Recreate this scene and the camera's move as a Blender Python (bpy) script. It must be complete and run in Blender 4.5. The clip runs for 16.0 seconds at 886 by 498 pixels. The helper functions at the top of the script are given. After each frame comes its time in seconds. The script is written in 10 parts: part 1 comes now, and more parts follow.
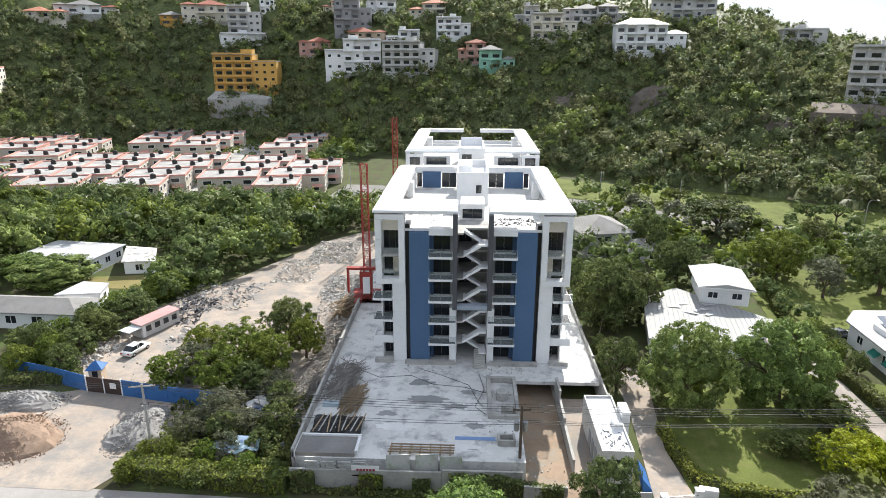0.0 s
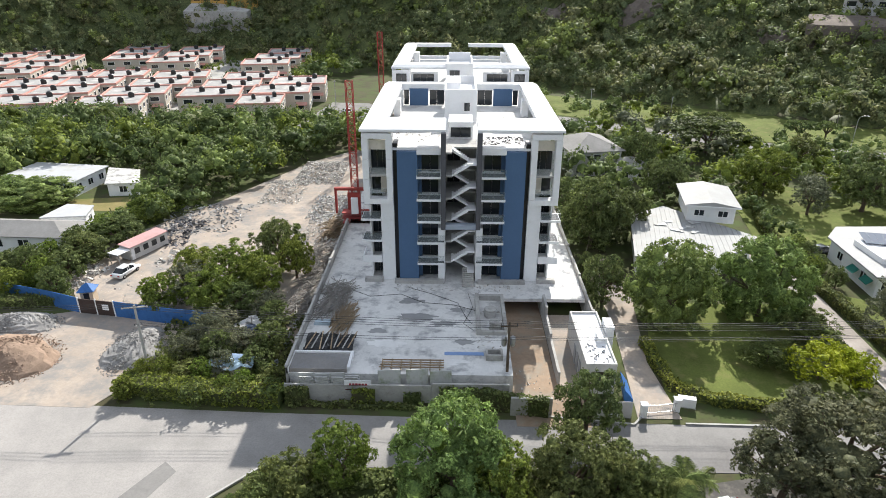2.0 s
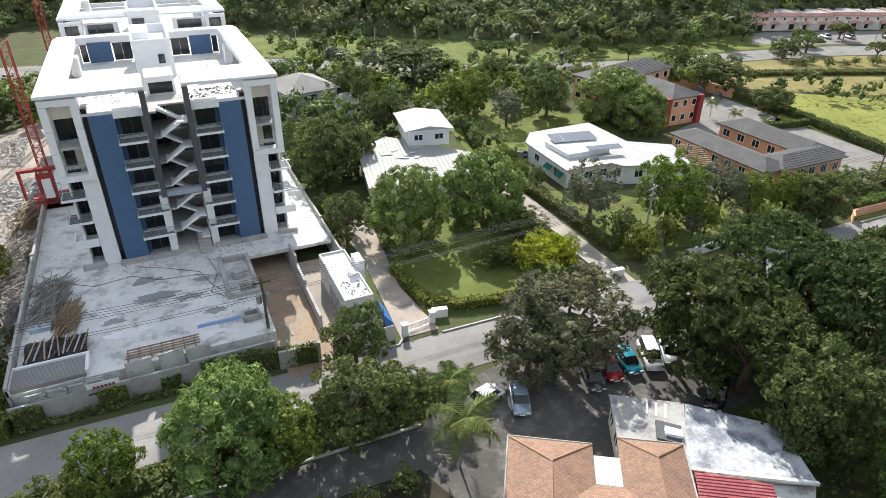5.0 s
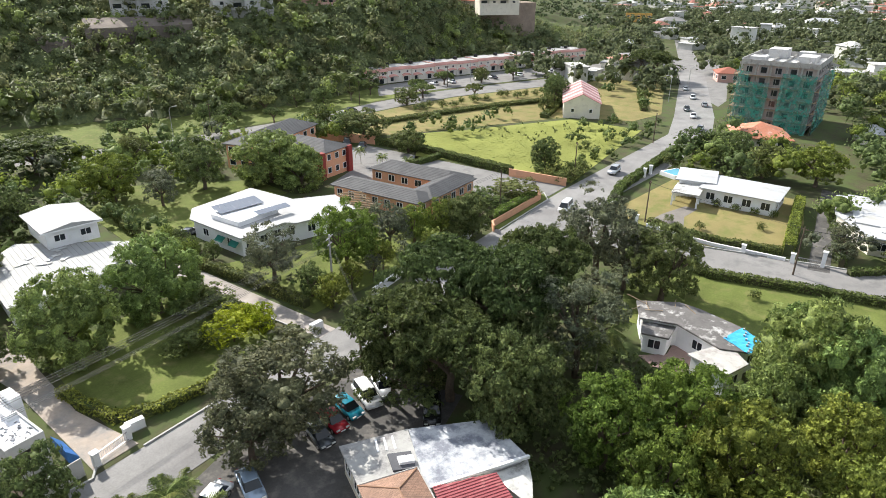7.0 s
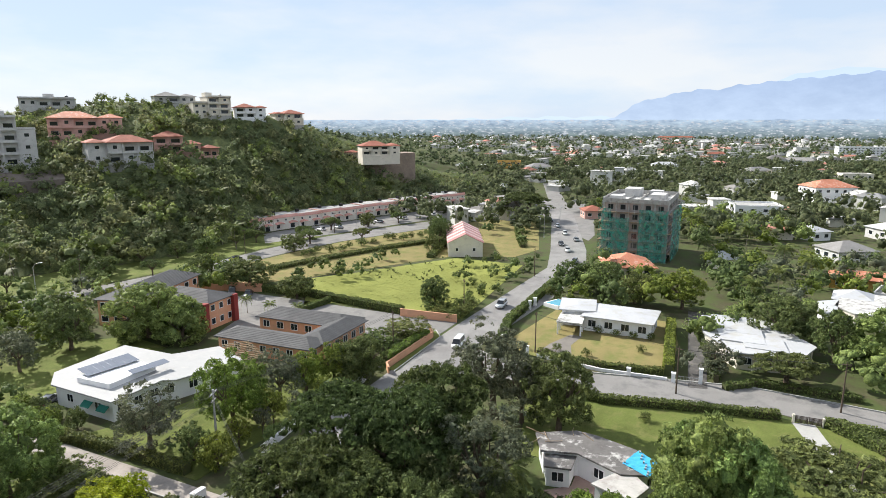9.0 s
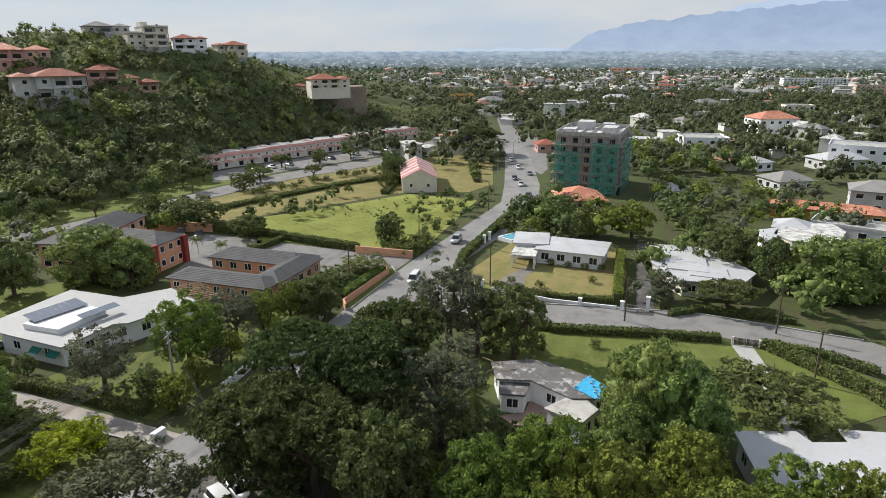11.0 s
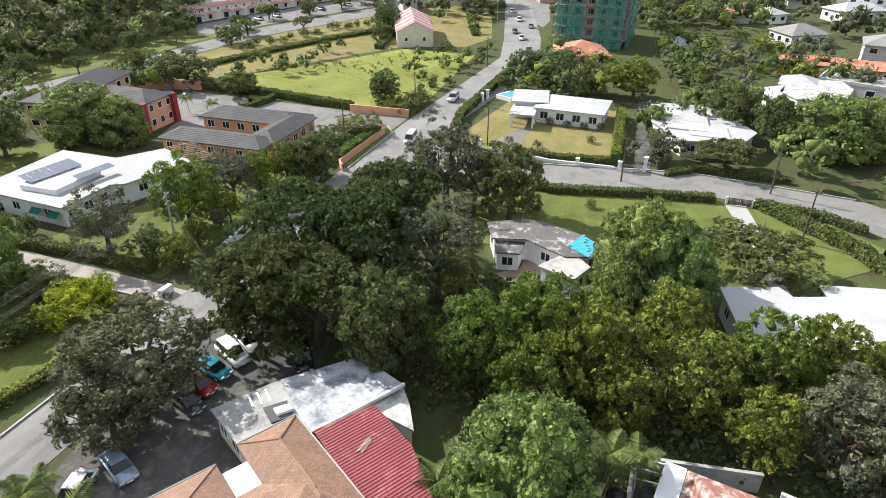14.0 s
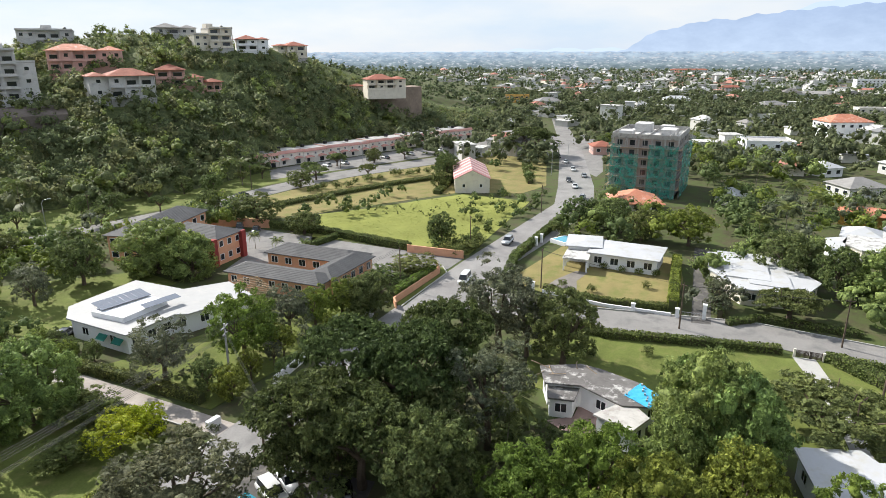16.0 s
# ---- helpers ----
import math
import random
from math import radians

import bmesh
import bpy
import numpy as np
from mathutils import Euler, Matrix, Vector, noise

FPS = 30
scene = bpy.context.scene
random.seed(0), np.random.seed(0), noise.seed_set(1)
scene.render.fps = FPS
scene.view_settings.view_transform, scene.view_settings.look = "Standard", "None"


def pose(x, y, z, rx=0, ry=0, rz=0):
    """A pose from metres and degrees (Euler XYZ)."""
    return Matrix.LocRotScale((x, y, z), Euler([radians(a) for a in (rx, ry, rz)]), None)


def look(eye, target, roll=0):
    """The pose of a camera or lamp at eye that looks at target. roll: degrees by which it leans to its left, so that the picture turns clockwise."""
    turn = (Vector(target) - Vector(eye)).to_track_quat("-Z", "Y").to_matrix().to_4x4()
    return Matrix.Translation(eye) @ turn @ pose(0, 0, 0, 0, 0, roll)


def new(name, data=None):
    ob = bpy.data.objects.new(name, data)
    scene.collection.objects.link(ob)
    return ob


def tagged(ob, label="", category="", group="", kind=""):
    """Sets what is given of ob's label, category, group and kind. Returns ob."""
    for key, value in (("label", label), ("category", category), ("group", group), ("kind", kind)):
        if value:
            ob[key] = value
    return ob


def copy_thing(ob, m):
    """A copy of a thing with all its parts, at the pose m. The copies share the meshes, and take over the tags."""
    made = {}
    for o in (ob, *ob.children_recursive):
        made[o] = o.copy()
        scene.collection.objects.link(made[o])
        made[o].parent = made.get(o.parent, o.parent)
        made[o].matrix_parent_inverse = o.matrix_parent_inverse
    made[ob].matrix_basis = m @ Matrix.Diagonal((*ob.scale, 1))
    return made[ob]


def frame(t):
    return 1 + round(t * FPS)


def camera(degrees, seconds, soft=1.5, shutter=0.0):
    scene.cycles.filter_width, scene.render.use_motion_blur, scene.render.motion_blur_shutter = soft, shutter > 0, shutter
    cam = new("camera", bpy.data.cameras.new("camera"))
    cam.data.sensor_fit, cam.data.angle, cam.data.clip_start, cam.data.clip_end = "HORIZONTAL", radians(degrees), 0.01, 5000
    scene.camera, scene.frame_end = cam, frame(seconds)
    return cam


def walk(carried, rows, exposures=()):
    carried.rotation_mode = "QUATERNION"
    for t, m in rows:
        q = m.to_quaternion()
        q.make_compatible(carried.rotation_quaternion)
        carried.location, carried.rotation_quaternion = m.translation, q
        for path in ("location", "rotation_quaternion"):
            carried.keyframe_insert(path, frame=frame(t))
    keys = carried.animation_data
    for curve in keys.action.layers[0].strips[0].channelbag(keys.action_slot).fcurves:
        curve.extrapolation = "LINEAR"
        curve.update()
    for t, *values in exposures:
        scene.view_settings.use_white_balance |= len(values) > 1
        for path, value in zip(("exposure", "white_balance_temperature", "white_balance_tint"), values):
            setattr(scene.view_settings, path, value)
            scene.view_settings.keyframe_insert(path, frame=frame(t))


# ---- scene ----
# ---- camera: a hovering drone that turns where it is ----
EYE = (0.0, 0.0, 43.0)
TURNS = [  # seconds, bearing, tilt, roll
    (0, -2.29, -17.56, 0.19), (0.5, -2.31, -19.47, 0.16), (1, -2.29, -21.39, 0.22), (1.5, -1.16, -21.90, 0.19), (2, -1.15, -24.81, 0.16),
    (2.5, -1.11, -29.31, 0.24), (3, 1.07, -31.42, 0.28), (3.2, 2.52, -31.59, 0.27), (3.5, 4.79, -31.70, 0.26), (3.8, 7.95, -31.61, 0.26),
    (4.1, 11.76, -31.36, 0.27), (4.4, 15.99, -30.97, 0.30), (4.7, 20.39, -30.44, 0.36), (5, 24.73, -29.80, 0.46), (5.3, 28.76, -29.07, 0.61),
    (5.5, 31.93, -28.43, 0.75), (6, 39.87, -27.34, 0.71), (6.5, 47.81, -27.22, 0.56), (7, 55.74, -24.20, 0.32), (7.5, 62.83, -20.75, 0.16),
    (8, 64.07, -19.50, 0.06), (8.5, 64.97, -15.09, -0.00), (8.7, 65.38, -13.24, -0.02), (9, 65.92, -11.50, -0.04), (9.3, 66.54, -10.63, -0.06),
    (9.6, 67.21, -10.52, -0.08), (9.9, 67.89, -11.07, -0.09), (10.2, 68.56, -12.18, -0.11), (10.5, 69.18, -13.73, -0.11), (10.8, 69.72, -15.62, -0.11),
    (11, 70.13, -17.31, -0.11), (11.5, 70.41, -20.23, -0.12), (12, 70.40, -25.36, -0.15), (12.5, 70.42, -30.77, -0.09), (13, 70.43, -34.05, -0.04),
    (13.5, 70.44, -34.04, -0.04), (14, 70.42, -29.90, -0.04), (14.5, 70.40, -25.42, -0.07), (15, 70.41, -20.84, -0.05), (15.5, 70.40, -17.83, -0.07),
    (16, 65.29, -17.26, -0.14),
]
cam = camera(70.01, 16.0, soft=0.6)
walk(cam, [(t, pose(*EYE, 90 + tilt, 0, -bearing) @ pose(0, 0, 0, 0, 0, roll)) for t, bearing, tilt, roll in TURNS],
     [(0, 1.34), (2, 1.22), (5.5, 1.32), (7.5, 1.38), (8.5, 1.27), (9.8, 1.02), (10.8, 0.72), (11.4, 0.80), (12.3, 1.13), (13, 1.25), (14.5, 1.3), (16, 1.2)])

# ---- daylight: sun beyond the site, a little to the right, hazy sky ----
SUN_AZ, SUN_EL = 15.0, 35.0
world = bpy.data.worlds.new("World")
scene.world = world
world.use_nodes = True
wn = world.node_tree.nodes
sky = wn.new("ShaderNodeTexSky")
sky.sky_type, sky.sun_disc = "NISHITA", False
sky.sun_elevation, sky.sun_rotation = radians(SUN_EL), radians(SUN_AZ)
sky.air_density, sky.dust_density, sky.ozone_density = 1.0, 0.3, 1.0
wn["Background"].inputs["Strength"].default_value = 0.008
world.node_tree.links.new(sky.outputs[0], wn["Background"].inputs["Color"])
veil = wn.new("ShaderNodeBackground")  # thin bright haze over the whole sky
veil.inputs["Color"].default_value, veil.inputs["Strength"].default_value = (0.80, 0.87, 1.0, 1), 0.365
tc_ = wn.new("ShaderNodeTexCoord")
mp_ = wn.new("ShaderNodeMapping")
mp_.inputs["Scale"].default_value = (1.6, 1.6, 6.0)
cl_ = wn.new("ShaderNodeTexNoise")
cl_.inputs["Scale"].default_value, cl_.inputs["Detail"].default_value, cl_.inputs["Roughness"].default_value = 1.5, 6, 0.55
cr_ = wn.new("ShaderNodeValToRGB")
cr_.color_ramp.elements[0].position, cr_.color_ramp.elements[0].color = 0.38, (0.66, 0.80, 1.0, 1)
cr_.color_ramp.elements[1].position, cr_.color_ramp.elements[1].color = 0.62, (0.90, 0.93, 0.99, 1)
world.node_tree.links.new(tc_.outputs["Generated"], mp_.inputs["Vector"])
world.node_tree.links.new(mp_.outputs[0], cl_.inputs["Vector"])
world.node_tree.links.new(cl_.outputs["Fac"], cr_.inputs[0])
world.node_tree.links.new(cr_.outputs[0], veil.inputs["Color"])
sz_ = wn.new("ShaderNodeSeparateXYZ")
hz_ = wn.new("ShaderNodeMapRange")
hz_.inputs["From Min"].default_value, hz_.inputs["From Max"].default_value = 0.0, 0.55
hz_.inputs["To Min"].default_value, hz_.inputs["To Max"].default_value = 0.385, 0.345
world.node_tree.links.new(tc_.outputs["Generated"], sz_.inputs[0])
world.node_tree.links.new(sz_.outputs[2], hz_.inputs["Value"])
world.node_tree.links.new(hz_.outputs[0], veil.inputs["Strength"])
both = wn.new("ShaderNodeAddShader")
world.node_tree.links.new(wn["Background"].outputs[0], both.inputs[0])
world.node_tree.links.new(veil.outputs[0], both.inputs[1])
world.node_tree.links.new(both.outputs[0], wn["World Output"].inputs["Surface"])
sun = new("sun", bpy.data.lights.new("sun", "SUN"))
sun.data.energy, sun.data.angle, sun.data.color = 3.5, radians(0.6), (1.0, 0.965, 0.895)
a, e = radians(SUN_AZ), radians(SUN_EL)
sun.matrix_world = look((0, 0, 300), (-math.sin(a) * math.cos(e), -math.cos(a) * math.cos(e), 300 - math.sin(e)))

# ---- materials ----


def principled(name):
    m = bpy.data.materials.new(name)
    m.use_nodes = True
    return m, m.node_tree.nodes, m.node_tree.links, m.node_tree.nodes["Principled BSDF"]


def ramp(nodes, stops):
    r = nodes.new("ShaderNodeValToRGB")
    els = r.color_ramp.elements
    while len(els) < len(stops):
        els.new(0.5)
    for el, (p, c) in zip(els, stops):
        el.position, el.color = p, (*c, 1)
    return r


def noise_node(nodes, links, coord, scale, detail=4, rough=0.6):
    n = nodes.new("ShaderNodeTexNoise")
    n.inputs["Scale"].default_value, n.inputs["Detail"].default_value, n.inputs["Roughness"].default_value = scale, detail, rough
    links.new(coord, n.inputs["Vector"])
    return n


def mat(name, c, rough=0.8, var=0.18, big=0.25, fine=3.0, bump=0.15, metal=0.0, stain=None, amount=0.35, piece=0.0, island=0.0):
    """A weathered surface: colour c varied at two scales, an optional stain colour, fine relief."""
    m, n, l, b = principled(name)
    co = n.new("ShaderNodeNewGeometry").outputs["Position"]
    n1, n2 = noise_node(n, l, co, big, 5), noise_node(n, l, co, fine, 6, 0.7)
    dark, light = tuple(v * (1 - var) for v in c), tuple(min(1, v * (1 + var)) for v in c)
    r1 = ramp(n, [(0.3, dark), (0.7, light)])
    mix = n.new("ShaderNodeMix")
    mix.data_type, mix.blend_type = "RGBA", "MULTIPLY"
    mix.inputs["Factor"].default_value = 0.8
    r2 = ramp(n, [(0.35, (1 - var,) * 3), (0.6, (1, 1, 1))])
    l.new(n1.outputs["Fac"], r1.inputs[0])
    l.new(n2.outputs["Fac"], r2.inputs[0])
    l.new(r1.outputs[0], mix.inputs["A"])
    l.new(r2.outputs[0], mix.inputs["B"])
    out = mix.outputs["Result"]
    if stain:
        n3 = noise_node(n, l, co, big * 2.3, 8, 0.68)
        r3 = ramp(n, [(0.62 - amount * 0.35, (0, 0, 0)), (0.72 - amount * 0.2, (1, 1, 1))])
        l.new(n3.outputs["Fac"], r3.inputs[0])
        m3 = n.new("ShaderNodeMix")
        m3.data_type = "RGBA"
        l.new(r3.outputs[0], m3.inputs["Factor"])
        l.new(out, m3.inputs["A"])
        m3.inputs["B"].default_value = (*stain, 1)
        out = m3.outputs["Result"]
    if piece or island:
        src = n.new("ShaderNodeObjectInfo").outputs["Random"] if piece else n.new("ShaderNodeNewGeometry").outputs["Random Per Island"]
        hs = n.new("ShaderNodeHueSaturation")
        mr = n.new("ShaderNodeMapRange")
        k = piece or island
        mr.inputs["To Min"].default_value, mr.inputs["To Max"].default_value = 1 - k, 1 + k
        l.new(src, mr.inputs["Value"])
        l.new(mr.outputs[0], hs.inputs["Value"])
        l.new(out, hs.inputs["Color"])
        out = hs.outputs[0]
    l.new(out, b.inputs["Base Color"])
    b.inputs["Roughness"].default_value, b.inputs["Metallic"].default_value = rough, metal
    if rough >= 0.5 and not metal:  # dry, dusty or grassy: hardly any sheen
        b.inputs["Specular IOR Level"].default_value = 0.12 if rough >= 0.85 else 0.18
    if bump:
        bp = n.new("ShaderNodeBump")
        bp.inputs["Strength"].default_value, bp.inputs["Distance"].default_value = bump, 0.05
        l.new(n2.outputs["Fac"], bp.inputs["Height"])
        l.new(bp.outputs[0], b.inputs["Normal"])
    return m


CUT = {}


def leaf(name, c, spread=0.3, glow=0.25, hue=0.02, cut=False):
    """Leaves: each clump has its own tone; light comes through them. A second, cut version has gaps between small leaves."""
    m, n, l, b = principled(name + ("_loose" if cut else ""))
    g = n.new("ShaderNodeNewGeometry")
    o = n.new("ShaderNodeObjectInfo")
    hs = n.new("ShaderNodeHueSaturation")
    hs.inputs["Color"].default_value = (c[0] * 1.2, c[1] * 1.13, c[2] * 1.36, 1)
    for src, sock, lo, hi in ((g.outputs["Random Per Island"], "Value", 1 - spread, 1 + spread), (o.outputs["Random"], "Hue", 0.5 - hue, 0.5 + hue)):
        mr = n.new("ShaderNodeMapRange")
        mr.inputs["To Min"].default_value, mr.inputs["To Max"].default_value = lo, hi
        l.new(src, mr.inputs["Value"])
        l.new(mr.outputs[0], hs.inputs[sock])
    col = hs.outputs[0]
    for scale, det, stops in ((0.11, 3, [(0.3, (0.78, 0.8, 0.8)), (0.7, (1.2, 1.12, 1.0))]), (0.8, 3, [(0.36, (0.66, 0.7, 0.72)), (0.64, (1.3, 1.25, 1.15))]), (5.0, 2, [(0.36, (0.62, 0.66, 0.68)), (0.62, (1.35, 1.32, 1.2))])):
        nz = noise_node(n, l, g.outputs["Position"], scale, det, 0.7)
        r = ramp(n, stops)
        l.new(nz.outputs["Fac"], r.inputs[0])
        mx = n.new("ShaderNodeMix")
        mx.data_type, mx.blend_type = "RGBA", "MULTIPLY"
        mx.inputs["Factor"].default_value = 0.9
        l.new(col, mx.inputs["A"])
        l.new(r.outputs[0], mx.inputs["B"])
        col = mx.outputs["Result"]
    l.new(col, b.inputs["Base Color"])
    b.inputs["Roughness"].default_value = 0.6
    b.inputs["Specular IOR Level"].default_value = 0.1
    t = n.new("ShaderNodeBsdfTranslucent")
    l.new(col, t.inputs["Color"])
    s = n.new("ShaderNodeMixShader")
    s.inputs[0].default_value = glow
    l.new(b.outputs[0], s.inputs[1])
    l.new(t.outputs[0], s.inputs[2])
    out = s
    if cut:
        vo = noise_node(n, l, g.outputs["Position"], 6.5, 1, 0.5)
        ra = ramp(n, [(0.42, (0, 0, 0)), (0.45, (1, 1, 1))])
        l.new(vo.outputs["Fac"], ra.inputs[0])
        tr = n.new("ShaderNodeBsdfTransparent")
        out = n.new("ShaderNodeMixShader")
        l.new(ra.outputs[0], out.inputs[0])
        l.new(tr.outputs[0], out.inputs[1])
        l.new(s.outputs[0], out.inputs[2])
    else:
        CUT[name] = (name, c, spread, glow, hue)
    l.new(out.outputs[0], n["Material Output"].inputs["Surface"])
    return m


def loose(m):
    """The cut version of a leaf material, made when first asked for."""
    k = CUT.get(m.name)
    if isinstance(k, tuple):
        k = CUT[m.name] = leaf(*k, cut=True)
    return k or m


def glass_mat(name, c=(0.02, 0.025, 0.03), rough=0.06):
    m, n, l, b = principled(name)
    b.inputs["Base Color"].default_value = (*c, 1)
    b.inputs["Roughness"].default_value = rough
    b.inputs["Specular IOR Level"].default_value = 0.5
    return m


WHITE = mat("white_render", (0.80, 0.80, 0.81), 0.7, 0.04, 0.3, 2.0, 0.05, stain=(0.72, 0.715, 0.70), amount=0.15)
BLUE = mat("blue_render", (0.082, 0.145, 0.255), 0.65, 0.06, 0.2, 2.0, 0.05)
GREYP = mat("grey_render", (0.30, 0.30, 0.31), 0.75, 0.1)
DGREY = mat("dark_grey_render", (0.10, 0.10, 0.11), 0.7, 0.1)
BLACK = mat("black_panel", (0.015, 0.015, 0.018), 0.35, 0.1)
CONC = mat("concrete", (0.42, 0.41, 0.39), 0.85, 0.14, 0.3, 3.0, 0.2, stain=(0.27, 0.26, 0.25), amount=0.3)
SLAB = mat("concrete_slab", (0.68, 0.67, 0.655), 0.8, 0.12, 0.18, 2.2, 0.15, stain=(0.33, 0.33, 0.335), amount=0.35)
BLOCK = mat("concrete_block", (0.40, 0.40, 0.39), 0.9, 0.12, 0.4, 4, 0.2, piece=0.1)
ASPH = mat("asphalt", (0.235, 0.225, 0.215), 0.9, 0.12, 0.12, 5, 0.2, stain=(0.17, 0.165, 0.16), amount=0.35)
PATCH = mat("asphalt_patch", (0.14, 0.13, 0.125), 0.9, 0.15, 0.3, 5, 0.2)
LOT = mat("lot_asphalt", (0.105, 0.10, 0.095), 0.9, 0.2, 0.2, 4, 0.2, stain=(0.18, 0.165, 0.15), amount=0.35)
KERB = mat("kerb_concrete", (0.42, 0.41, 0.39), 0.85, 0.12)
DIRT = mat("dirt", (0.34, 0.25, 0.18), 0.95, 0.2, 0.15, 2, 0.4, stain=(0.3, 0.26, 0.21), amount=0.4)
PALEDIRT = mat("pale_dirt", (0.40, 0.335, 0.28), 0.95, 0.15, 0.12, 2, 0.4, stain=(0.26, 0.245, 0.23), amount=0.5)
GRAVEL = mat("gravel", (0.30, 0.29, 0.28), 0.95, 0.3, 0.4, 6, 0.6)
SOIL = mat("earth", (0.085, 0.078, 0.045), 0.95, 0.3, 0.1, 1.5, 0.4, stain=(0.075, 0.098, 0.034), amount=0.65)
# dark soil, darkened further in colour for the tree shade over the strip
BED = mat("shrub_bed_soil", (0.045, 0.04, 0.028), 0.95, 0.3, 0.3, 2, 0.4)
LAWN = mat("lawn_grass", (0.132, 0.158, 0.042), 0.95, 0.28, 0.18, 5, 0.8, stain=(0.165, 0.165, 0.06), amount=0.3)
DRYLAWN = mat("dry_lawn", (0.24, 0.20, 0.085), 0.9, 0.15, 0.12, 8, 0.5, stain=(0.16, 0.17, 0.055), amount=0.4)
GATEBROWN = mat("dark_brown_slats", (0.055, 0.04, 0.032), 0.6, 0.15)
TALL = mat("tall_grass", (0.25, 0.268, 0.072), 0.95, 0.16, 0.05, 2, 0.5)
ROCK = mat("rock", (0.21, 0.175, 0.15), 0.9, 0.3, 0.1, 1.2, 0.6)
WROOF = mat("white_roof_sheet", (0.47, 0.475, 0.49), 0.55, 0.06, 0.2, 2, 0.05, stain=(0.42, 0.41, 0.38), amount=0.3)
AROOF = mat("aged_roof", (0.62, 0.61, 0.58), 0.7, 0.1, 0.25, 1.5, 0.1, stain=(0.22, 0.21, 0.20), amount=0.45)
SHROOF = mat("stained_roof", (0.16, 0.15, 0.145), 0.85, 0.2, 0.3, 2, 0.2, stain=(0.5, 0.49, 0.47), amount=0.25)
SHINGLE = mat("brown_shingle", (0.36, 0.22, 0.145), 0.85, 0.12, 0.3, 5, 0.3, piece=0.14)
GTILE = mat("grey_roof_tile", (0.105, 0.103, 0.105), 0.75, 0.2, 0.3, 3, 0.3)
GTILE2 = mat("pale_grey_roof_tile", (0.27, 0.26, 0.25), 0.8, 0.15, 0.3, 3, 0.3)
RTILE = mat("red_roof_tile", (0.34, 0.13, 0.09), 0.8, 0.2, 0.3, 3, 0.3)
OTILE = mat("orange_roof_sheet", (0.52, 0.21, 0.13), 0.7, 0.15, 0.3, 2, 0.1, stain=(0.6, 0.45, 0.38), amount=0.25)
REDMET = mat("red_metal_sheet", (0.32, 0.078, 0.085), 0.45, 0.1, 0.3, 3, 0.05, stain=(0.42, 0.16, 0.15), amount=0.2)
RUST = mat("rusty_metal_sheet", (0.33, 0.15, 0.12), 0.7, 0.2, 0.4, 2, 0.1, stain=(0.66, 0.6, 0.56), amount=0.4)
ORANGE = mat("orange_render", (0.68, 0.37, 0.23), 0.8, 0.08, 0.2, 2, 0.1, stain=(0.58, 0.33, 0.21), amount=0.2)
BRICKRED = mat("dark_red_paint", (0.27, 0.05, 0.045), 0.7, 0.1)
CREAM = mat("cream_render", (0.68, 0.63, 0.54), 0.75, 0.06, 0.3, 2, 0.05, stain=(0.55, 0.5, 0.43), amount=0.2)
PINK = mat("pink_render", (0.58, 0.36, 0.31), 0.75, 0.08, 0.3, 2, 0.05)
CORAL = mat("coral_trim", (0.60, 0.32, 0.27), 0.75, 0.12)
YELLOW = mat("yellow_render", (0.62, 0.37, 0.11), 0.75, 0.08)
MINT = mat("mint_render", (0.33, 0.58, 0.47), 0.75, 0.06)
PALEGREY = mat("pale_grey_render", (0.55, 0.54, 0.53), 0.8, 0.1, stain=(0.42, 0.41, 0.4), amount=0.25)
TAN = mat("tan_render", (0.50, 0.40, 0.30), 0.8, 0.1)
BARK = mat("bark", (0.13, 0.10, 0.075), 0.95, 0.3, 0.8, 6, 0.6)
PALMBARK = mat("palm_bark", (0.25, 0.22, 0.18), 0.9, 0.2, 1, 6, 0.5)
WOOD = mat("timber", (0.36, 0.27, 0.18), 0.8, 0.2, 1, 6, 0.2, piece=0.2)
STEEL = mat("galvanised_steel", (0.45, 0.45, 0.46), 0.45, 0.15, 1, 6, 0.05, metal=0.7)
REDPAINT = mat("red_crane_paint", (0.34, 0.06, 0.05), 0.6, 0.15)
BLUEHOARD = mat("blue_hoarding", (0.05, 0.15, 0.38), 0.6, 0.15, stain=(0.03, 0.08, 0.2), amount=0.3)
TARP = mat("blue_tarp", (0.06, 0.40, 0.68), 0.5, 0.1, 1, 4, 0.3)
PLASTIC = mat("black_plastic", (0.015, 0.015, 0.016), 0.4, 0.1)
TYRE = mat("tyre_rubber", (0.02, 0.02, 0.02), 0.8, 0.1)
REBAR = mat("weathered_steel_bars", (0.27, 0.25, 0.23), 0.7, 0.2, 1, 5, 0.1)
GLASS = glass_mat("window_glass")
# panel base is lightened: the reflected sky is put into the colour
SOLAR = glass_mat("solar_glass", (0.16, 0.18, 0.22), 0.25)
STREET, n_, l_, b_ = principled("street_asphalt")  # paler and dustier towards the yard entrance
co_ = n_.new("ShaderNodeNewGeometry").outputs["Position"]
sx_ = n_.new("ShaderNodeSeparateXYZ")
l_.new(co_, sx_.inputs[0])
wr = n_.new("ShaderNodeMapRange")
wr.inputs["From Min"].default_value, wr.inputs["From Max"].default_value = -30, 6
l_.new(sx_.outputs[0], wr.inputs["Value"])
na, nb = noise_node(n_, l_, co_, 0.12, 6, 0.65), noise_node(n_, l_, co_, 6.0, 4, 0.7)
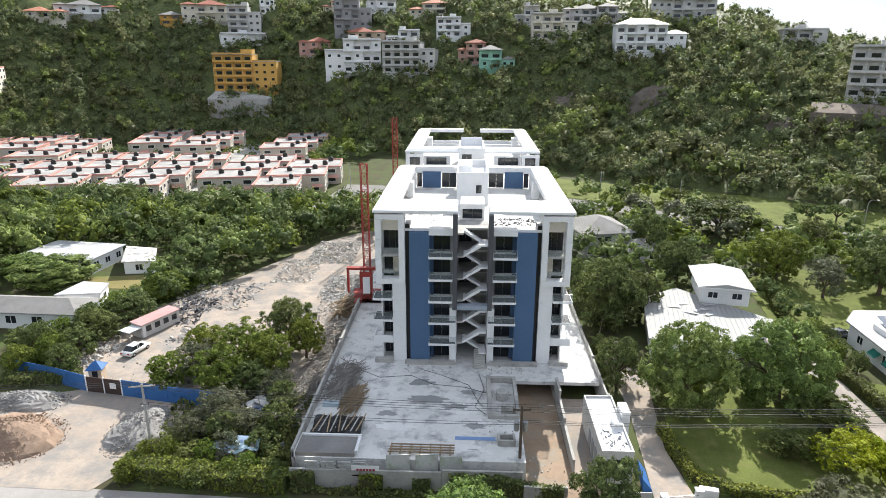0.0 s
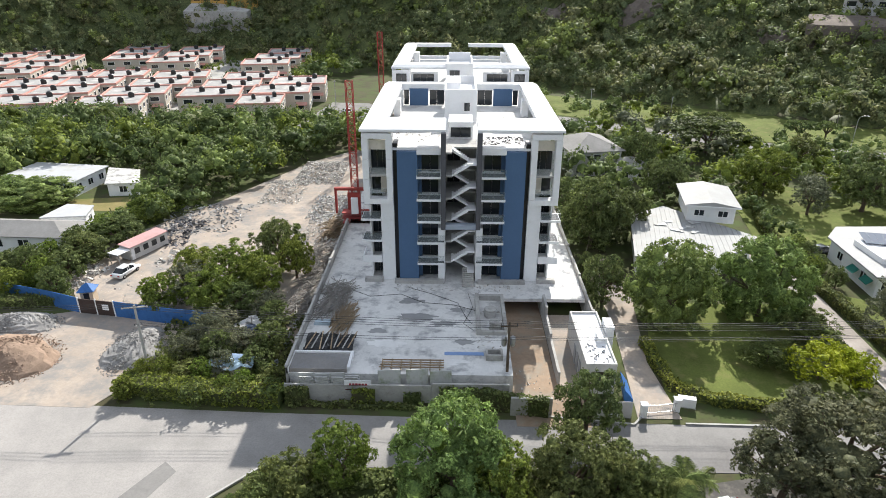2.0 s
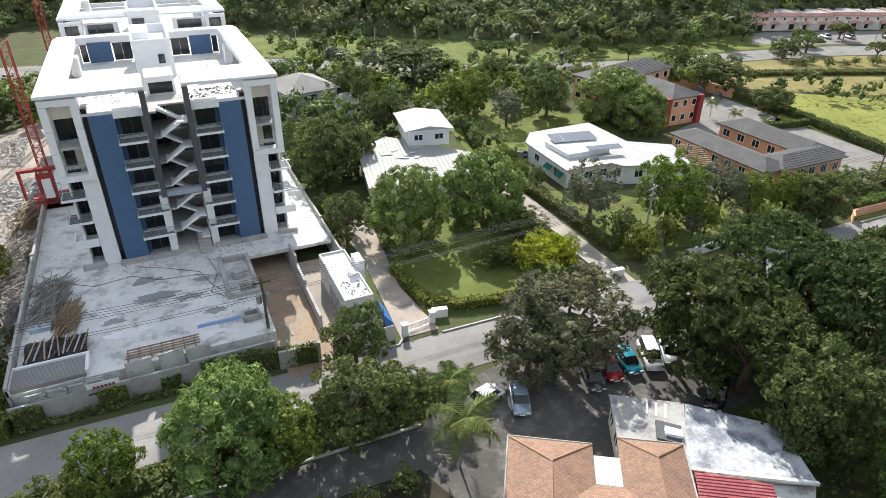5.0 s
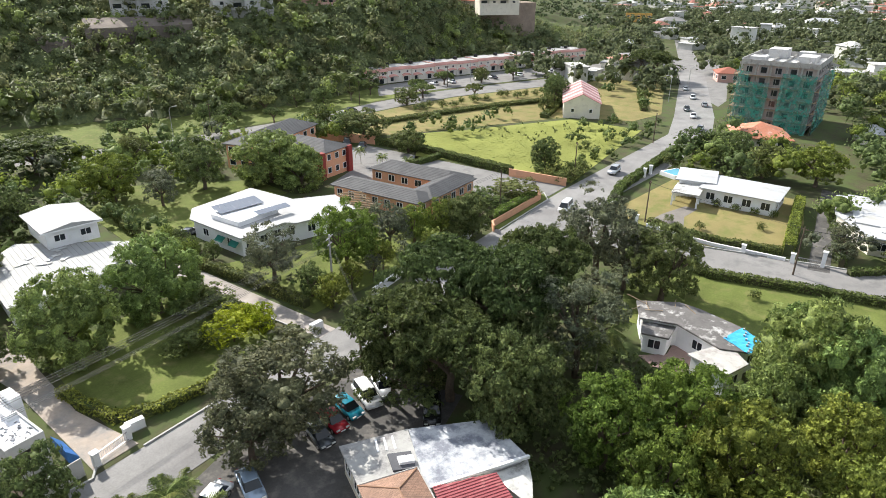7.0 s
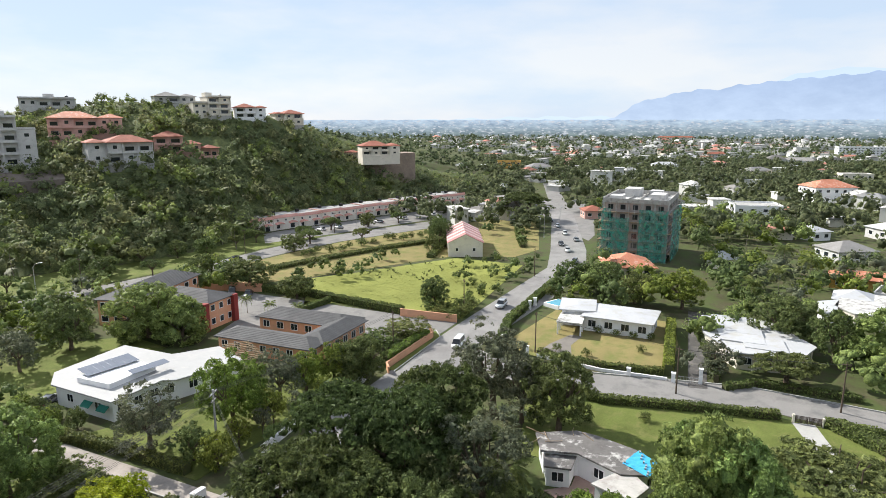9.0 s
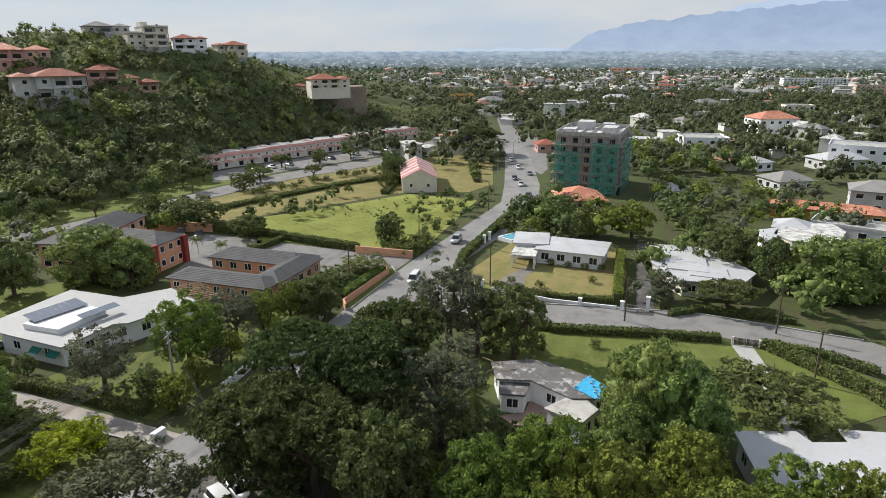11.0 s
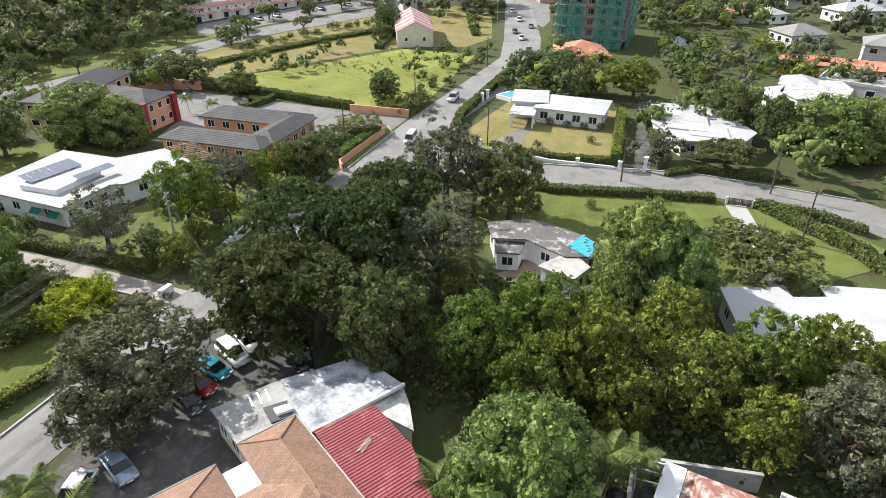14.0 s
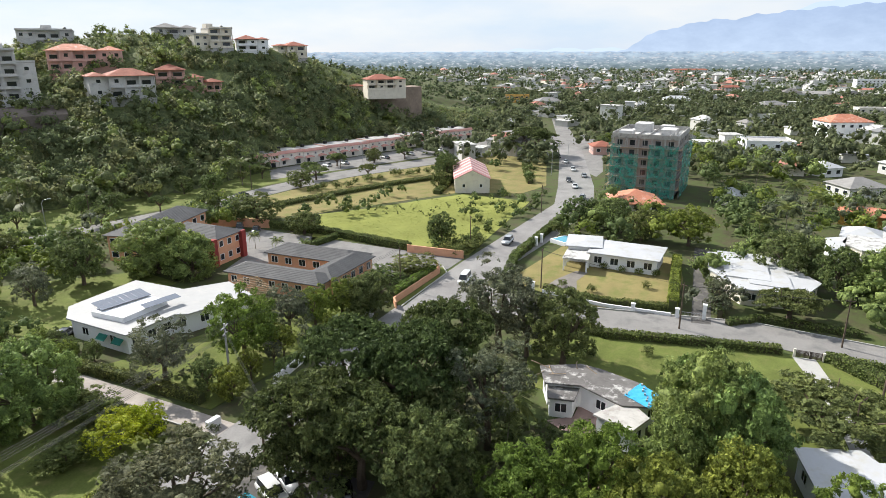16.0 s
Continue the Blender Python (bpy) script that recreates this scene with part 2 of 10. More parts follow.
ra1, ra2 = ramp(n_, [(0.35, (0.275, 0.26, 0.245)), (0.62, (0.37, 0.345, 0.325))]), ramp(n_, [(0.35, (0.19, 0.18, 0.175)), (0.62, (0.275, 0.265, 0.255))])
ra3 = ramp(n_, [(0.3, (0.82, 0.82, 0.82)), (0.6, (1, 1, 1))])
l_.new(na.outputs["Fac"], ra1.inputs[0])
l_.new(na.outputs["Fac"], ra2.inputs[0])
l_.new(nb.outputs["Fac"], ra3.inputs[0])
m1, m2 = n_.new("ShaderNodeMix"), n_.new("ShaderNodeMix")
m1.data_type = m2.data_type = "RGBA"
m2.blend_type = "MULTIPLY"
m2.inputs["Factor"].default_value = 1
l_.new(wr.outputs[0], m1.inputs["Factor"])
l_.new(ra1.outputs[0], m1.inputs["A"])
l_.new(ra2.outputs[0], m1.inputs["B"])
l_.new(m1.outputs["Result"], m2.inputs["A"])
l_.new(ra3.outputs[0], m2.inputs["B"])
l_.new(m2.outputs["Result"], b_.inputs["Base Color"])
b_.inputs["Roughness"].default_value = 0.9
L_MANGO = leaf("mango_leaves", (0.161, 0.228, 0.068), 0.42, 0.3)
L_DARK = leaf("dark_leaves", (0.112, 0.150, 0.052), 0.42, 0.35)
L_BRIGHT = leaf("bright_leaves", (0.135, 0.190, 0.038), 0.45, 0.4)
L_RAIN = leaf("rain_tree_leaves", (0.070, 0.098, 0.032), 0.42, 0.35)
L_OLIVE = leaf("olive_leaves", (0.104, 0.116, 0.060), 0.4, 0.3)
L_GREY = leaf("grey_green_leaves", (0.120, 0.142, 0.084), 0.4, 0.3)
L_GOLD = leaf("golden_leaves", (0.165, 0.212, 0.042), 0.4, 0.35)
L_YELLOW = leaf("yellow_leaves", (0.235, 0.315, 0.02))
L_HILL = leaf("hill_leaves", (0.142, 0.192, 0.088), 0.4, 0.45)
L_HILL2 = leaf("hill_leaves_olive", (0.158, 0.190, 0.086), 0.4, 0.45)
L_CITY = leaf("town_tree_leaves", (0.098, 0.126, 0.060), 0.5, 0.4)
L_HEDGE = leaf("hedge_leaves", (0.105, 0.140, 0.042), 0.4, 0.3)
L_PALM = leaf("palm_leaves", (0.11, 0.15, 0.045), 0.35, 0.3)

# ---- mesh helpers ----


def obj_from(name, verts, faces, material, parent=None, label=""):
    me = bpy.data.meshes.new(name)
    me.from_pydata([tuple(v) for v in verts], [], faces)
    me.materials.append(material)
    ob = new(name, me)
    if parent:
        ob.parent = parent
    if label:
        ob["label"] = label
    return ob


def part(name, bm, material, parent=None, label="", shade=False):
    """Links a bmesh as one mesh object under a thing or a part."""
    me = bpy.data.meshes.new(name)
    bmesh.ops.recalc_face_normals(bm, faces=bm.faces)
    bm.to_mesh(me)
    bm.free()
    me.materials.append(material)
    if shade:
        me.shade_smooth()
    ob = new(name, me)
    if parent:
        ob.parent = parent
    if label:
        ob["label"] = label
    return ob


def twin(ob, m, parent=None):
    """Another object on the same mesh: an alike piece."""
    o = new(ob.name.split(".")[0], ob.data)
    o.parent = parent or ob.parent
    o.matrix_basis = m
    if "label" in ob:
        o["label"] = ob["label"]
    return o


def thing(name, label, category, m=None, group="", kind=""):
    ob = new(name)
    if m is not None:
        ob.matrix_basis = m
    return tagged(ob, label, category, group, kind)


def box(bm, x0, x1, y0, y1, z0, z1):
    v = [bm.verts.new(p) for p in ((x0, y0, z0), (x1, y0, z0), (x1, y1, z0), (x0, y1, z0), (x0, y0, z1), (x1, y0, z1), (x1, y1, z1), (x0, y1, z1))]
    for q in ((3, 2, 1, 0), (4, 5, 6, 7), (0, 1, 5, 4), (1, 2, 6, 5), (2, 3, 7, 6), (3, 0, 4, 7)):
        bm.faces.new([v[i] for i in q])
    return v


def boxes(*bs):
    bm = bmesh.new()
    for b in bs:
        box(bm, *b)
    return bm


def soft_box(x0, x1, y0, y1, z0, z1, r=0.03):
    bm = boxes((x0, x1, y0, y1, z0, z1))
    bmesh.ops.bevel(bm, geom=list(bm.edges), offset=r, segments=2, affect="EDGES", profile=0.5)
    return bm


def prism(bm, pts, z0, z1):
    """A slab on the outline pts (anticlockwise). z0, z1 may be numbers or lists."""
    n = len(pts)
    lo = [bm.verts.new((*p, z0 if np.isscalar(z0) else z0[i])) for i, p in enumerate(pts)]
    hi = [bm.verts.new((*p, z1 if np.isscalar(z1) else z1[i])) for i, p in enumerate(pts)]
    bm.faces.new(lo[::-1])
    bm.faces.new(hi)
    for i in range(n):
        bm.faces.new((lo[i], lo[(i + 1) % n], hi[(i + 1) % n], hi[i]))


def slab(pts, z0, z1):
    bm = bmesh.new()
    prism(bm, pts, z0, z1)
    return bm


def tube(bm, path, radii, sides=8):
    """A tapered tube along points."""
    rings = []
    for i, p in enumerate(path):
        p = Vector(p)
        d = (Vector(path[min(i + 1, len(path) - 1)]) - Vector(path[max(i - 1, 0)])).normalized()
        u = d.orthogonal().normalized()
        w = d.cross(u)
        r = radii[i] if not np.isscalar(radii) else radii
        rings.append([bm.verts.new(p + r * (math.cos(2 * math.pi * k / sides) * u + math.sin(2 * math.pi * k / sides) * w)) for k in range(sides)])
    for a_, b_ in zip(rings, rings[1:]):
        off = min(range(sides), key=lambda s: (a_[0].co - b_[s].co).length)
        for k in range(sides):
            bm.faces.new((a_[k], a_[(k + 1) % sides], b_[(k + 1 + off) % sides], b_[(k + off) % sides]))
    bm.faces.new(rings[0][::-1])
    bm.faces.new(rings[-1])


def quads_object(name, co, material, parent=None):
    """A mesh of loose quads from an array (n, 4, 3)."""
    n = len(co)
    me = bpy.data.meshes.new(name)
    me.vertices.add(4 * n)
    me.vertices.foreach_set("co", np.asarray(co, np.float32).reshape(-1))
    me.loops.add(4 * n)
    me.loops.foreach_set("vertex_index", np.arange(4 * n, dtype=np.int32))
    me.polygons.add(n)
    me.polygons.foreach_set("loop_start", np.arange(0, 4 * n, 4, dtype=np.int32))
    me.polygons.foreach_set("loop_total", np.full(n, 4, np.int32))
    me.update(calc_edges=True)
    me.materials.append(material)
    ob = new(name, me)
    if parent:
        ob.parent = parent
    return ob


def leaf_quads(rng, centre, normal, size, long=1.5):
    """Leaf-clump quads at centres, roughly across their normals."""
    n = len(centre)
    nr = normal + rng.normal(0, 0.6, (n, 3))
    nr /= np.linalg.norm(nr, axis=1)[:, None] + 1e-9
    t = np.cross(nr, rng.normal(0, 1, (n, 3)))
    t /= np.linalg.norm(t, axis=1)[:, None] + 1e-9
    b = np.cross(nr, t)
    s = (np.broadcast_to(size, (n,)) * rng.uniform(0.6, 1.3, n))[:, None]
    k = s * long
    j = lambda: rng.uniform(0.75, 1.2, (n, 1))
    return np.stack([centre - t * k * 0.5 * j(), centre - b * s * 0.42 * j() + nr * s * 0.1, centre + t * k * 0.5 * j(), centre + b * s * 0.42 * j() + nr * s * 0.1], 1)


def sphere_dirs(rng, n, low=-0.45):
    z = rng.uniform(low, 1, n)
    p = rng.uniform(0, 2 * np.pi, n)
    r = np.sqrt(1 - z * z)
    return np.stack([r * np.cos(p), r * np.sin(p), z], 1)

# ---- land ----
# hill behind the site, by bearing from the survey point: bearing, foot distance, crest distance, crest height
HILL = [(-75, 300, 420, 70), (-50, 320, 430, 74), (-38, 330, 430, 72), (-25, 330, 430, 74), (-14, 300, 420, 74),
        (-4, 262, 400, 72), (6, 240, 385, 70), (14, 226, 370, 65), (20, 219, 362, 62), (22.5, 217, 358, 58), (24.5, 215, 355, 51), (27, 214, 350, 46),
        (31, 212, 346, 44), (36, 213, 345, 45), (40, 216, 345, 48), (43, 224, 345, 48), (46, 232, 345, 45), (51, 262, 350, 41), (54, 285, 362, 37), (56, 300, 370, 31), (61, 335, 390, 16), (66, 365, 410, 5),
        (71, 400, 440, 0)]


def smooth(a, b, x):
    u = np.clip((x - a) / (b - a), 0, 1)
    return u * u * (3 - 2 * u)


def height(x, y):
    """Height of the land at x, y (arrays)."""
    x, y = np.asarray(x, float), np.asarray(y, float)
    az, d = np.degrees(np.arctan2(x, y)), np.hypot(x, y)
    foot, crest, top = (np.interp(az, [h[0] for h in HILL], [h[k] for h in HILL]) for k in (1, 2, 3))
    u = np.clip((d - foot) / (crest - foot), 0, 1)
    rise = 0.62 * u ** 0.85 + 0.38 * u * u * (3 - 2 * u)
    z = top * rise * (1 - 0.75 * smooth(crest + 40, crest + 500, d))
    bump = np.sin(x * 0.061 + 1.3) * np.sin(y * 0.053) + 0.5 * np.sin(x * 0.13 + y * 0.11)
    return z + 2.2 * bump * smooth(0, 0.25, u) * (top > 1) * (u < 1.01)


def axis(lo, hi, near_lo, near_hi, step, far):
    mid = list(np.arange(near_lo, near_hi + 0.1, step))
    right = [near_hi + step * 1.25 ** k * 2 for k in range(1, 40) if near_hi + step * 1.25 ** k * 2 < hi] + [hi]
    left = [near_lo - step * 1.25 ** k * 2 for k in range(1, 40) if near_lo - step * 1.25 ** k * 2 > lo] + [lo]
    return np.array(left[::-1] + mid + right)


gx, gy = axis(-4800, 4800, -420, 460, 5, 0), axis(-4800, 4800, -120, 470, 5, 0)
X, Y = np.meshgrid(gx, gy)
Z = height(X, Y)
nx, ny = len(gx), len(gy)
idx = np.arange(nx * ny).reshape(ny, nx)
faces = np.stack([idx[:-1, :-1], idx[:-1, 1:], idx[1:, 1:], idx[1:, :-1]], -1).reshape(-1, 4)
ground = obj_from("ground", np.stack([X, Y, Z], -1).reshape(-1, 3).tolist(), faces.tolist(), SOIL)
ground.data.shade_smooth()
tagged(ground, "brown earth and scrub that rises to a wooded hill", "ground", kind="structure")


def sheet(name, label, category, pts, z, material, thick=0.05, kind="structure"):
    ob = part(name, slab(pts, z - thick - 0.02, z), material)
    return tagged(ob, label, category, kind=kind)


ROADZ = 0.05
sheet("road_main", "pale worn asphalt street past the building site", "road", [(-160, 40), (-60, 43), (-22, 44.5), (30, 44.6), (85, 43.5), (106, 41.5), (150, 36.5), (185, 36), (210, 41), (300, 66), (300, 76), (205, 52), (180, 46.5), (119, 50.2), (90, 51), (30, 51), (-20, 52), (-60, 53.5), (-160, 51)], ROADZ, STREET)
sheet("road_side", "pale asphalt side street that bends away between hedges", "road", [(95, 43), (96, 30), (95.5, 16), (101, -6), (97, -28), (80, -52), (40, -80), (42, -88), (88, -60), (106, -32), (109, -6), (104.5, 18), (104, 30), (108, 42)], ROADZ + 0.012, ASPH)
sheet("road_branch", "worn asphalt street joining the main street", "road", [(-60, 44), (-48, 10), (-38, -30), (-28, -30), (-26, 33), (-23, 38.5), (-17, 45)], ROADZ + 0.006, STREET)
sheet("road_patch", "dark asphalt patch in the pale street", "road", [(-33.2, 32.9), (-28.9, 32.9), (-27.6, 38.0), (-29.9, 38.9)], ROADZ + 0.02, PATCH)
sheet("road_patch_far", "worn strip beyond the asphalt patch", "road", [(-29.9, 38.95), (-27.6, 38.05), (-25.3, 43.6), (-26.8, 44.8)], ROADZ + 0.018, ASPH)
sheet("road_back", "asphalt road along the foot of the hill", "road", [(-20, 196), (30, 179), (58, 162), (80, 150.5), (97, 145.5), (138, 134.5), (165, 131), (191, 125.5), (231, 108), (280, 86), (300, 79), (303, 88), (282, 98), (241, 118), (197, 136), (167, 141.5), (142, 142.5), (107, 150), (83, 157.5), (60, 169.5), (32, 187), (-20, 203)], ROADZ, ASPH)
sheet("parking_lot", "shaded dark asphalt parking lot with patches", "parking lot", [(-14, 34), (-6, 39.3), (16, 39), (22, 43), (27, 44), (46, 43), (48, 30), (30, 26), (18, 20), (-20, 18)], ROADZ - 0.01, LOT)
sheet("lawn_1", "mown green lawn beside the driveway", "lawn", [(23, 55), (34, 54), (45, 56), (46, 76), (26, 76), (24, 66)], 0.06, LAWN)
sheet("driveway_1", "pale dirt and concrete driveway", "driveway", [(19, 52), (23.5, 52), (22.6, 62), (25, 80), (24, 90), (20, 90), (20.5, 70)], 0.07, PALEDIRT)
sheet("driveway_2", "pale concrete lane", "driveway", [(47.5, 51), (50.3, 51), (51, 78), (49, 95), (46, 95), (47.5, 76)], 0.07, mat("lane_concrete", (0.36, 0.32, 0.29), 0.9))
sheet("meadow", "open field of tall yellow-green grass", "meadow", [(113, 86), (141, 103), (150, 96), (182, 76), (180, 54), (124, 50.8), (122.5, 62), (122.8, 84)], 0.06, TALL)
sheet("verge_hill", "dry mown grass slope below the hill road", "verge", [(110, 140), (138, 133.5), (165, 130), (191, 124.5), (231, 107), (280, 85), (262, 72), (205, 56), (190, 60), (184, 78), (142, 104), (122, 118)], 0.05, DRYLAWN)
sheet("verge_green", "green grass strip beyond the hill road", "verge", [(20, 196), (60, 172), (83, 159), (107, 151.5), (142, 144), (167, 143), (196, 138), (190, 160), (150, 176), (104, 190), (60, 205), (26, 222)], 0.05, LAWN)
sheet("terrace_parking", "pale concrete parking in front of the terrace", "parking", [(176, 148), (200, 138), (244, 120), (300, 95), (310, 118), (250, 142), (192, 162)], 0.055, ASPH)

# ---- yards and open ground ----
sheet("yard_ground", "pale dusty construction yard with tyre tracks", "yard", [(-50, 72.5), (-41, 71.5), (-30, 74), (-24, 76), (-18.2, 60), (-18.2, 120), (-14, 140), (-24, 150), (-33, 140), (-46, 112), (-58, 92), (-56, 80)], 0.06, PALEDIRT)
sheet("yard_entrance", "dirt and gravel apron outside the yard gate", "ground patch", [(-62, 53), (-38, 52.3), (-34, 60), (-35, 69), (-44, 71), (-50, 72), (-62, 68)], 0.065, PALEDIRT)
sheet("verge", "dark scrubby lot behind the street hedge", "ground patch", [(-35, 53), (-18.1, 52.3), (-18.1, 72), (-30, 73), (-38, 70)], 0.055, SOIL)

# ---- apartment building on its podium ----
FLOORS = [2.55 + 3.03 * k for k in range(7)]  # floor levels; the last is the roof terrace
MID = 0.75  # the facade is mirrored about x = 0.75
bld = thing("apartment_building", "unfinished seven-storey apartment building in white and blue render", "building")


def mx(side, x0, x1):
    return (x0, x1) if side < 0 else (2 * MID - x1, 2 * MID - x0)


def bpart(name, material, *bs, label="", parent=None):
    if name == "window_frame":
        return part(name, boxes(*bs), material, parent or bld, label)
    return [part(name, boxes(b), material, parent or bld, label) for b in bs][0]


def each_box(name, bs, material, parent, label=""):
    """One part for each box."""
    return [part(name, boxes(b), material, parent, label) for b in bs][0]


def glazing(x0, x1, y, z0, z1, panes=2, parent=None):
    """A dark glazed opening: frame bars and panes, facing -y."""
    fr = bpart("window_frame", BLACK, (x0, x0 + 0.06, y - 0.05, y + 0.03, z0, z1), (x1 - 0.06, x1, y - 0.05, y + 0.03, z0, z1),
               (x0 + 0.06, x1 - 0.06, y - 0.05, y + 0.03, z1 - 0.06, z1), (x0 + 0.06, x1 - 0.06, y - 0.05, y + 0.03, z0, z0 + 0.06),
               *[(x0 + (x1 - x0) * k / panes - 0.03, x0 + (x1 - x0) * k / panes + 0.03, y - 0.05, y + 0.03, z0 + 0.06, z1 - 0.06) for k in range(1, panes)], parent=parent)
    for k in range(panes):
        a_, b_ = x0 + (x1 - x0) * k / panes + 0.04, x0 + (x1 - x0) * (k + 1) / panes - 0.04
        bpart("pane", GLASS, (a_, b_, y - 0.005, y + 0.01, z0 + 0.05, z1 - 0.05), parent=fr)
    return fr


RAILGLASS, _n, _l, _b = principled("rail_glass")
_b.inputs["Base Color"].default_value = (0.35, 0.42, 0.42, 1)
_b.inputs["Roughness"].default_value, _b.inputs["Alpha"].default_value = 0.08, 0.12


def balcony(x0, x1, y0, y1, z, open_side=0, solid=False):
    """A slab with glass rails in front and at the outer side; z is its top."""
    s = part("balcony_slab", soft_box(x0, x1, y0, y1, z - 0.28, z, 0.015), WHITE, bld)
    if solid:
        bpart("parapet", WHITE, (x0, x1, y0 + 0.003, y0 + 0.12, z, z + 0.75), (x0 + 0.003, x0 + 0.12, y0 + 0.12, y1, z, z + 0.75) if open_side < 0 else (x1 - 0.12, x1 - 0.003, y0 + 0.12, y1, z, z + 0.75), parent=s)
        return
    bpart("balcony_floor", DGREY, (x0 + 0.1, x1 - 0.1, y0 + 0.14, y1 - 0.02, z - 0.01, z + 0.012), parent=s)
    bpart("rail_pane", RAILGLASS, (x0 + 0.08, x1 - 0.08, y0 + 0.07, y0 + 0.085, z + 0.06, z + 0.98), parent=s)
    xs = x0 + 0.07 if open_side < 0 else x1 - 0.085
    bpart("rail_pane", RAILGLASS, (xs, xs + 0.015, y0 + 0.12, y1 - 0.05, z + 0.06, z + 0.98), parent=s)
    bpart("handrail", STEEL, (x0 + 0.05, x1 - 0.05, y0 + 0.055, y0 + 0.1, z + 0.98, z + 1.02), parent=s)
    for k in range(3):
        xp = x0 + 0.08 + (x1 - x0 - 0.16) * k / 2
        bpart("rail_post", STEEL, (xp - 0.02, xp + 0.02, y0 + 0.09, y0 + 0.13, z, z + 0.98), parent=s)


def ring_half(x_out, x_end, y0, y1, side, wf=4.6, ws=3.1, wb=2.4, z0=23.35, z1=24.1):
    """Half of a roof canopy: front beam, side beam, rear beam in one C with a sloping outer face."""
    bm = bmesh.new()
    prof = [(0, z0), (0, z0 + 0.3), (0.24, z1), (1, z1), (1, z0)]
    sg = 1 if side < 0 else -1
    st = [[(x_end, y0 + d * wf, z) for d, z in prof], [(x_out + sg * d * ws, y0 + d * wf, z) for d, z in prof],
          [(x_out + sg * d * ws, y1 - d * wb, z) for d, z in prof], [(x_end, y1 - d * wb, z) for d, z in prof]]
    vs = [[bm.verts.new(p) for p in s] for s in st]
    for a_, b_ in zip(vs, vs[1:]):
        for k in range(5):
            bm.faces.new((a_[k], a_[(k + 1) % 5], b_[(k + 1) % 5], b_[k]))
    bm.faces.new(vs[0])
    bm.faces.new(vs[3][::-1])
    return part("canopy", bm, WHITE, bld, "white roof canopy with sloping outer edge")


for side in (-1, 1):
    # recessed body of the wing
    bpart("wall", WHITE, (*mx(side, -11.25, -1.25), 79.9, 108, 2.5, 20.45))
    # blue rendered pier with the black joint beside it
    bpart("wall", BLUE, (*mx(side, -7.42, -4.82), 77.0, 79.9, 2.5, 20.75), label="smooth blue rendered pier")
    bpart("joint_panel", BLACK, (*mx(side, -8.0, -7.42), 77.9, 79.9, 2.5, 21.6), label="black cladding strip")
    # tower
    bpart("wall", WHITE, (*mx(side, -9.75, -8.0), 77.4, 79.9, 2.5, 13.75), label="white rendered tower wall")
    a_, b_ = mx(side, -11.8, -8.0)
    fy0, fy1 = 76.9, 78.3
    for x0, x1, z0, z1 in ((a_, b_, 22.42, 23.1), (a_, b_, 13.75, 14.45)):
        for k in range(2):
            w = (x1 - x0) / 2
            part("cladding_panel", soft_box(x0 + k * w + 0.012, x0 + (k + 1) * w - 0.012, fy0, fy1, z0, z1, 0.02), WHITE, bld)
    for x0, x1 in ((a_, a_ + 0.78), (b_ - 0.78, b_)):
        for k in range(3):
            h = (22.4 - 14.47) / 3
            part("cladding_panel", soft_box(x0, x1, fy0, fy1, 14.47 + k * h + 0.012, 14.47 + (k + 1) * h - 0.012, 0.02), WHITE, bld)
    i0, i1 = a_ + 0.78, b_ - 0.78
    bpart("spandrel", CREAM, (i0, i1, 78.0, 78.25, 20.75, 22.0), label="beige spandrel panel")
    bpart("wall", WHITE, (a_ + 0.1, a_ + 0.3, 78.3, 79.9, 14.0, 22.4), (b_ - 0.3, b_ - 0.1, 78.3, 79.9, 14.0, 22.4), label="white return wall")
    glazing(i0, i1, 79.85, FLOORS[5] + 0.05, 20.7, 3)
    bpart("balcony_slab", CONC, (i0, i1, 77.1, 79.9, FLOORS[5] - 0.25, FLOORS[5]))
    bpart("rail_pane", RAILGLASS, (i0, i1, 77.3, 77.315, FLOORS[5] + 0.02, FLOORS[5] + 0.95))
    gl = (i0, i0 + 1.25) if side < 0 else (i1 - 1.25, i1)
    wl = (i0 + 1.25, i1) if side < 0 else (i0, i1 - 1.25)
    glazing(*gl, 79.85, FLOORS[4] + 0.05, FLOORS[5] - 0.3, 1)
    bpart("wall", CREAM, (*wl, 79.0, 79.88, FLOORS[4], FLOORS[5] - 0.25), label="cream rendered wall")
    bpart("rail_pane", RAILGLASS, (i0, i1, 77.3, 77.315, FLOORS[4] + 0.3, FLOORS[4] + 1.15))
    # lower tower bays with corner balconies
    for k in range(4):
        z = FLOORS[k]
        glazing(*mx(side, -11.15, -9.75), 79.85, z + 0.06, z + 2.6, 2)
        bpart("corner_post", WHITE, (*mx(side, -11.35, -11.15), 78.2, 79.9, z, z + 2.75))
        if k:
            balcony(*mx(side, -12.35, -9.76), 77.0, 79.85, z, side, solid=(k == 1))
    # middle bay: glazing behind balconies
    for k in range(6):
        z = FLOORS[k]
        glazing(*mx(side, -4.4, -2.2), 79.0, z + 0.05, z + 2.55, 2)
        bpart("wall", WHITE if k < 3 else GREYP, (*mx(side, -2.2, -1.32), 78.6, 79.9, z, z + 2.75))
        bpart("wall", BLUE, (*mx(side, -4.82, -4.4), 78.6, 79.9, z, z + 2.75))
        bpart("floor_slab", WHITE, (*mx(side, -4.815, -1.3), 78.0, 79.9, z + 2.75, z + 3.03))
        if k:
            balcony(*mx(side, -4.95, -1.82 if k > 2 else -1.3), 76.3, 78.0, z, side)
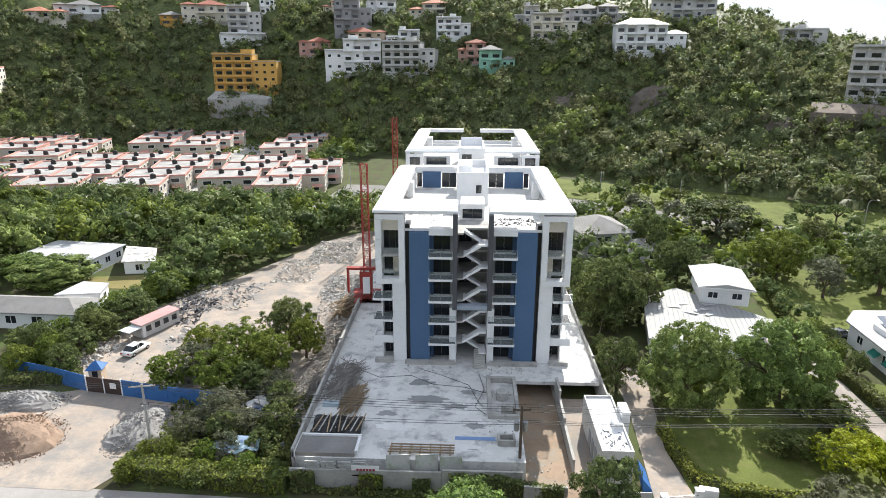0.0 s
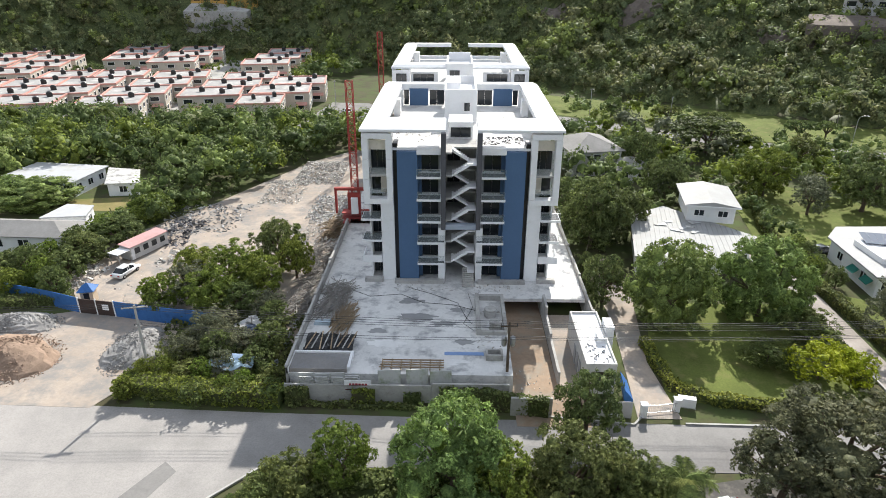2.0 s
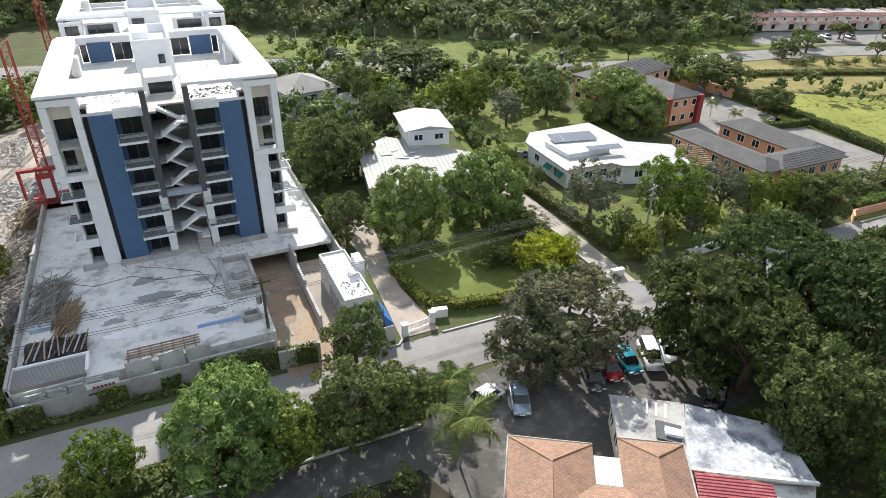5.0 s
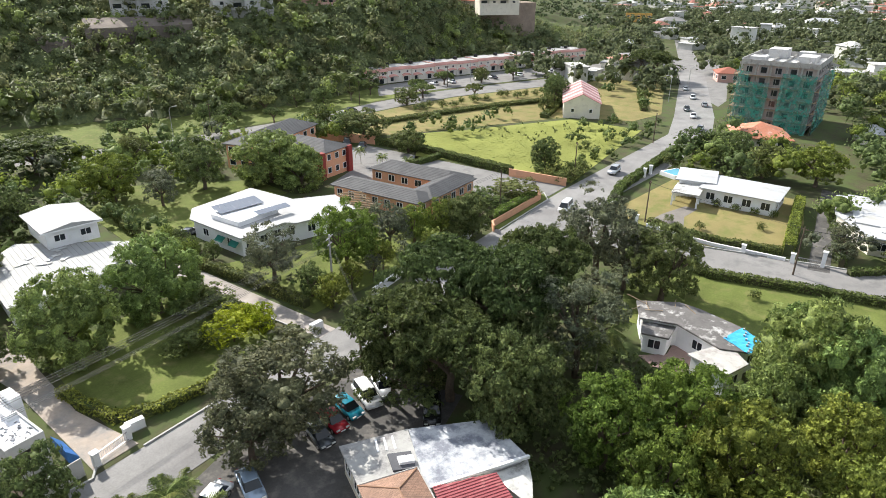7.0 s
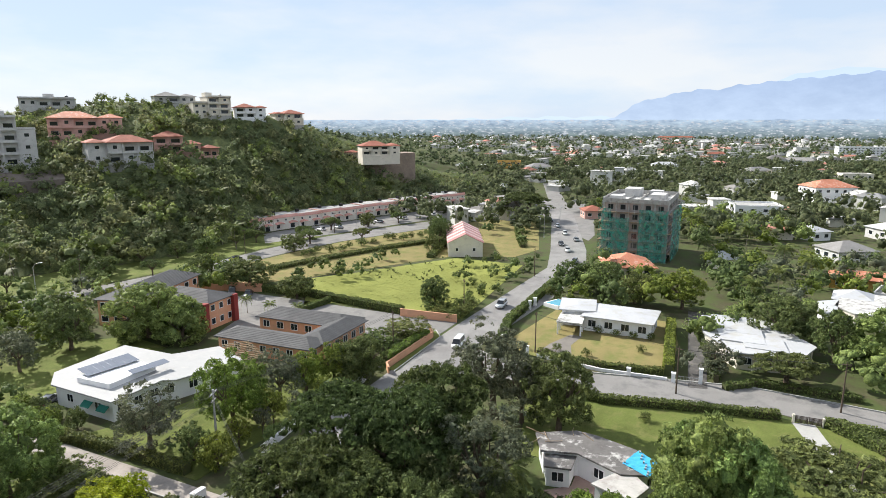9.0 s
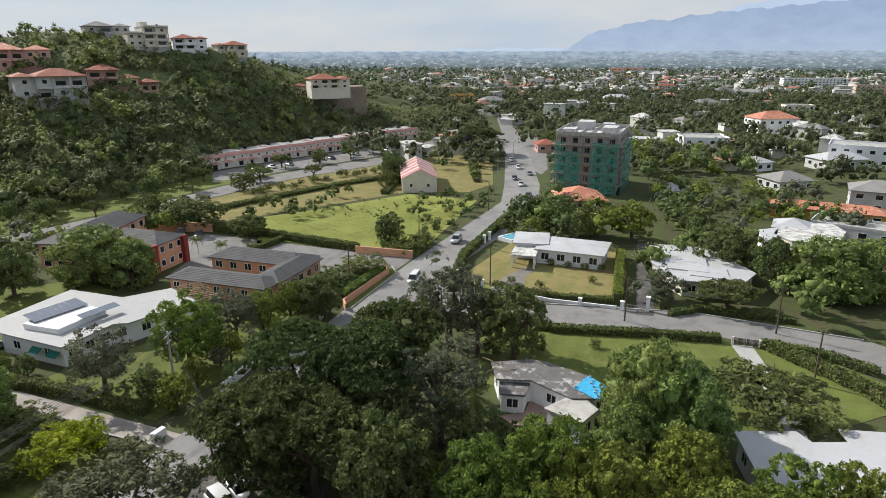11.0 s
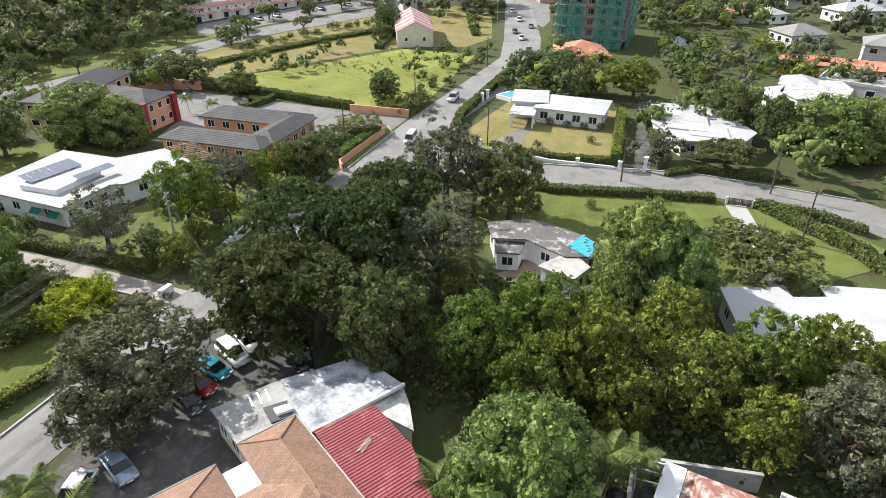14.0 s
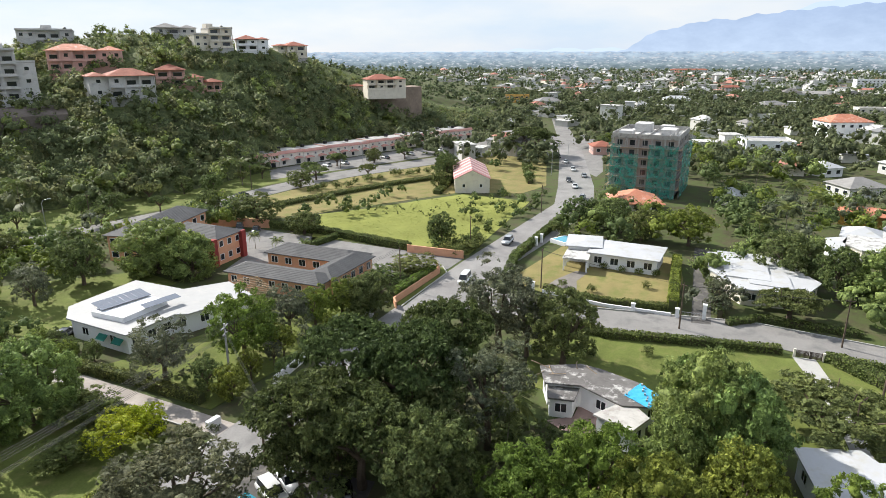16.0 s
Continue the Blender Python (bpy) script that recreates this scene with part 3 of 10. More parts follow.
    bpart("parapet", WHITE, (*mx(side, -4.9, -1.82), 76.9, 78.7, FLOORS[6] - 0.3, FLOORS[6] + 0.5), (*mx(side, -8.6, -4.85), 77.7, 79.8, 20.76, 21.05), label="white roof edge")
    # dark fins that frame the stair, white piers below them
    part("fin", soft_box(*mx(side, -1.82, -1.22), 76.2, 78.0, 10.5, 23.34, 0.03), DGREY, bld, "dark grey vertical fin")
    bpart("pier", WHITE, (*mx(side, -2.2, -1.32), 77.0, 78.55, 2.5, 10.48))
    # roof
    bpart("roof", mat("roof_membrane", (0.66, 0.65, 0.63), 0.8, 0.08, 0.2, 2, 0.1, stain=(0.45, 0.43, 0.4), amount=0.3) if side < 0 else bpy.data.materials["roof_membrane"],
          (*mx(side, -11.2, -1.3), 80.0, 107.9, 20.45, 20.6), label="white roof terrace with dust")
    ring_half(mx(side, -12.0, 0)[0] if side < 0 else 13.5, mx(side, -1.25, 0)[0] if side < 0 else 2.75, 76.7, 107.6, side)
    ring_half(-12.6 if side < 0 else 14.1, -1.3 if side < 0 else 2.8, 125.0, 160.0, side, wf=3.4)
    # penthouse wall at the rear of the terrace
    bpart("wall", BLUE, (*mx(side, -7.7, -4.6), 105.0, 105.4, 20.6, 23.34), label="blue rendered pier")
    glazing(*mx(side, -4.4, -2.0), 105.3, 20.7, 23.1, 2)
    glazing(*mx(side, -8.6, -7.8), 105.3, 20.7, 23.1, 1)
    bpart("wall", WHITE, (*mx(side, -11.2, -8.7), 104.0, 105.2, 20.6, 23.34), (*mx(side, -9.6, -8.6), 97.5, 99.5, 20.6, 23.0), (*mx(side, -11.2, -10.6), 88, 104, 20.6, 21.4))
    bpart("planter", CONC, (*mx(side, -10.2, -3.8), 88.0, 88.3, 20.6, 21.5), (*mx(side, -10.2, -9.9), 88.3, 91.5, 20.6, 21.5), (*mx(side, -10.2, -3.8), 91.5, 91.8, 20.6, 21.5), label="bare concrete roof planter")
    # rear block
    bpart("wall", WHITE, (*mx(side, -12.2, -1.3), 108.0, 159.5, 2.5, 20.45))
    bpart("roof", bpy.data.materials["roof_membrane"], (*mx(side, -12.1, -1.3), 108.0, 159.4, 20.45, 20.6))
    bpart("wall", WHITE, (*mx(side, -12.4, -9.0), 124.2, 124.6, 20.6, 23.2), (*mx(side, -12.4, -12.1), 124.6, 130, 20.6, 23.2), (*mx(side, -9.3, -9.0), 124.6, 130, 20.6, 23.2), (*mx(side, -8.9, -3.6), 126.0, 126.3, 20.6, 22.6), (*mx(side, -9.8, -8.6), 150, 152.5, 20.6, 23))
    glazing(*mx(side, -11.6, -9.6), 124.15, 21.0, 22.6, 2)
    glazing(*mx(side, -8.4, -4.4), 125.95, 20.9, 22.3, 3)
    bpart("parapet", WHITE, (*mx(side, -11.9, -1.4), 119.0, 119.25, 20.6, 21.5), (*mx(side, -11.9, -1.4), 158.0, 158.3, 20.6, 21.3))
bpart("lintel", mat("blue_grey_render", (0.32, 0.36, 0.42), 0.7, 0.06), (-1.22, 2.72, 76.3, 77.2, 10.5, 11.15), label="blue-grey beam across the stair")
# stair core
bpart("wall", CONC, (-1.3, 2.8, 83.6, 84.0, 2.5, 20.45), label="bare concrete rear wall of the stair")
bpart("lift_shaft", WHITE, (-1.7, 3.05, 93.0, 93.25, 20.6, 25.5), (-1.7, -1.45, 93.25, 104.8, 20.6, 25.5), (2.8, 3.05, 93.25, 104.8, 20.6, 25.5), (-1.45, 2.8, 104.55, 104.8, 20.6, 25.5), (-1.45, 2.8, 93.25, 104.55, 24.2, 24.4), (-1.45, 0.6, 97.5, 103.5, 24.4, 25.7), label="white lift shaft above the roof")
glazing(1.2, 2.0, 92.98, 22.4, 23.6, 1)
bpart("lift_shaft", WHITE, (-1.9, 3.1, 122.0, 122.3, 20.6, 24.8), (-1.9, -1.6, 122.3, 133.6, 20.6, 24.8), (2.8, 3.1, 122.3, 133.6, 20.6, 24.8), (-1.6, 2.8, 133.3, 133.6, 20.6, 25.4), (-1.6, 2.8, 122.3, 133.3, 23.6, 23.8), (-1.2, 2.4, 112.5, 116, 20.6, 23.2), label="white lift shaft of the rear block")
glazing(-1.3, 0.6, 121.95, 22.4, 23.6, 2)
bpart("wall", WHITE, (-1.0, 2.3, 84.0, 84.3, 20.6, 22.9), (-1.0, 2.3, 84.3, 88.5, 22.7, 22.9), label="white stair head house")
glazing(-0.7, 2.0, 83.95, 20.9, 22.2, 2)
bpart("roof", bpy.data.materials["roof_membrane"], (-1.3, 2.8, 84.0, 108, 20.45, 20.6))


def flight(x0, x1, y0, y1, z0, z1, n=8):
    """A concrete stair flight that climbs from x0 to x1, with steps and a sloping underside."""
    bm = bmesh.new()
    pr = []
    for k in range(n):
        xa, xb = x0 + (x1 - x0) * k / n, x0 + (x1 - x0) * (k + 1) / n
        z = z0 + (z1 - z0) * (k + 1) / n
        pr += [(xa, z), (xb, z)]
    pr += [(x1, z1 - 0.34), (x0, z0 - 0.17)]
    lo, hi = [bm.verts.new((x, y0, z)) for x, z in pr], [bm.verts.new((x, y1, z)) for x, z in pr]
    m = len(pr)
    bm.faces.new(lo)
    bm.faces.new(hi[::-1])
    for k in range(m):
        bm.faces.new((lo[k], lo[(k + 1) % m], hi[(k + 1) % m], hi[k]))
    return part("stair_flight", bm, WHITE, bld, "white concrete stair flight")


for k in range(6):
    z = FLOORS[k]
    if k:
        flight(-0.45, 1.75, 77.0, 78.25, z, z + 1.515)
    flight(1.75, -0.45, 78.4, 79.6, z + 1.515, z + 3.03)
    bpart("landing", WHITE, (1.75, 2.7, 77.0, 79.6, z + 1.3, z + 1.515))
    bpart("landing", CONC, (-1.25, -0.45, 77.0, 79.6, z + 2.8, z + 3.03), (-1.25, 2.72, 79.6, 83.6, z + 2.8, z + 3.03))
    glazing(-1.1, 0.6, 83.5, z + 0.05, z + 2.3, 2)
for k in range(10):
    bpart("step", CONC, (1.1, 2.65, 75.3 + 0.3 * k, 78.4, 2.56 + 0.15 * k, 2.56 + 0.15 * (k + 1) - 0.002))

# ---- podium, walls and ramp of the site ----
pod = thing("podium", "concrete podium slab of the building site", "podium")
part("slab", boxes((-17.6, 6.4, 55.6, 162, -0.3, 2.5)), SLAB, pod, "pale concrete slab with damp stains")
part("deck", boxes((6.4, 17.1, 72.4, 162, 2.05, 2.497)), SLAB, pod, "concrete deck over the basement")
each_box("wall", [(6.42, 17.1, 90, 90.3, -0.3, 2.05), (11.4, 11.8, 72.6, 90, -0.3, 2.05)], CONC, pod)
each_box("plinth", [(-8.1, -1.4, 76.2, 76.95, 2.5, 2.95), (3.2, 9.6, 76.2, 76.95, 2.5, 2.95), (-12.2, -9.7, 76.6, 77.3, 2.5, 3.05), (11.2, 13.7, 76.6, 77.3, 2.5, 3.05)], CONC, pod, "rough concrete plinth")
each_box("upstand", [(2.7, 3.2, 63.5, 72.3, 2.5, 3.35), (3.2, 6.35, 71.8, 72.3, 2.5, 3.2), (3.2, 6.3, 63.5, 63.9, 2.5, 3.0), (5.95, 6.37, 63.9, 71.8, 2.5, 3.3)], CONC, pod)
part("ramp", slab([(6.5, 50.5), (14, 50.5), (14, 58), (11.45, 60), (11.4, 90), (6.5, 90)], [-0.5] * 6, [0.07, 0.07, 0.1, 0.1, 0.09, 0.09]), DIRT, pod, "bare earth ramp into the basement")
part("yard_floor", slab([(11.8, 57), (17.0, 57), (17.0, 72.4), (11.8, 72.4)], -0.3, 0.11), PALEDIRT, pod)


def site_wall(label, pieces, material=CONC, category="wall"):
    w = thing("site_wall", label, category)
    for b in pieces:
        part("wall_panel", soft_box(*b, 0.02), material, w)
    return w


site_wall("grey block wall along the side of the site", [(-17.95, -17.65, 55.5 + 5.2 * k, 55.5 + 5.2 * (k + 1) - 0.03, -0.2, 3.5 + 0.05 * (k % 2)) for k in range(8)] + [(-18.05, -17.6, 55.4 + 5.2 * k, 55.75 + 5.2 * k, -0.2, 3.7) for k in range(1, 8)])
site_wall("grey block wall between site and garden", [(17.15, 17.4, 68.0 + 5 * k, 68.0 + 5 * (k + 1) - 0.03, -0.2, 3.1 + 0.08 * (k % 3)) for k in range(14)] + [(17.1, 17.46, 68.0 + 5 * k, 68.35 + 5 * k, -0.2, 3.4) for k in range(0, 14, 2)])
site_wall("sloping concrete wall beside the ramp", [(11.5, 11.8, 57.6, 64.5, -0.2, 1.6), (11.5, 11.8, 64.53, 69, -0.2, 2.2), (11.5, 11.8, 69.03, 72.38, -0.2, 3.2)])
site_wall("low concrete wall along the street", [(-2.2, 5.9, 53.9, 54.15, -0.1, 2.55), (5.93, 10.2, 52.2, 52.5, -0.1, 2.2), (-17.8, -2.23, 54.0, 54.25, -0.1, 2.2)])
fp = thing("panel_fence", "row of tall grey precast concrete panels, some leaning", "fence")
for k, (x0, x1, h, tilt) in enumerate([(-16.3, -14.7, 3.2, 4), (-14.6, -13.0, 3.1, 3), (-12.9, -11.5, 3.2, 5), (-11.4, -9.9, 2.9, 2), (-7.9, -5.5, 3.6, 6), (-4.9, -2.6, 3.6, 7), (-2.4, -0.1, 3.5, 8)]):
    o = part("fence_panel", soft_box(0, x1 - x0, 0, 0.12, 0, h, 0.02), mat("precast_panel", (0.52, 0.52, 0.51), 0.85, 0.1, stain=(0.3, 0.33, 0.24), amount=0.3) if k == 0 else bpy.data.materials["precast_panel"], fp)
    o.matrix_basis = pose(x0, 54.45 + 0.12 * (k % 2), 0.0, -tilt * 0.6, 0, tilt)
    if k < 4:
        for r in range(7):
            for c in range(3):
                part("block", boxes((x0 + 0.12 + c * 0.45 + 0.2 * (r % 2), x0 + 0.52 + c * 0.45 + 0.2 * (r % 2), 54.15 - 0.02 * k, 54.31, 1.65 + r * 0.2, 1.83 + r * 0.2)), BLOCK, fp)

# covered trough by the corner, tarpaulined bed, formwork
tr = thing("covered_trough", "grey roofed trough with white parapet", "shed")
part("roof", boxes((-17.6, -11.4, 55.75, 58.7, 2.5, 2.95)), mat("ribbed_grey_roof", (0.30, 0.28, 0.26), 0.8, 0.15), tr)
each_box("parapet", [(-17.9, -11.1, 58.7, 58.95, 2.5, 3.15), (-17.9, -17.6, 55.5, 58.7, 2.45, 3.15), (-11.4, -11.1, 56, 58.7, 2.5, 3.1)], WHITE, tr)
for k in range(16):
    part("roof_rib", boxes((-17.5, -11.5, 55.85 + k * 0.18, 55.9 + k * 0.18, 2.95, 2.985)), GREYP, tr)


def heap(name, label, category, poly, z, n, lens, rad, material, seed, angle=90, spread=12, lift=0.8, parent_m=None):
    """A loose heap of bars: each bar a thin tube, crossed at random."""
    rng = random.Random(seed)
    t = thing(name, label, category)
    xs, ys = [p[0] for p in poly], [p[1] for p in poly]
    bm = bmesh.new()
    for k in range(n):
        cx, cy = rng.uniform(min(xs), max(xs)), rng.uniform(min(ys), max(ys))
        a_ = radians(angle + rng.gauss(0, spread))
        l_ = rng.uniform(*lens) / 2
        dz = rng.uniform(-0.25, 0.25)
        u = 1 - abs(2 * (cx - min(xs)) / (max(xs) - min(xs)) - 1)
        zz = z + rad + rng.uniform(0, lift) * (0.3 + 0.7 * u)
        tube(bm, [(cx - l_ * math.cos(a_), cy - l_ * math.sin(a_), max(z + rad, zz - dz)), (cx + rng.uniform(-0.2, 0.2), cy, zz + 0.1), (cx + l_ * math.cos(a_), cy + l_ * math.sin(a_), max(z + rad, zz + dz))], rad, 4)
    part("loose_bar_tangle", bm, material, t)["kind"] = "stuff"
    return t


heap("rod_heap", "tangled heap of grey reinforcement and pipes on the slab", "rods", [(-17, 67), (-13.6, 67), (-13.6, 75), (-17, 75)], 2.5, 190, (1.5, 4), 0.05, REBAR, 1, 80, 30, 1.0)
heap("timber_heap", "heap of used timber poles on the slab", "timber", [(-14.6, 63.5), (-12.4, 63.5), (-12.4, 69), (-14.6, 69)], 2.5, 110, (2, 4.5), 0.05, WOOD, 2, 80, 10, 0.7)
heap("rod_heap", "grey scaffold tubes heaped outside the wall", "rods", [(-22.5, 70), (-18.8, 70), (-18.8, 92), (-22.5, 92)], 0, 340, (1.5, 4), 0.06, REBAR, 3, 80, 35, 1.3)
heap("timber_heap", "heap of timber props beside the hoist", "timber", [(-22, 96), (-19, 96), (-19, 103), (-22, 103)], 0, 120, (2, 5), 0.07, WOOD, 4, 60, 25, 2.0)
bed = thing("tarpaulin_bed", "bed of planks under torn black sheeting", "materials")
bm = bmesh.new()
rg = np.random.default_rng(3)
grid = [[bm.verts.new((-17.0 + i * 0.37 + rg.uniform(-0.1, 0.1), 59.2 + j * 0.42 + rg.uniform(-0.15, 0.15), 2.75 + rg.uniform(-0.1, 0.22) + 0.25 * math.sin(i * 1.1) * math.sin(j))) for i in range(16)] for j in range(10)]
for j in range(9):
    for i in range(15):
        bm.faces.new((grid[j][i], grid[j][i + 1], grid[j + 1][i + 1], grid[j + 1][i]))
part("sheeting", bm, PLASTIC, bed, "torn black plastic sheeting")
for k in range(9):
    o = part("plank", boxes((-0.07, 0.07, -1.7, 1.7, 0, 0.05)), CONC if k % 2 else WOOD, bed)
    o.matrix_basis = pose(-16.3 + k * 0.6, 61.0, 3.12 + 0.02 * k, rg.uniform(-6, 6), 0, rg.uniform(-12, 6))
form = thing("formwork_table", "timber formwork frame on the slab", "formwork")
for k in range(4):
    part("beam", boxes((-8.0 + 0.1 * k, -1.0, 56.3 + k * 0.45, 56.4 + k * 0.45, 2.85, 2.97)), WOOD, form)
for k in range(7):
    part("post", boxes((-7.8 + k * 1.05, -7.7 + k * 1.05, 56.2, 58.0, 2.5, 2.84)), WOOD, form)
bp_ = thing("panel_stack", "stack of pale blue boards on the slab", "boards")
for k in range(3):
    part("board", boxes((-16.9 + 0.05 * k, -14.9, 65.2, 66.1 - 0.05 * k, 2.5 + 0.14 * k, 2.62 + 0.14 * k)), mat("pale_blue_board", (0.42, 0.5, 0.56), 0.7) if k == 0 else bpy.data.materials["pale_blue_board"], bp_)
bw = thing("wet_blue_sheet", "flat blue sheet lying on the slab edge", "sheet")
part("sheet", boxes((-1.0, 3.4, 59.3, 59.9, 2.5, 2.54)), mat("blue_sheet", (0.22, 0.34, 0.6), 0.4), bw)


def drum(x, y, z, r, h, label, material, name="water_drum"):
    t = thing(name, label, "tank")
    bm = bmesh.new()
    tube(bm, [(x, y, z), (x, y, z + h * 0.3), (x, y, z + h * 0.33), (x, y, z + h * 0.66), (x, y, z + h * 0.69), (x, y, z + h * 0.94), (x, y, z + h)], [r, r, r * 0.96, r, r * 0.96, r, r * 0.8], 16)
    part("body", bm, material, t)
    bm = bmesh.new()
    tube(bm, [(x, y, z + h), (x, y, z + h * 1.05), (x, y, z + h * 1.09)], [r * 0.45, r * 0.42, r * 0.2], 12)
    part("lid", bm, material, t)
    return t


drum(4.5, 68.0, 2.5, 0.75, 1.1, "open concrete ring tank on the slab", CONC)
drum(5.0, 64.9, 2.5, 0.75, 1.2, "concrete ring tank on the slab", CONC)
st = thing("block_bin", "small open box of concrete blocks", "block box")
each_box("wall", [(3.6, 5.5, 58.3, 58.55, 2.5, 3.2), (3.6, 5.5, 59.4, 59.65, 2.5, 3.2), (3.6, 3.85, 58.55, 59.4, 2.5, 3.2), (5.25, 5.5, 58.55, 59.4, 2.5, 3.2)], CONC, st)
# damp patches and cement dust on the slab
DAMP = mat("damp_concrete", (0.30, 0.30, 0.30), 0.5, 0.12, 0.5, 3, 0.05)
DUST = mat("cement_dust", (0.74, 0.73, 0.72), 0.9, 0.08, 0.5, 3, 0.1)
for k, (x, y, rx, ry, m_) in enumerate(((-4.5, 67.5, 2.6, 1.0, DAMP), (-1.2, 66.0, 1.9, 0.7, DAMP), (-5.5, 71.5, 1.6, 1.0, DAMP), (0.6, 69.4, 1.2, 0.6, DAMP), (-9.0, 64.2, 1.4, 0.6, DAMP), (-3.5, 57.8, 5.5, 0.9, DUST), (-7.8, 61.5, 2.4, 0.8, DUST), (4.6, 73.6, 2.2, 0.8, DUST), (1.2, 62.0, 1.4, 0.7, DAMP))):
    rg_ = random.Random(k)
    out_ = [(x + rx * c_ * math.cos(2 * math.pi * i / 26), y + ry * c_ * math.sin(2 * math.pi * i / 26)) for i in range(26) for c_ in [rg_.uniform(0.6, 1.15)]]
    tagged(part("damp_patch" if m_ is DAMP else "dust_patch", slab(out_, 2.49, 2.504 + 0.0006 * k), m_), "dark damp patch on the concrete slab" if m_ is DAMP else "pale cement dust on the concrete slab", "stain", kind="structure")
# hoses and rubble on the slab
for k, pts in enumerate(([(-14, 74.5), (-11, 72.5), (-7, 73.2), (-4, 71), (0, 70.5), (3, 69)], [(-6, 75), (-3, 73.4), (0.5, 71), (1.5, 67.5), (2.2, 66)], [(1.8, 74), (2.4, 70), (1.2, 66), (2.4, 64.5)])):
    bm = bmesh.new()
    tube(bm, [(x, y, 2.54) for x, y in pts], 0.03, 6)
    tagged(part("hose", bm, PLASTIC), "black hose lying across the slab", "hose")


def rubble(name, label, poly, z, n, size, material, seed, lift=0.0, category="rubble"):
    """Broken pieces: irregular stones joined in one mesh."""
    rng = np.random.default_rng(seed)
    xs, ys = [p[0] for p in poly], [p[1] for p in poly]
    V, F = [], []
    for k in range(n):
        cx, cy = rng.uniform(min(xs), max(xs)), rng.uniform(min(ys), max(ys))
        u = 1 - max(abs(2 * (cx - min(xs)) / (max(xs) - min(xs)) - 1), abs(2 * (cy - min(ys)) / (max(ys) - min(ys)) - 1))
        s = rng.uniform(0.4, 1.3) * size
        e3 = np.array([rng.uniform(0.6, 2.2), rng.uniform(0.3, 0.9), rng.uniform(0.08, 0.5)]) * s * 0.62
        b = np.array([(i, j, l) for l in (-1, 1) for j in (-1, 1) for i in (-1, 1)]) * e3 / 2 * rng.uniform(0.7, 1.1, (8, 3))
        M = np.array(Euler(rng.uniform(-0.7, 0.7, 3) + [0, 0, rng.uniform(0, 6)]).to_matrix())
        b = b @ M.T + [cx, cy, z + e3[2] * 0.3 + lift * u * rng.uniform(0.5, 1)]
        o = len(V)
        V += b.tolist()
        F += [[o + i for i in q] for q in ((0, 2, 3, 1), (4, 5, 7, 6), (0, 1, 5, 4), (1, 3, 7, 5), (3, 2, 6, 7), (2, 0, 4, 6))]
    ob = obj_from(name, V, F, material)
    return tagged(ob, label, category, kind="stuff")


PALERUB = mat("pale_rubble", (0.50, 0.475, 0.44), 0.9, 0.15, 0.5, 3, 0.2, island=0.4)
rubble("rubble", "broken blocks and mortar along the building's foot", [(-8, 74.2), (9, 74.2), (9, 76.1), (-8, 76.1)], 2.5, 120, 0.35, PALERUB, 11)
rubble("rubble", "scattered rubble on the slab edge", [(2.7, 60.5), (6.2, 60.5), (6.2, 72), (2.7, 72)], 2.5, 60, 0.35, PALERUB, 12)
rubble("roof_clutter", "building debris left on the roof terrace", [(-10.5, 82), (-2, 82), (-2, 96), (-10.5, 96)], 20.6, 240, 0.32, PALERUB, 13)
rubble("roof_clutter", "dark sheeting and debris on the roof terrace", [(3.6, 80.5), (9, 80.5), (9, 85), (3.6, 85)], 20.6, 150, 0.4, mat("dark_debris", (0.18, 0.17, 0.17), 0.8, 0.3, island=0.6), 14)
rubble("roof_clutter", "building debris on the roof terrace", [(3.6, 88), (11, 88), (11, 97), (3.6, 97)], 20.6, 200, 0.35, PALERUB, 15)
rubble("rubble", "loose stones on the earth ramp", [(6.8, 52), (13.5, 52), (13.5, 60), (6.8, 60)], 0.06, 60, 0.3, PALERUB, 16)

# gatehouse annex with an iron grille
an = thing("gatehouse", "small unfinished white gatehouse with flat roof", "building")
each_box("wall", [(14.1, 14.3, 56.0, 67.0, 0, 3.9), (17.2, 17.4, 56.2, 67.0, 0, 3.9), (14.3, 17.2, 66.8, 67.0, 0, 3.9), (14.3, 14.75, 56.0, 56.2, 0, 3.9), (16.75, 17.4, 56.0, 56.2, 0, 3.9), (14.75, 16.75, 56.0, 56.2, 0, 0.7), (14.75, 16.75, 56.0, 56.2, 2.9, 3.9)], PALEGREY, an)
part("roof", boxes((14.3, 17.2, 56.2, 66.8, 3.5, 3.65)), WHITE, an, "dusty white flat roof")
each_box("chimney", [(17.42, 18.4, 62.2, 64.4, 0, 4.6), (16.2, 17.15, 60.3, 60.5, 3.65, 4.3), (16.2, 16.4, 60.5, 62.0, 3.65, 4.3)], WHITE, an)
part("floor", boxes((14.3, 17.2, 56.2, 66.8, 0.0, 0.1)), CONC, an)
for k in range(5):
    part("grille_bar", boxes((14.8 + k * 0.48, 14.84 + k * 0.48, 56.05, 56.09, 0.72, 2.88)), BLACK, an)
for k in range(3):
    part("grille_bar", boxes((14.76, 16.74, 56.1, 56.13, 0.9 + k * 0.8, 0.94 + k * 0.8)), BLACK, an)
for k in range(3):
    part("door", boxes((14.02, 14.09, 58.2 + k * 1.6, 59.2 + k * 1.6, 0.1, 2.3)), GREYP, an)
rubble("roof_rubble", "broken blocks left on the gatehouse roof", [(14.6, 56.6), (17, 56.6), (17, 60), (14.6, 60)], 3.65, 40, 0.45, mat("grey_debris", (0.3, 0.3, 0.31), 0.9, 0.2, island=0.4), 17)
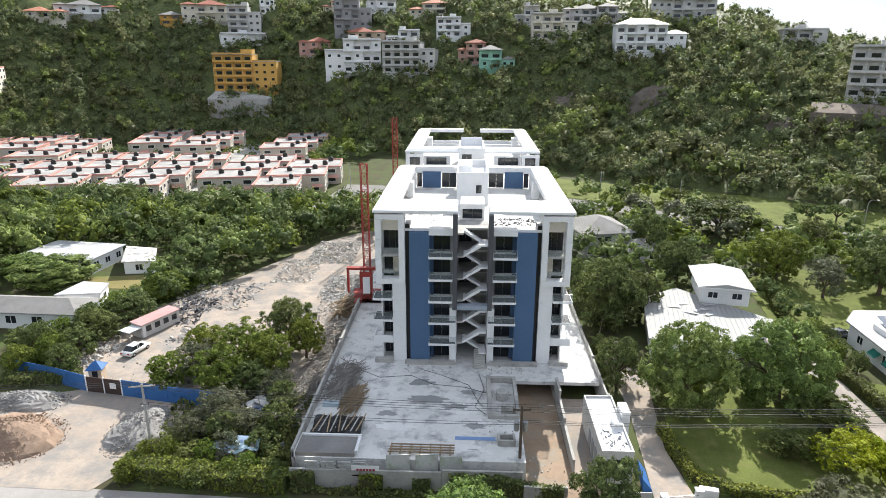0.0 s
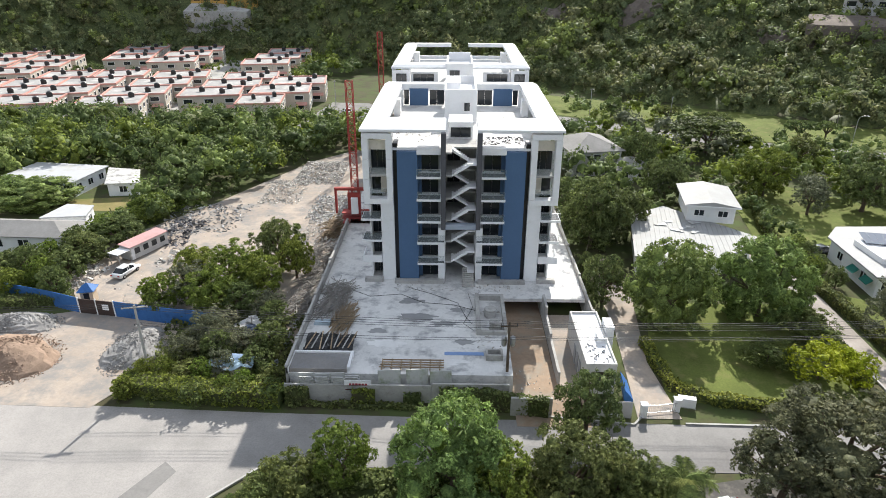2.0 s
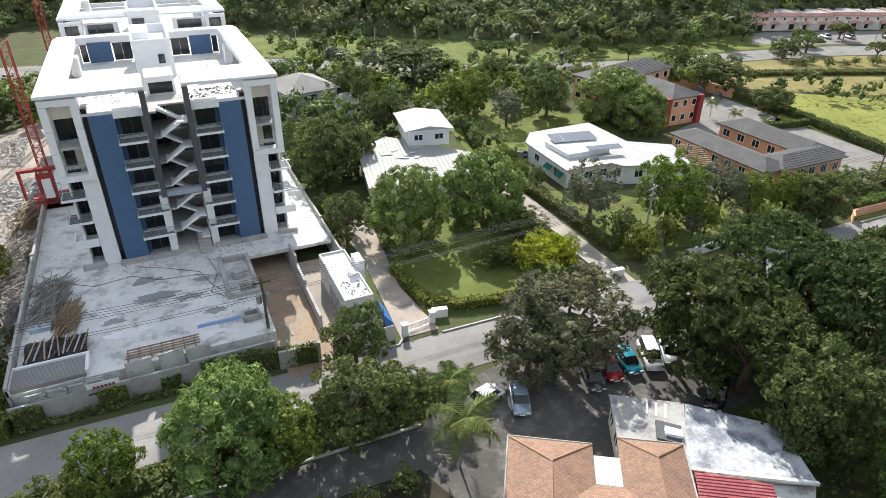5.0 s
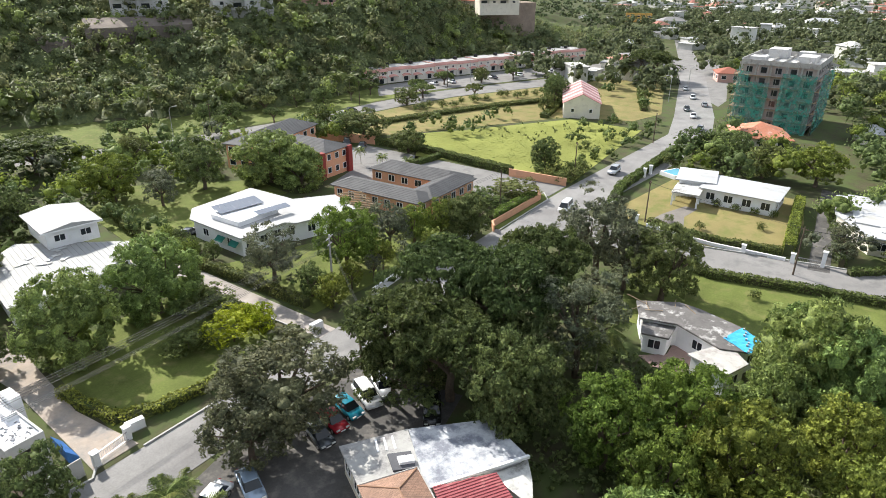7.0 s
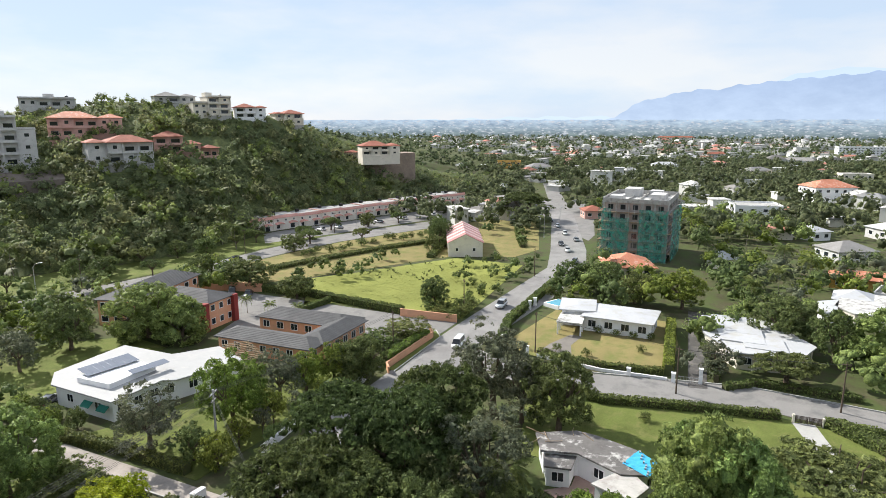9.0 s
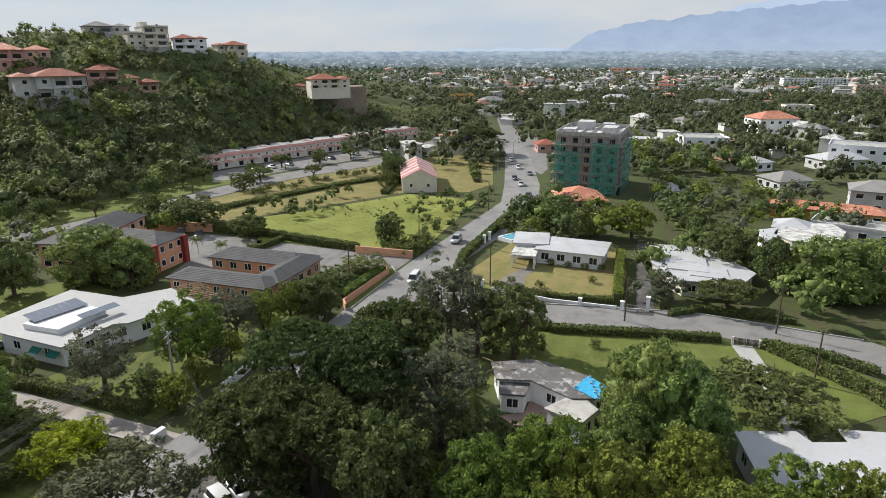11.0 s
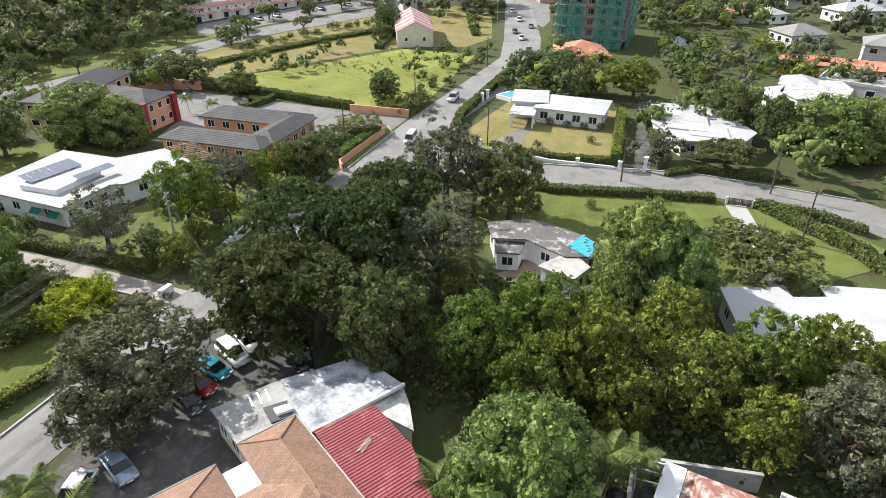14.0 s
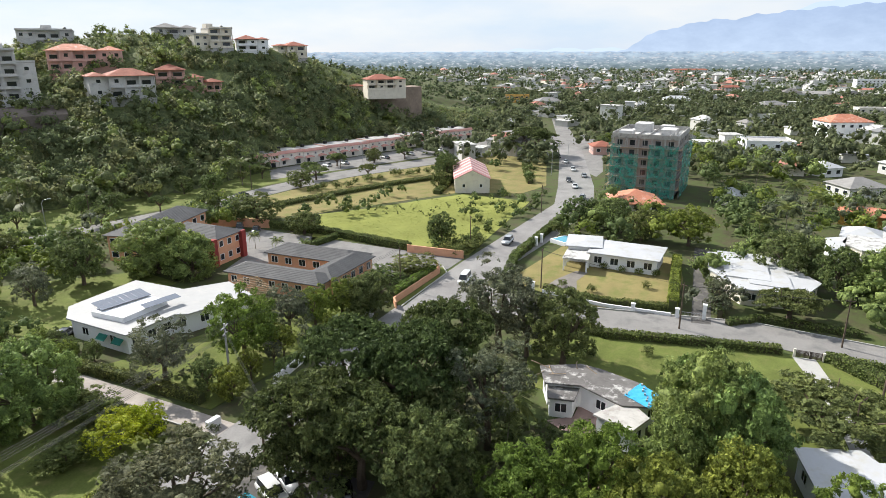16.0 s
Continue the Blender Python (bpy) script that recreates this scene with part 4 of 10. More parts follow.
site_wall("grey sheet gate of the site entrance", [(14.5, 18.3, 52.0, 52.1, 0.05, 2.1)], PALEGREY, "gate")
tp = thing("blue_tarpaulin", "blue tarpaulin hung over a frame", "tarpaulin")
part("sheet", slab([(18.0, 54.2), (18.75, 53.6), (18.8, 56.6), (18.1, 57.0)], [0.6, 0.4, 0.5, 1.2], [1.9, 1.2, 1.4, 2.3]), BLUEHOARD, tp)
sgn = thing("site_sign", "white banner sign with a red band on the fence", "sign")
part("board", boxes((-11.4, -8.6, 54.02, 54.08, 1.5, 2.75)), WHITE, sgn)
part("band", boxes((-11.38, -8.62, 54.0, 54.015, 1.52, 1.68)), REDPAINT, sgn, "red band")
part("lettering", boxes(*[(-10.9 + k * 0.33, -10.65 + k * 0.33, 54.0, 54.015, 2.1, 2.4) for k in range(6)]), mat("sign_red", (0.35, 0.06, 0.08), 0.6), sgn, "unreadable dark red lettering bars")

# ---- red mast hoist and second mast ----


def lattice(x, y, z0, z1, w, label):
    t = thing("hoist_mast", label, "crane mast")
    n = int((z1 - z0) / (w * 1.3))
    for dx in (-w / 2, w / 2):
        for dy in (-w / 2, w / 2):
            part("leg", boxes((x + dx - 0.06, x + dx + 0.06, y + dy - 0.06, y + dy + 0.06, z0, z1)), REDPAINT, t)
    for k in range(n):
        za, zb = z0 + (z1 - z0) * k / n, z0 + (z1 - z0) * (k + 1) / n
        bm = bmesh.new()
        h = w / 2
        for p, q in (((-h, -h), (h, -h)), ((h, -h), (h, h)), ((h, h), (-h, h)), ((-h, h), (-h, -h))):
            tube(bm, [(x + p[0], y + p[1], za), (x + q[0], y + q[1], zb)], 0.045, 4)
            tube(bm, [(x + p[0], y + p[1], zb), (x + q[0], y + q[1], zb)], 0.045, 4)
        part("brace", bm, REDPAINT, t)
    return t


m1 = lattice(-16.6, 99, 0, 25.6, 1.05, "red steel lattice hoist mast beside the building")
each_box("cage", [(-17.6, -15.6, 97.2, 97.35, 5.0, 8.0), (-17.6, -17.45, 97.35, 98.3, 5.0, 8.0), (-15.75, -15.6, 97.35, 98.3, 5.0, 8.0), (-19.8, -13.6, 97.6, 98.4, 8.2, 8.6), (-19.8, -19.5, 97.6, 98.4, 4.2, 8.2), (-13.9, -13.6, 97.6, 98.4, 0, 8.2)], REDPAINT, m1, "red hoist cage and portal")
part("cabin", boxes((-17.0, -15.9, 96.6, 97.15, 4.5, 7.2)), WHITE, m1, "white hoist cabin")
for k in range(5):
    part("stage", boxes((-18.8, -14.0, 97.5, 99.5, 0.6 + 0.9 * k, 0.7 + 0.9 * k)), REDPAINT, m1)
lattice(-17.5, 150, 0, 27.5, 1.1, "red steel lattice mast behind the building")

# ---- houses ----


def window(parent, m, w, h, frame_mat=WHITE, sill=True):
    """A window on a wall: the pose m has its middle on the wall's face, x along the wall, -y outwards."""
    f = part("window", boxes((-w / 2, -w / 2 + 0.08, -0.06, 0.05, -h / 2, h / 2), (w / 2 - 0.08, w / 2, -0.06, 0.05, -h / 2, h / 2), (-w / 2 + 0.08, w / 2 - 0.08, -0.06, 0.05, h / 2 - 0.08, h / 2), (-w / 2 + 0.08, w / 2 - 0.08, -0.06, 0.05, -h / 2, -h / 2 + 0.08), (-0.04, 0.04, -0.055, 0.05, -h / 2 + 0.08, h / 2 - 0.08)), frame_mat, parent)
    f.matrix_basis = m
    p = part("pane", boxes((-w / 2 + 0.06, w / 2 - 0.06, -0.02, 0.03, -h / 2 + 0.06, h / 2 - 0.06)), GLASS, f)
    return f


WINMASTER = {}


def far_window(w, h, frame_mat):
    """Frame and pane of a far window in one mesh."""
    bm = boxes((-w / 2, -w / 2 + 0.1, -0.08, 0.05, -h / 2, h / 2), (w / 2 - 0.1, w / 2, -0.08, 0.05, -h / 2, h / 2), (-w / 2 + 0.1, w / 2 - 0.1, -0.08, 0.05, h / 2 - 0.1, h / 2), (-w / 2 + 0.1, w / 2 - 0.1, -0.08, 0.05, -h / 2, -h / 2 + 0.1))
    n0 = len(bm.faces)
    box(bm, -w / 2 + 0.1, w / 2 - 0.1, -0.02, 0.03, -h / 2 + 0.1, h / 2 - 0.1)
    bm.faces.ensure_lookup_table()
    for f_ in bm.faces[n0:]:
        f_.material_index = 1
    me = bpy.data.meshes.new("window")
    bm.to_mesh(me)
    bm.free()
    me.materials.append(frame_mat)
    me.materials.append(GLASS)
    return me


def windows(parent, p, q, z, n, w, h, frame_mat=WHITE, far=False):
    """n windows evenly along the wall from p to q (outside on the right-hand side going p to q)."""
    p, q = Vector((*p, 0)), Vector((*q, 0))
    d = q - p
    ang = math.degrees(math.atan2(d.y, d.x))
    for k in range(n):
        c = p + d * ((k + 0.5) / n)
        m = pose(c.x, c.y, z, 0, 0, ang)
        key = (round(w, 2), round(h, 2), frame_mat.name, far)
        if far:
            if key not in WINMASTER:
                WINMASTER[key] = far_window(w, h, frame_mat)
            f = new("window", WINMASTER[key])
            f.parent, f.matrix_basis = parent, m
        elif key in WINMASTER:
            f0 = WINMASTER[key]
            f = new("window", f0.data)
            f.parent, f.matrix_basis = parent, m
            g = new("pane", f0.children[0].data)
            g.parent = f
        else:
            WINMASTER[key] = window(parent, m, w, h, frame_mat)


def grow(pts, o):
    """The outline moved outwards by o (anticlockwise outline)."""
    out, n = [], len(pts)
    for i in range(n):
        a_, b_, c_ = Vector(pts[i - 1]), Vector(pts[i]), Vector(pts[(i + 1) % n])
        d1, d2 = (b_ - a_).normalized(), (c_ - b_).normalized()
        n1, n2 = Vector((d1.y, -d1.x)), Vector((d2.y, -d2.x))
        k = (n1 + n2) / max(0.4, 1 + n1.dot(n2))
        out.append(tuple(b_ + k * o))
    return out


def hip_bm(w, d, z, rise, over=0.5, thick=0.16, gable=False):
    """A hipped or gabled roof over w by d, eaves at z, with thickness."""
    bm = bmesh.new()
    X, Y = w / 2 + over, d / 2 + over
    swap = d > w
    if swap:
        X, Y = Y, X
    r = X - (0 if gable else Y * 0.95)
    P = lambda x, y, zz: bm.verts.new((y, x, zz) if swap else (x, y, zz))
    lo = [P(-X, -Y, z - thick), P(X, -Y, z - thick), P(X, Y, z - thick), P(-X, Y, z - thick)]
    hi = [P(-X, -Y, z), P(X, -Y, z), P(X, Y, z), P(-X, Y, z)]
    a_, b_ = P(-r, 0, z + rise), P(r, 0, z + rise)
    bm.faces.new(lo)
    for i in range(4):
        bm.faces.new((lo[i], lo[(i + 1) % 4], hi[(i + 1) % 4], hi[i]))
    bm.faces.new((hi[0], hi[1], b_, a_))
    bm.faces.new((hi[2], hi[3], a_, b_))
    bm.faces.new((hi[1], hi[2], b_))
    bm.faces.new((hi[3], hi[0], a_))
    return bm


def tile_rows(parent, w, d, z, rise, over, material, step=0.45):
    """Raised courses across the two long slopes of a hipped roof."""
    X, Y = w / 2 + over, d / 2 + over
    swap = d > w
    if swap:
        X, Y = Y, X
    n = int(math.hypot(Y, rise) / step)
    bm = bmesh.new()
    for s in (-1, 1):
        for k in range(1, n):
            u = k / n
            y, zz, x = s * Y * (1 - u), z + rise * u, X - Y * 0.95 * u
            v = [(-x, y, zz + 0.005), (x, y, zz + 0.005), (x, y - s * 0.06, zz + 0.07), (-x, y - s * 0.06, zz + 0.07), (-x, y - s * 0.2, zz + rise / Y * 0.2), (x, y - s * 0.2, zz + rise / Y * 0.2)]
            vv = [bm.verts.new((b_, a_, c_) if swap else (a_, b_, c_)) for a_, b_, c_ in v]
            bm.faces.new((vv[0], vv[1], vv[2], vv[3]))
            bm.faces.new((vv[3], vv[2], vv[5], vv[4]))
    o = part("tile_course_field", bm, material, parent)
    o["kind"] = "stuff"


TOWNROOF = mat("dusty_flat_roof", (0.36, 0.35, 0.34), 0.85, 0.15, 0.12, 1.5, 0.1, stain=(0.52, 0.50, 0.47), amount=0.3)
ROOFS = {"rhip": RTILE, "ghip": GTILE2, "ohip": OTILE, "whip": WROOF, "wlow": WROOF, "dhip": GTILE}


def house(name, label, cx, cy, z, w, d, h, turn, wall, roof, storeys=1, wins=4, group="", courses=False, trim=None, parts_only=None, winmat=WHITE):
    """A rectangular house on its own pose: walls, windows all round, roof of the given kind."""
    t = parts_only or thing(name, label, "house", pose(cx, cy, z, 0, 0, turn), group)
    off = Matrix.Identity(4)
    part("wall", boxes((-w / 2, w / 2, -d / 2, d / 2, -3.0 if z > 3 else -0.1, h)), wall, t)
    sh = h / storeys
    for s in range(storeys):
        zc = sh * (s + 0.55)
        wh = min(1.5, sh * 0.48)
        for p, q, n in (((-w / 2, -d / 2), (w / 2, -d / 2), wins), ((w / 2, -d / 2), (w / 2, d / 2), max(1, round(wins * d / w))), ((-w / 2, d / 2), (-w / 2, -d / 2), max(1, round(wins * d / w)))):
            windows(t, p, q, zc, n, min(1.9, w / wins * 0.5), wh, winmat, math.hypot(cx, cy) > 140)
        if s and storeys > 2:
            part("floor_band", boxes((-w / 2 - 0.12, w / 2 + 0.12, -d / 2 - 0.5, -d / 2 - 0.01, sh * s - 0.15, sh * s + 0.1)), trim or wall, t)
    if roof == "flat":
        ph = 0.5 if trim is CORAL else 0.7
        part("roof", boxes((-w / 2 + 0.2, w / 2 - 0.2, -d / 2 + 0.2, d / 2 - 0.2, h, h + 0.12)), TOWNROOF if trim is CORAL else CONC, t)
        part("parapet", boxes((-w / 2 - 0.1, w / 2 + 0.1, -d / 2 - 0.1, -d / 2 + 0.2, h, h + ph), (-w / 2 - 0.1, w / 2 + 0.1, d / 2 - 0.2, d / 2 + 0.1, h, h + ph), (-w / 2 - 0.1, -w / 2 + 0.2, -d / 2 + 0.2, d / 2 - 0.2, h, h + ph), (w / 2 - 0.2, w / 2 + 0.1, -d / 2 + 0.2, d / 2 - 0.2, h, h + ph)), trim or wall, t)
    else:
        rise = min(w, d) * (0.05 if roof == "wlow" else 0.22)
        part("roof", hip_bm(w, d, h + 0.1, rise, 0.6), ROOFS[roof], t)
        if courses:
            tile_rows(t, w, d, h + 0.1, rise, 0.6, ROOFS[roof])
    return t


def poly_house(name, label, pts, h, wall, roof, over=0.5, wins=(), pitch=0.0, apex=None, thick=0.22, category="house", win=(1.5, 1.3)):
    """A house on any outline, with a thin flat or low pitched roof. wins: windows on each wall."""
    t = thing(name, label, category)
    part("wall", slab(pts, 0, h), wall, t)
    out = grow(pts, over)
    bm = bmesh.new()
    n = len(out)
    lo = [bm.verts.new((*p, h + 0.003)) for p in out]
    hi = [bm.verts.new((*p, h + thick)) for p in out]
    bm.faces.new(lo[::-1])
    for i in range(n):
        bm.faces.new((lo[i], lo[(i + 1) % n], hi[(i + 1) % n], hi[i]))
    if pitch:
        ap = bm.verts.new((*(apex or (sum(p[0] for p in out) / n, sum(p[1] for p in out) / n)), h + thick + pitch))
        for i in range(n):
            bm.faces.new((hi[i], hi[(i + 1) % n], ap))
    else:
        bm.faces.new(hi)
    part("roof", bm, roof, t)
    for i, k in enumerate(wins):
        if k:
            windows(t, pts[i], pts[(i + 1) % len(pts)], h * 0.55, k, *win)
    return t


def ribs(parent, pts, z, gap, ang, material, zfun=None, width=0.06, height=0.05, name="roof_rib"):
    """Parallel raised ribs over an outline, at the bearing ang."""
    c, s = math.cos(radians(ang)), math.sin(radians(ang))
    loc = [(x * c + y * s, -x * s + y * c) for x, y in pts]
    v0, v1 = min(p[1] for p in loc), max(p[1] for p in loc)
    bm = bmesh.new()
    v = v0 + gap / 2
    while v < v1:
        cuts = []
        for (xa, ya), (xb, yb) in zip(loc, loc[1:] + loc[:1]):
            if (ya > v) != (yb > v):
                cuts.append(xa + (xb - xa) * (v - ya) / (yb - ya))
        cuts.sort()
        for a_, b_ in zip(cuts[::2], cuts[1::2]):
            p = [(u * c - w * s, u * s + w * c) for u, w in ((a_, v - width / 2), (b_, v - width / 2), (b_, v + width / 2), (a_, v + width / 2))]
            zz = [(zfun(*q) if zfun else z) for q in p]
            prism(bm, p, [q - 0.01 for q in zz], [q + height for q in zz])
        v += gap
    o = part(name, bm, material, parent)
    o["kind"] = "stuff"
    return o


# white house with an upper room, behind the mango trees
PROOF = mat("dull_pale_roof_sheet", (0.36, 0.36, 0.355), 0.7, 0.08, 0.2, 2, 0.05, stain=(0.34, 0.335, 0.32), amount=0.4)
H1 = [(26.9, 84.4), (35.9, 82.9), (44.6, 87.6), (46.6, 91.4), (36.3, 104), (30, 99.6)]
h1 = poly_house("house", "white bungalow with wide pale metal roof", H1, 3.2, WHITE, PROOF, 0.5, (3, 4, 2, 2, 2, 2))
ribs(h1, grow(H1, 0.48), 3.42, 0.75, 78, PROOF, None, 0.08, 0.07)
for k in range(11):
    o = part("loose_sheet", boxes((-0.7, 0.7, -0.3, 0.3, 0, 0.05)), WROOF if k % 3 else AROOF, h1)
    o.matrix_basis = pose(36.5 + 1.5 * math.cos(k * 2.4) * (1 + k * 0.15), 95 + 2.2 * math.sin(k * 1.7), 3.5, 3, 3, 20 * k)
up = thing("house_upper_room", "white upper storey room with pale gable roof", "house", pose(42.8, 102.2, 3.4, 0, 0, -10))
part("wall", boxes((-3.7, 3.7, -4.8, 4.8, -0.1, 2.9)), WHITE, up)
windows(up, (-3.7, -4.8), (3.7, -4.8), 1.5, 2, 1.6, 1.1)
part("roof", hip_bm(7.4, 9.6, 2.95, 0.7, 0.7, 0.18, True), PROOF, up)
part("fascia", boxes((-4.4, 4.4, -5.55, -5.45, 2.72, 2.94)), WHITE, up)

# white bungalow with solar panels and a pergola
H2 = [(58.2, 91.6), (57.6, 77.8), (66.3, 77.4), (67.4, 75.5), (78.3, 72.0), (81.6, 80.2), (75.3, 84.8), (75.1, 96.2), (61.6, 95.7)]  # roof edge
h2 = poly_house("house", "white flat-roofed bungalow with roof panels and pergola", grow(H2, -0.6), 3.3, WHITE, mat("stained_white_roof", (0.40, 0.397, 0.395), 0.65, 0.06, 0.15, 1.5, 0.05, stain=(0.45, 0.435, 0.41), amount=0.22), 0.6, (2, 3, 1, 2, 2, 1, 1, 3, 2))
part("roof_box", slab([(60.4, 88.6), (60.6, 81.8), (68.9, 81.6), (69.4, 89.6)], 3.5, 4.35), WHITE, h2)
for (ox, oy), cols, rows, zz in (((61.6, 90.1), 8, 2, 5.0), ((64.6, 82.7), 6, 1, 4.85)):
    for u in range(cols):
        for q in range(rows):
            o = part("solar_panel", soft_box(0, 1.0, -1.7, 0, 0, 0.05, 0.01), SOLAR, h2)
            o.matrix_basis = pose(ox, oy, zz, 0, 0, -10.7) @ pose(u * 1.03, -q * 1.68, -0.2 * q, 7, 0, 0)
        part("panel_post", boxes((-0.03, 0.03, -0.03, 0.03, 4.3 - zz, -0.02)), STEEL, h2).matrix_basis = pose(ox, oy, zz, 0, 0, -10.7) @ pose(u * 1.03 + 0.5, -0.1, 0)
pg = thing("pergola", "timber pergola with open slats beside the bungalow", "pergola")
P0, P1 = Vector((83.1, 80.6)), Vector((78.5, 72.4))
for k in range(11):
    o = part("slat", boxes((-0.2, 4.4, -0.06, 0.06, 0, 0.16)), WOOD, pg)
    v_ = P0.lerp(P1, k / 10)
    o.matrix_basis = pose(v_.x, v_.y, 3.1, 0, 0, -39.1)
for u_ in (0.3, 3.8):
    d_ = Vector((math.cos(radians(-39.1)), math.sin(radians(-39.1)))) * u_
    n_ = (P1 - P0).normalized().orthogonal() * 0.07
    part("beam", slab([tuple(P0 + d_ - n_), tuple(P1 + d_ - n_), tuple(P1 + d_ + n_), tuple(P0 + d_ + n_)], 2.93, 3.1), WOOD, pg)
    for k in range(3):
        v_ = P0.lerp(P1, 0.05 + 0.45 * k) + d_
        part("post", boxes((v_.x - 0.07, v_.x + 0.07, v_.y - 0.07, v_.y + 0.07, 0, 2.93)), WOOD, pg)
for k, (x, y) in enumerate(((58.2, 84.3), (58.1, 80.8))):
    aw = thing("awning", "green canvas window awning", "awning", pose(x, y, 2.1, 0, 0, -92.5))
    part("canopy", slab([(0, -0.9), (2.0, -0.9), (2.0, -0.05), (0, -0.05)], [-0.35, -0.35, 0.3, 0.3], [-0.3, -0.3, 0.36, 0.36]), mat("green_canvas", (0.02, 0.13, 0.1), 0.8) if k == 0 else bpy.data.materials["green_canvas"], aw)

# orange apartment blocks with grey tiled roofs
house("house", "orange two-storey block with dark grey tiled roof", 101, 118.5, 0, 24, 9, 5.8, 14, ORANGE, "dhip", 2, 7, "orange blocks", True)
house("house", "orange two-storey wing with dark grey tiled roof", 99.0, 103.5, 0, 7.5, 14.5, 5.8, 2, ORANGE, "dhip", 2, 3, "orange blocks", True)
house("house", "orange long wing with dark grey tiled roof", 90.2, 75.5, 0, 5.6, 20.5, 3.0, 2, ORANGE, "dhip", 1, 2, "orange blocks", True)
house("house", "orange long wing with dark grey tiled roof", 103.6, 76.5, 0, 6.6, 20.5, 3.0, 2, ORANGE, "dhip", 1, 2, "orange blocks", True)
house("house", "orange cross wing with dark grey tiled roof and red awnings", 98.5, 67.4, 0, 14.5, 5.4, 3.1, 0, ORANGE, "dhip", 1, 5, "orange blocks", True)
for k in range(3):
    o = thing("awning", "dark red window awning", "awning", pose(104.4 + 0.1 * k, 66 + k * 3.2, 2.3, 0, 0, 92))
    part("canopy", slab([(0, -1.0), (2.2, -1.0), (2.2, -0.05), (0, -0.05)], [-0.5, -0.5, 0.3, 0.3], [-0.44, -0.44, 0.36, 0.36]), BRICKRED, o)
for x, y in ((94.4, 96.0), (102.9, 96.0)):
    o = thing("stair_tower", "dark red painted pier of the orange block", "pier")
    part("pier", boxes((x - 0.6, x + 0.6, y - 0.6, y + 0.6, 0, 6.0)), BRICKRED, o)


def wall_run(label, pts, h, material, th=0.22, name="garden_wall", coping=None, z=0.0):
    t = thing(name, label, "wall")
    for k, (p, q) in enumerate(zip(pts, pts[1:])):
        d = Vector(q) - Vector(p)
        l_, a_ = d.length, math.degrees(math.atan2(d.y, d.x))
        o = part("wall_panel", boxes((0, l_, -th / 2, th / 2, -0.2, h)), material, t)
        o.matrix_basis = pose(*p, z, 0, 0, a_)
        c = part("coping", boxes((-0.02, l_ + 0.02, -th / 2 - 0.05, th / 2 + 0.05, h, h + 0.09)), coping or material, t)
        c.matrix_basis = pose(*p, z, 0, 0, a_)
    return t


wall_run("orange rendered boundary wall", [(120.2, 64.2), (121, 50.8)], 1.7, ORANGE)
wall_run("orange rendered retaining wall of a planter", [(90.2, 50.6), (92, 52.0), (110.4, 51.6), (113, 53.5)], 1.2, ORANGE)
wall_run("orange rendered wall beside the hill road", [(112, 133), (121, 116), (124, 106)], 2.2, ORANGE)
sheet("court", "grey asphalt courtyard of the orange blocks", "courtyard", [(106, 63), (121, 63.5), (122, 108), (104, 112), (104, 96), (94, 93), (94, 87), (107, 87)], 0.06, ASPH)
sheet("court_entry", "asphalt entry beside the planter", "driveway", [(92, 53), (112, 53.5), (113, 51), (121, 50.8), (121.5, 63.5), (106, 63), (92, 61)], 0.064, ASPH)
sheet("planter_bed", "planted bed behind the orange wall", "bed", [(92, 52.2), (110.2, 51.8), (109, 57.5), (94, 58.5)], 1.0, SOIL, thick=1.0)
sheet("lawn_2", "green lawn round the bungalow", "lawn", [(51.5, 56), (88, 53.5), (88, 63), (80, 70), (60, 76), (52, 80)], 0.06, LAWN)
sheet("lawn_3", "patchy lawn behind the bungalow", "lawn", [(50, 96), (84, 96), (86, 108), (66, 128), (54, 118)], 0.06, LAWN)
sheet("lawn_4", "grass strip outside the orange wall", "verge", [(91.5, 49.9), (111, 50.2), (114, 52.6), (112.5, 53), (110.4, 51.3), (92, 51.7)], 0.1, LAWN)

# far white bungalow with porch, bungalows along the side street
house("house", "white bungalow with flat white roof and large windows", 131.6, 17.8, 0, 13.4, 9.5, 3.2, -92, WHITE, "wlow", 1, 4, winmat=WHITE)
house("house", "white side wing of a bungalow with flat roof", 133.2, 27.2, 0, 6.5, 8.0, 3.6, -80, WHITE, "wlow", 1, 2)
pc = thing("porch", "white carport porch with stained flat roof", "porch", pose(125.6, 27.0, 0, 0, 0, -85))
part("roof", boxes((-2.6, 2.6, -3.2, 3.2, 2.6, 2.85)), AROOF, pc)
for x in (-2.3, 2.3):
    for y in (-2.9, 0, 2.9):
        part("post", boxes((x - 0.15, x + 0.15, y - 0.15, y + 0.15, 0, 2.6)), WHITE, pc)
poly_house("house", "white bungalow with layered flat roofs", [(117.0, -4.3), (118.3, -14.0), (125.2, -16.7), (138.2, -9.7), (136.9, 1.9), (126.0, 1.2)], 3.0, CREAM, WROOF, 0.5, (3, 2, 3, 3, 2, 2))
lr = thing("roof_canopy", "stepped white metal sheets over the bungalow roof", "roof")
for k, (x0, x1, y0, y1) in enumerate(((119.5, 126, -12.5, -4.8), (122, 131, -9, -0.6), (127, 137.4, -8.2, 0.6))):
    part("sheet", slab([(x0, y0), (x1, y0 + 0.6), (x1 - 0.4, y1), (x0 + 0.3, y1 - 0.7)], [3.22, 3.3 + 0.1 * k, 3.3 + 0.1 * k, 3.22], [3.36 + 0.12 * k, 3.5 + 0.14 * k, 3.5 + 0.14 * k, 3.36 + 0.12 * k]), WROOF, lr)
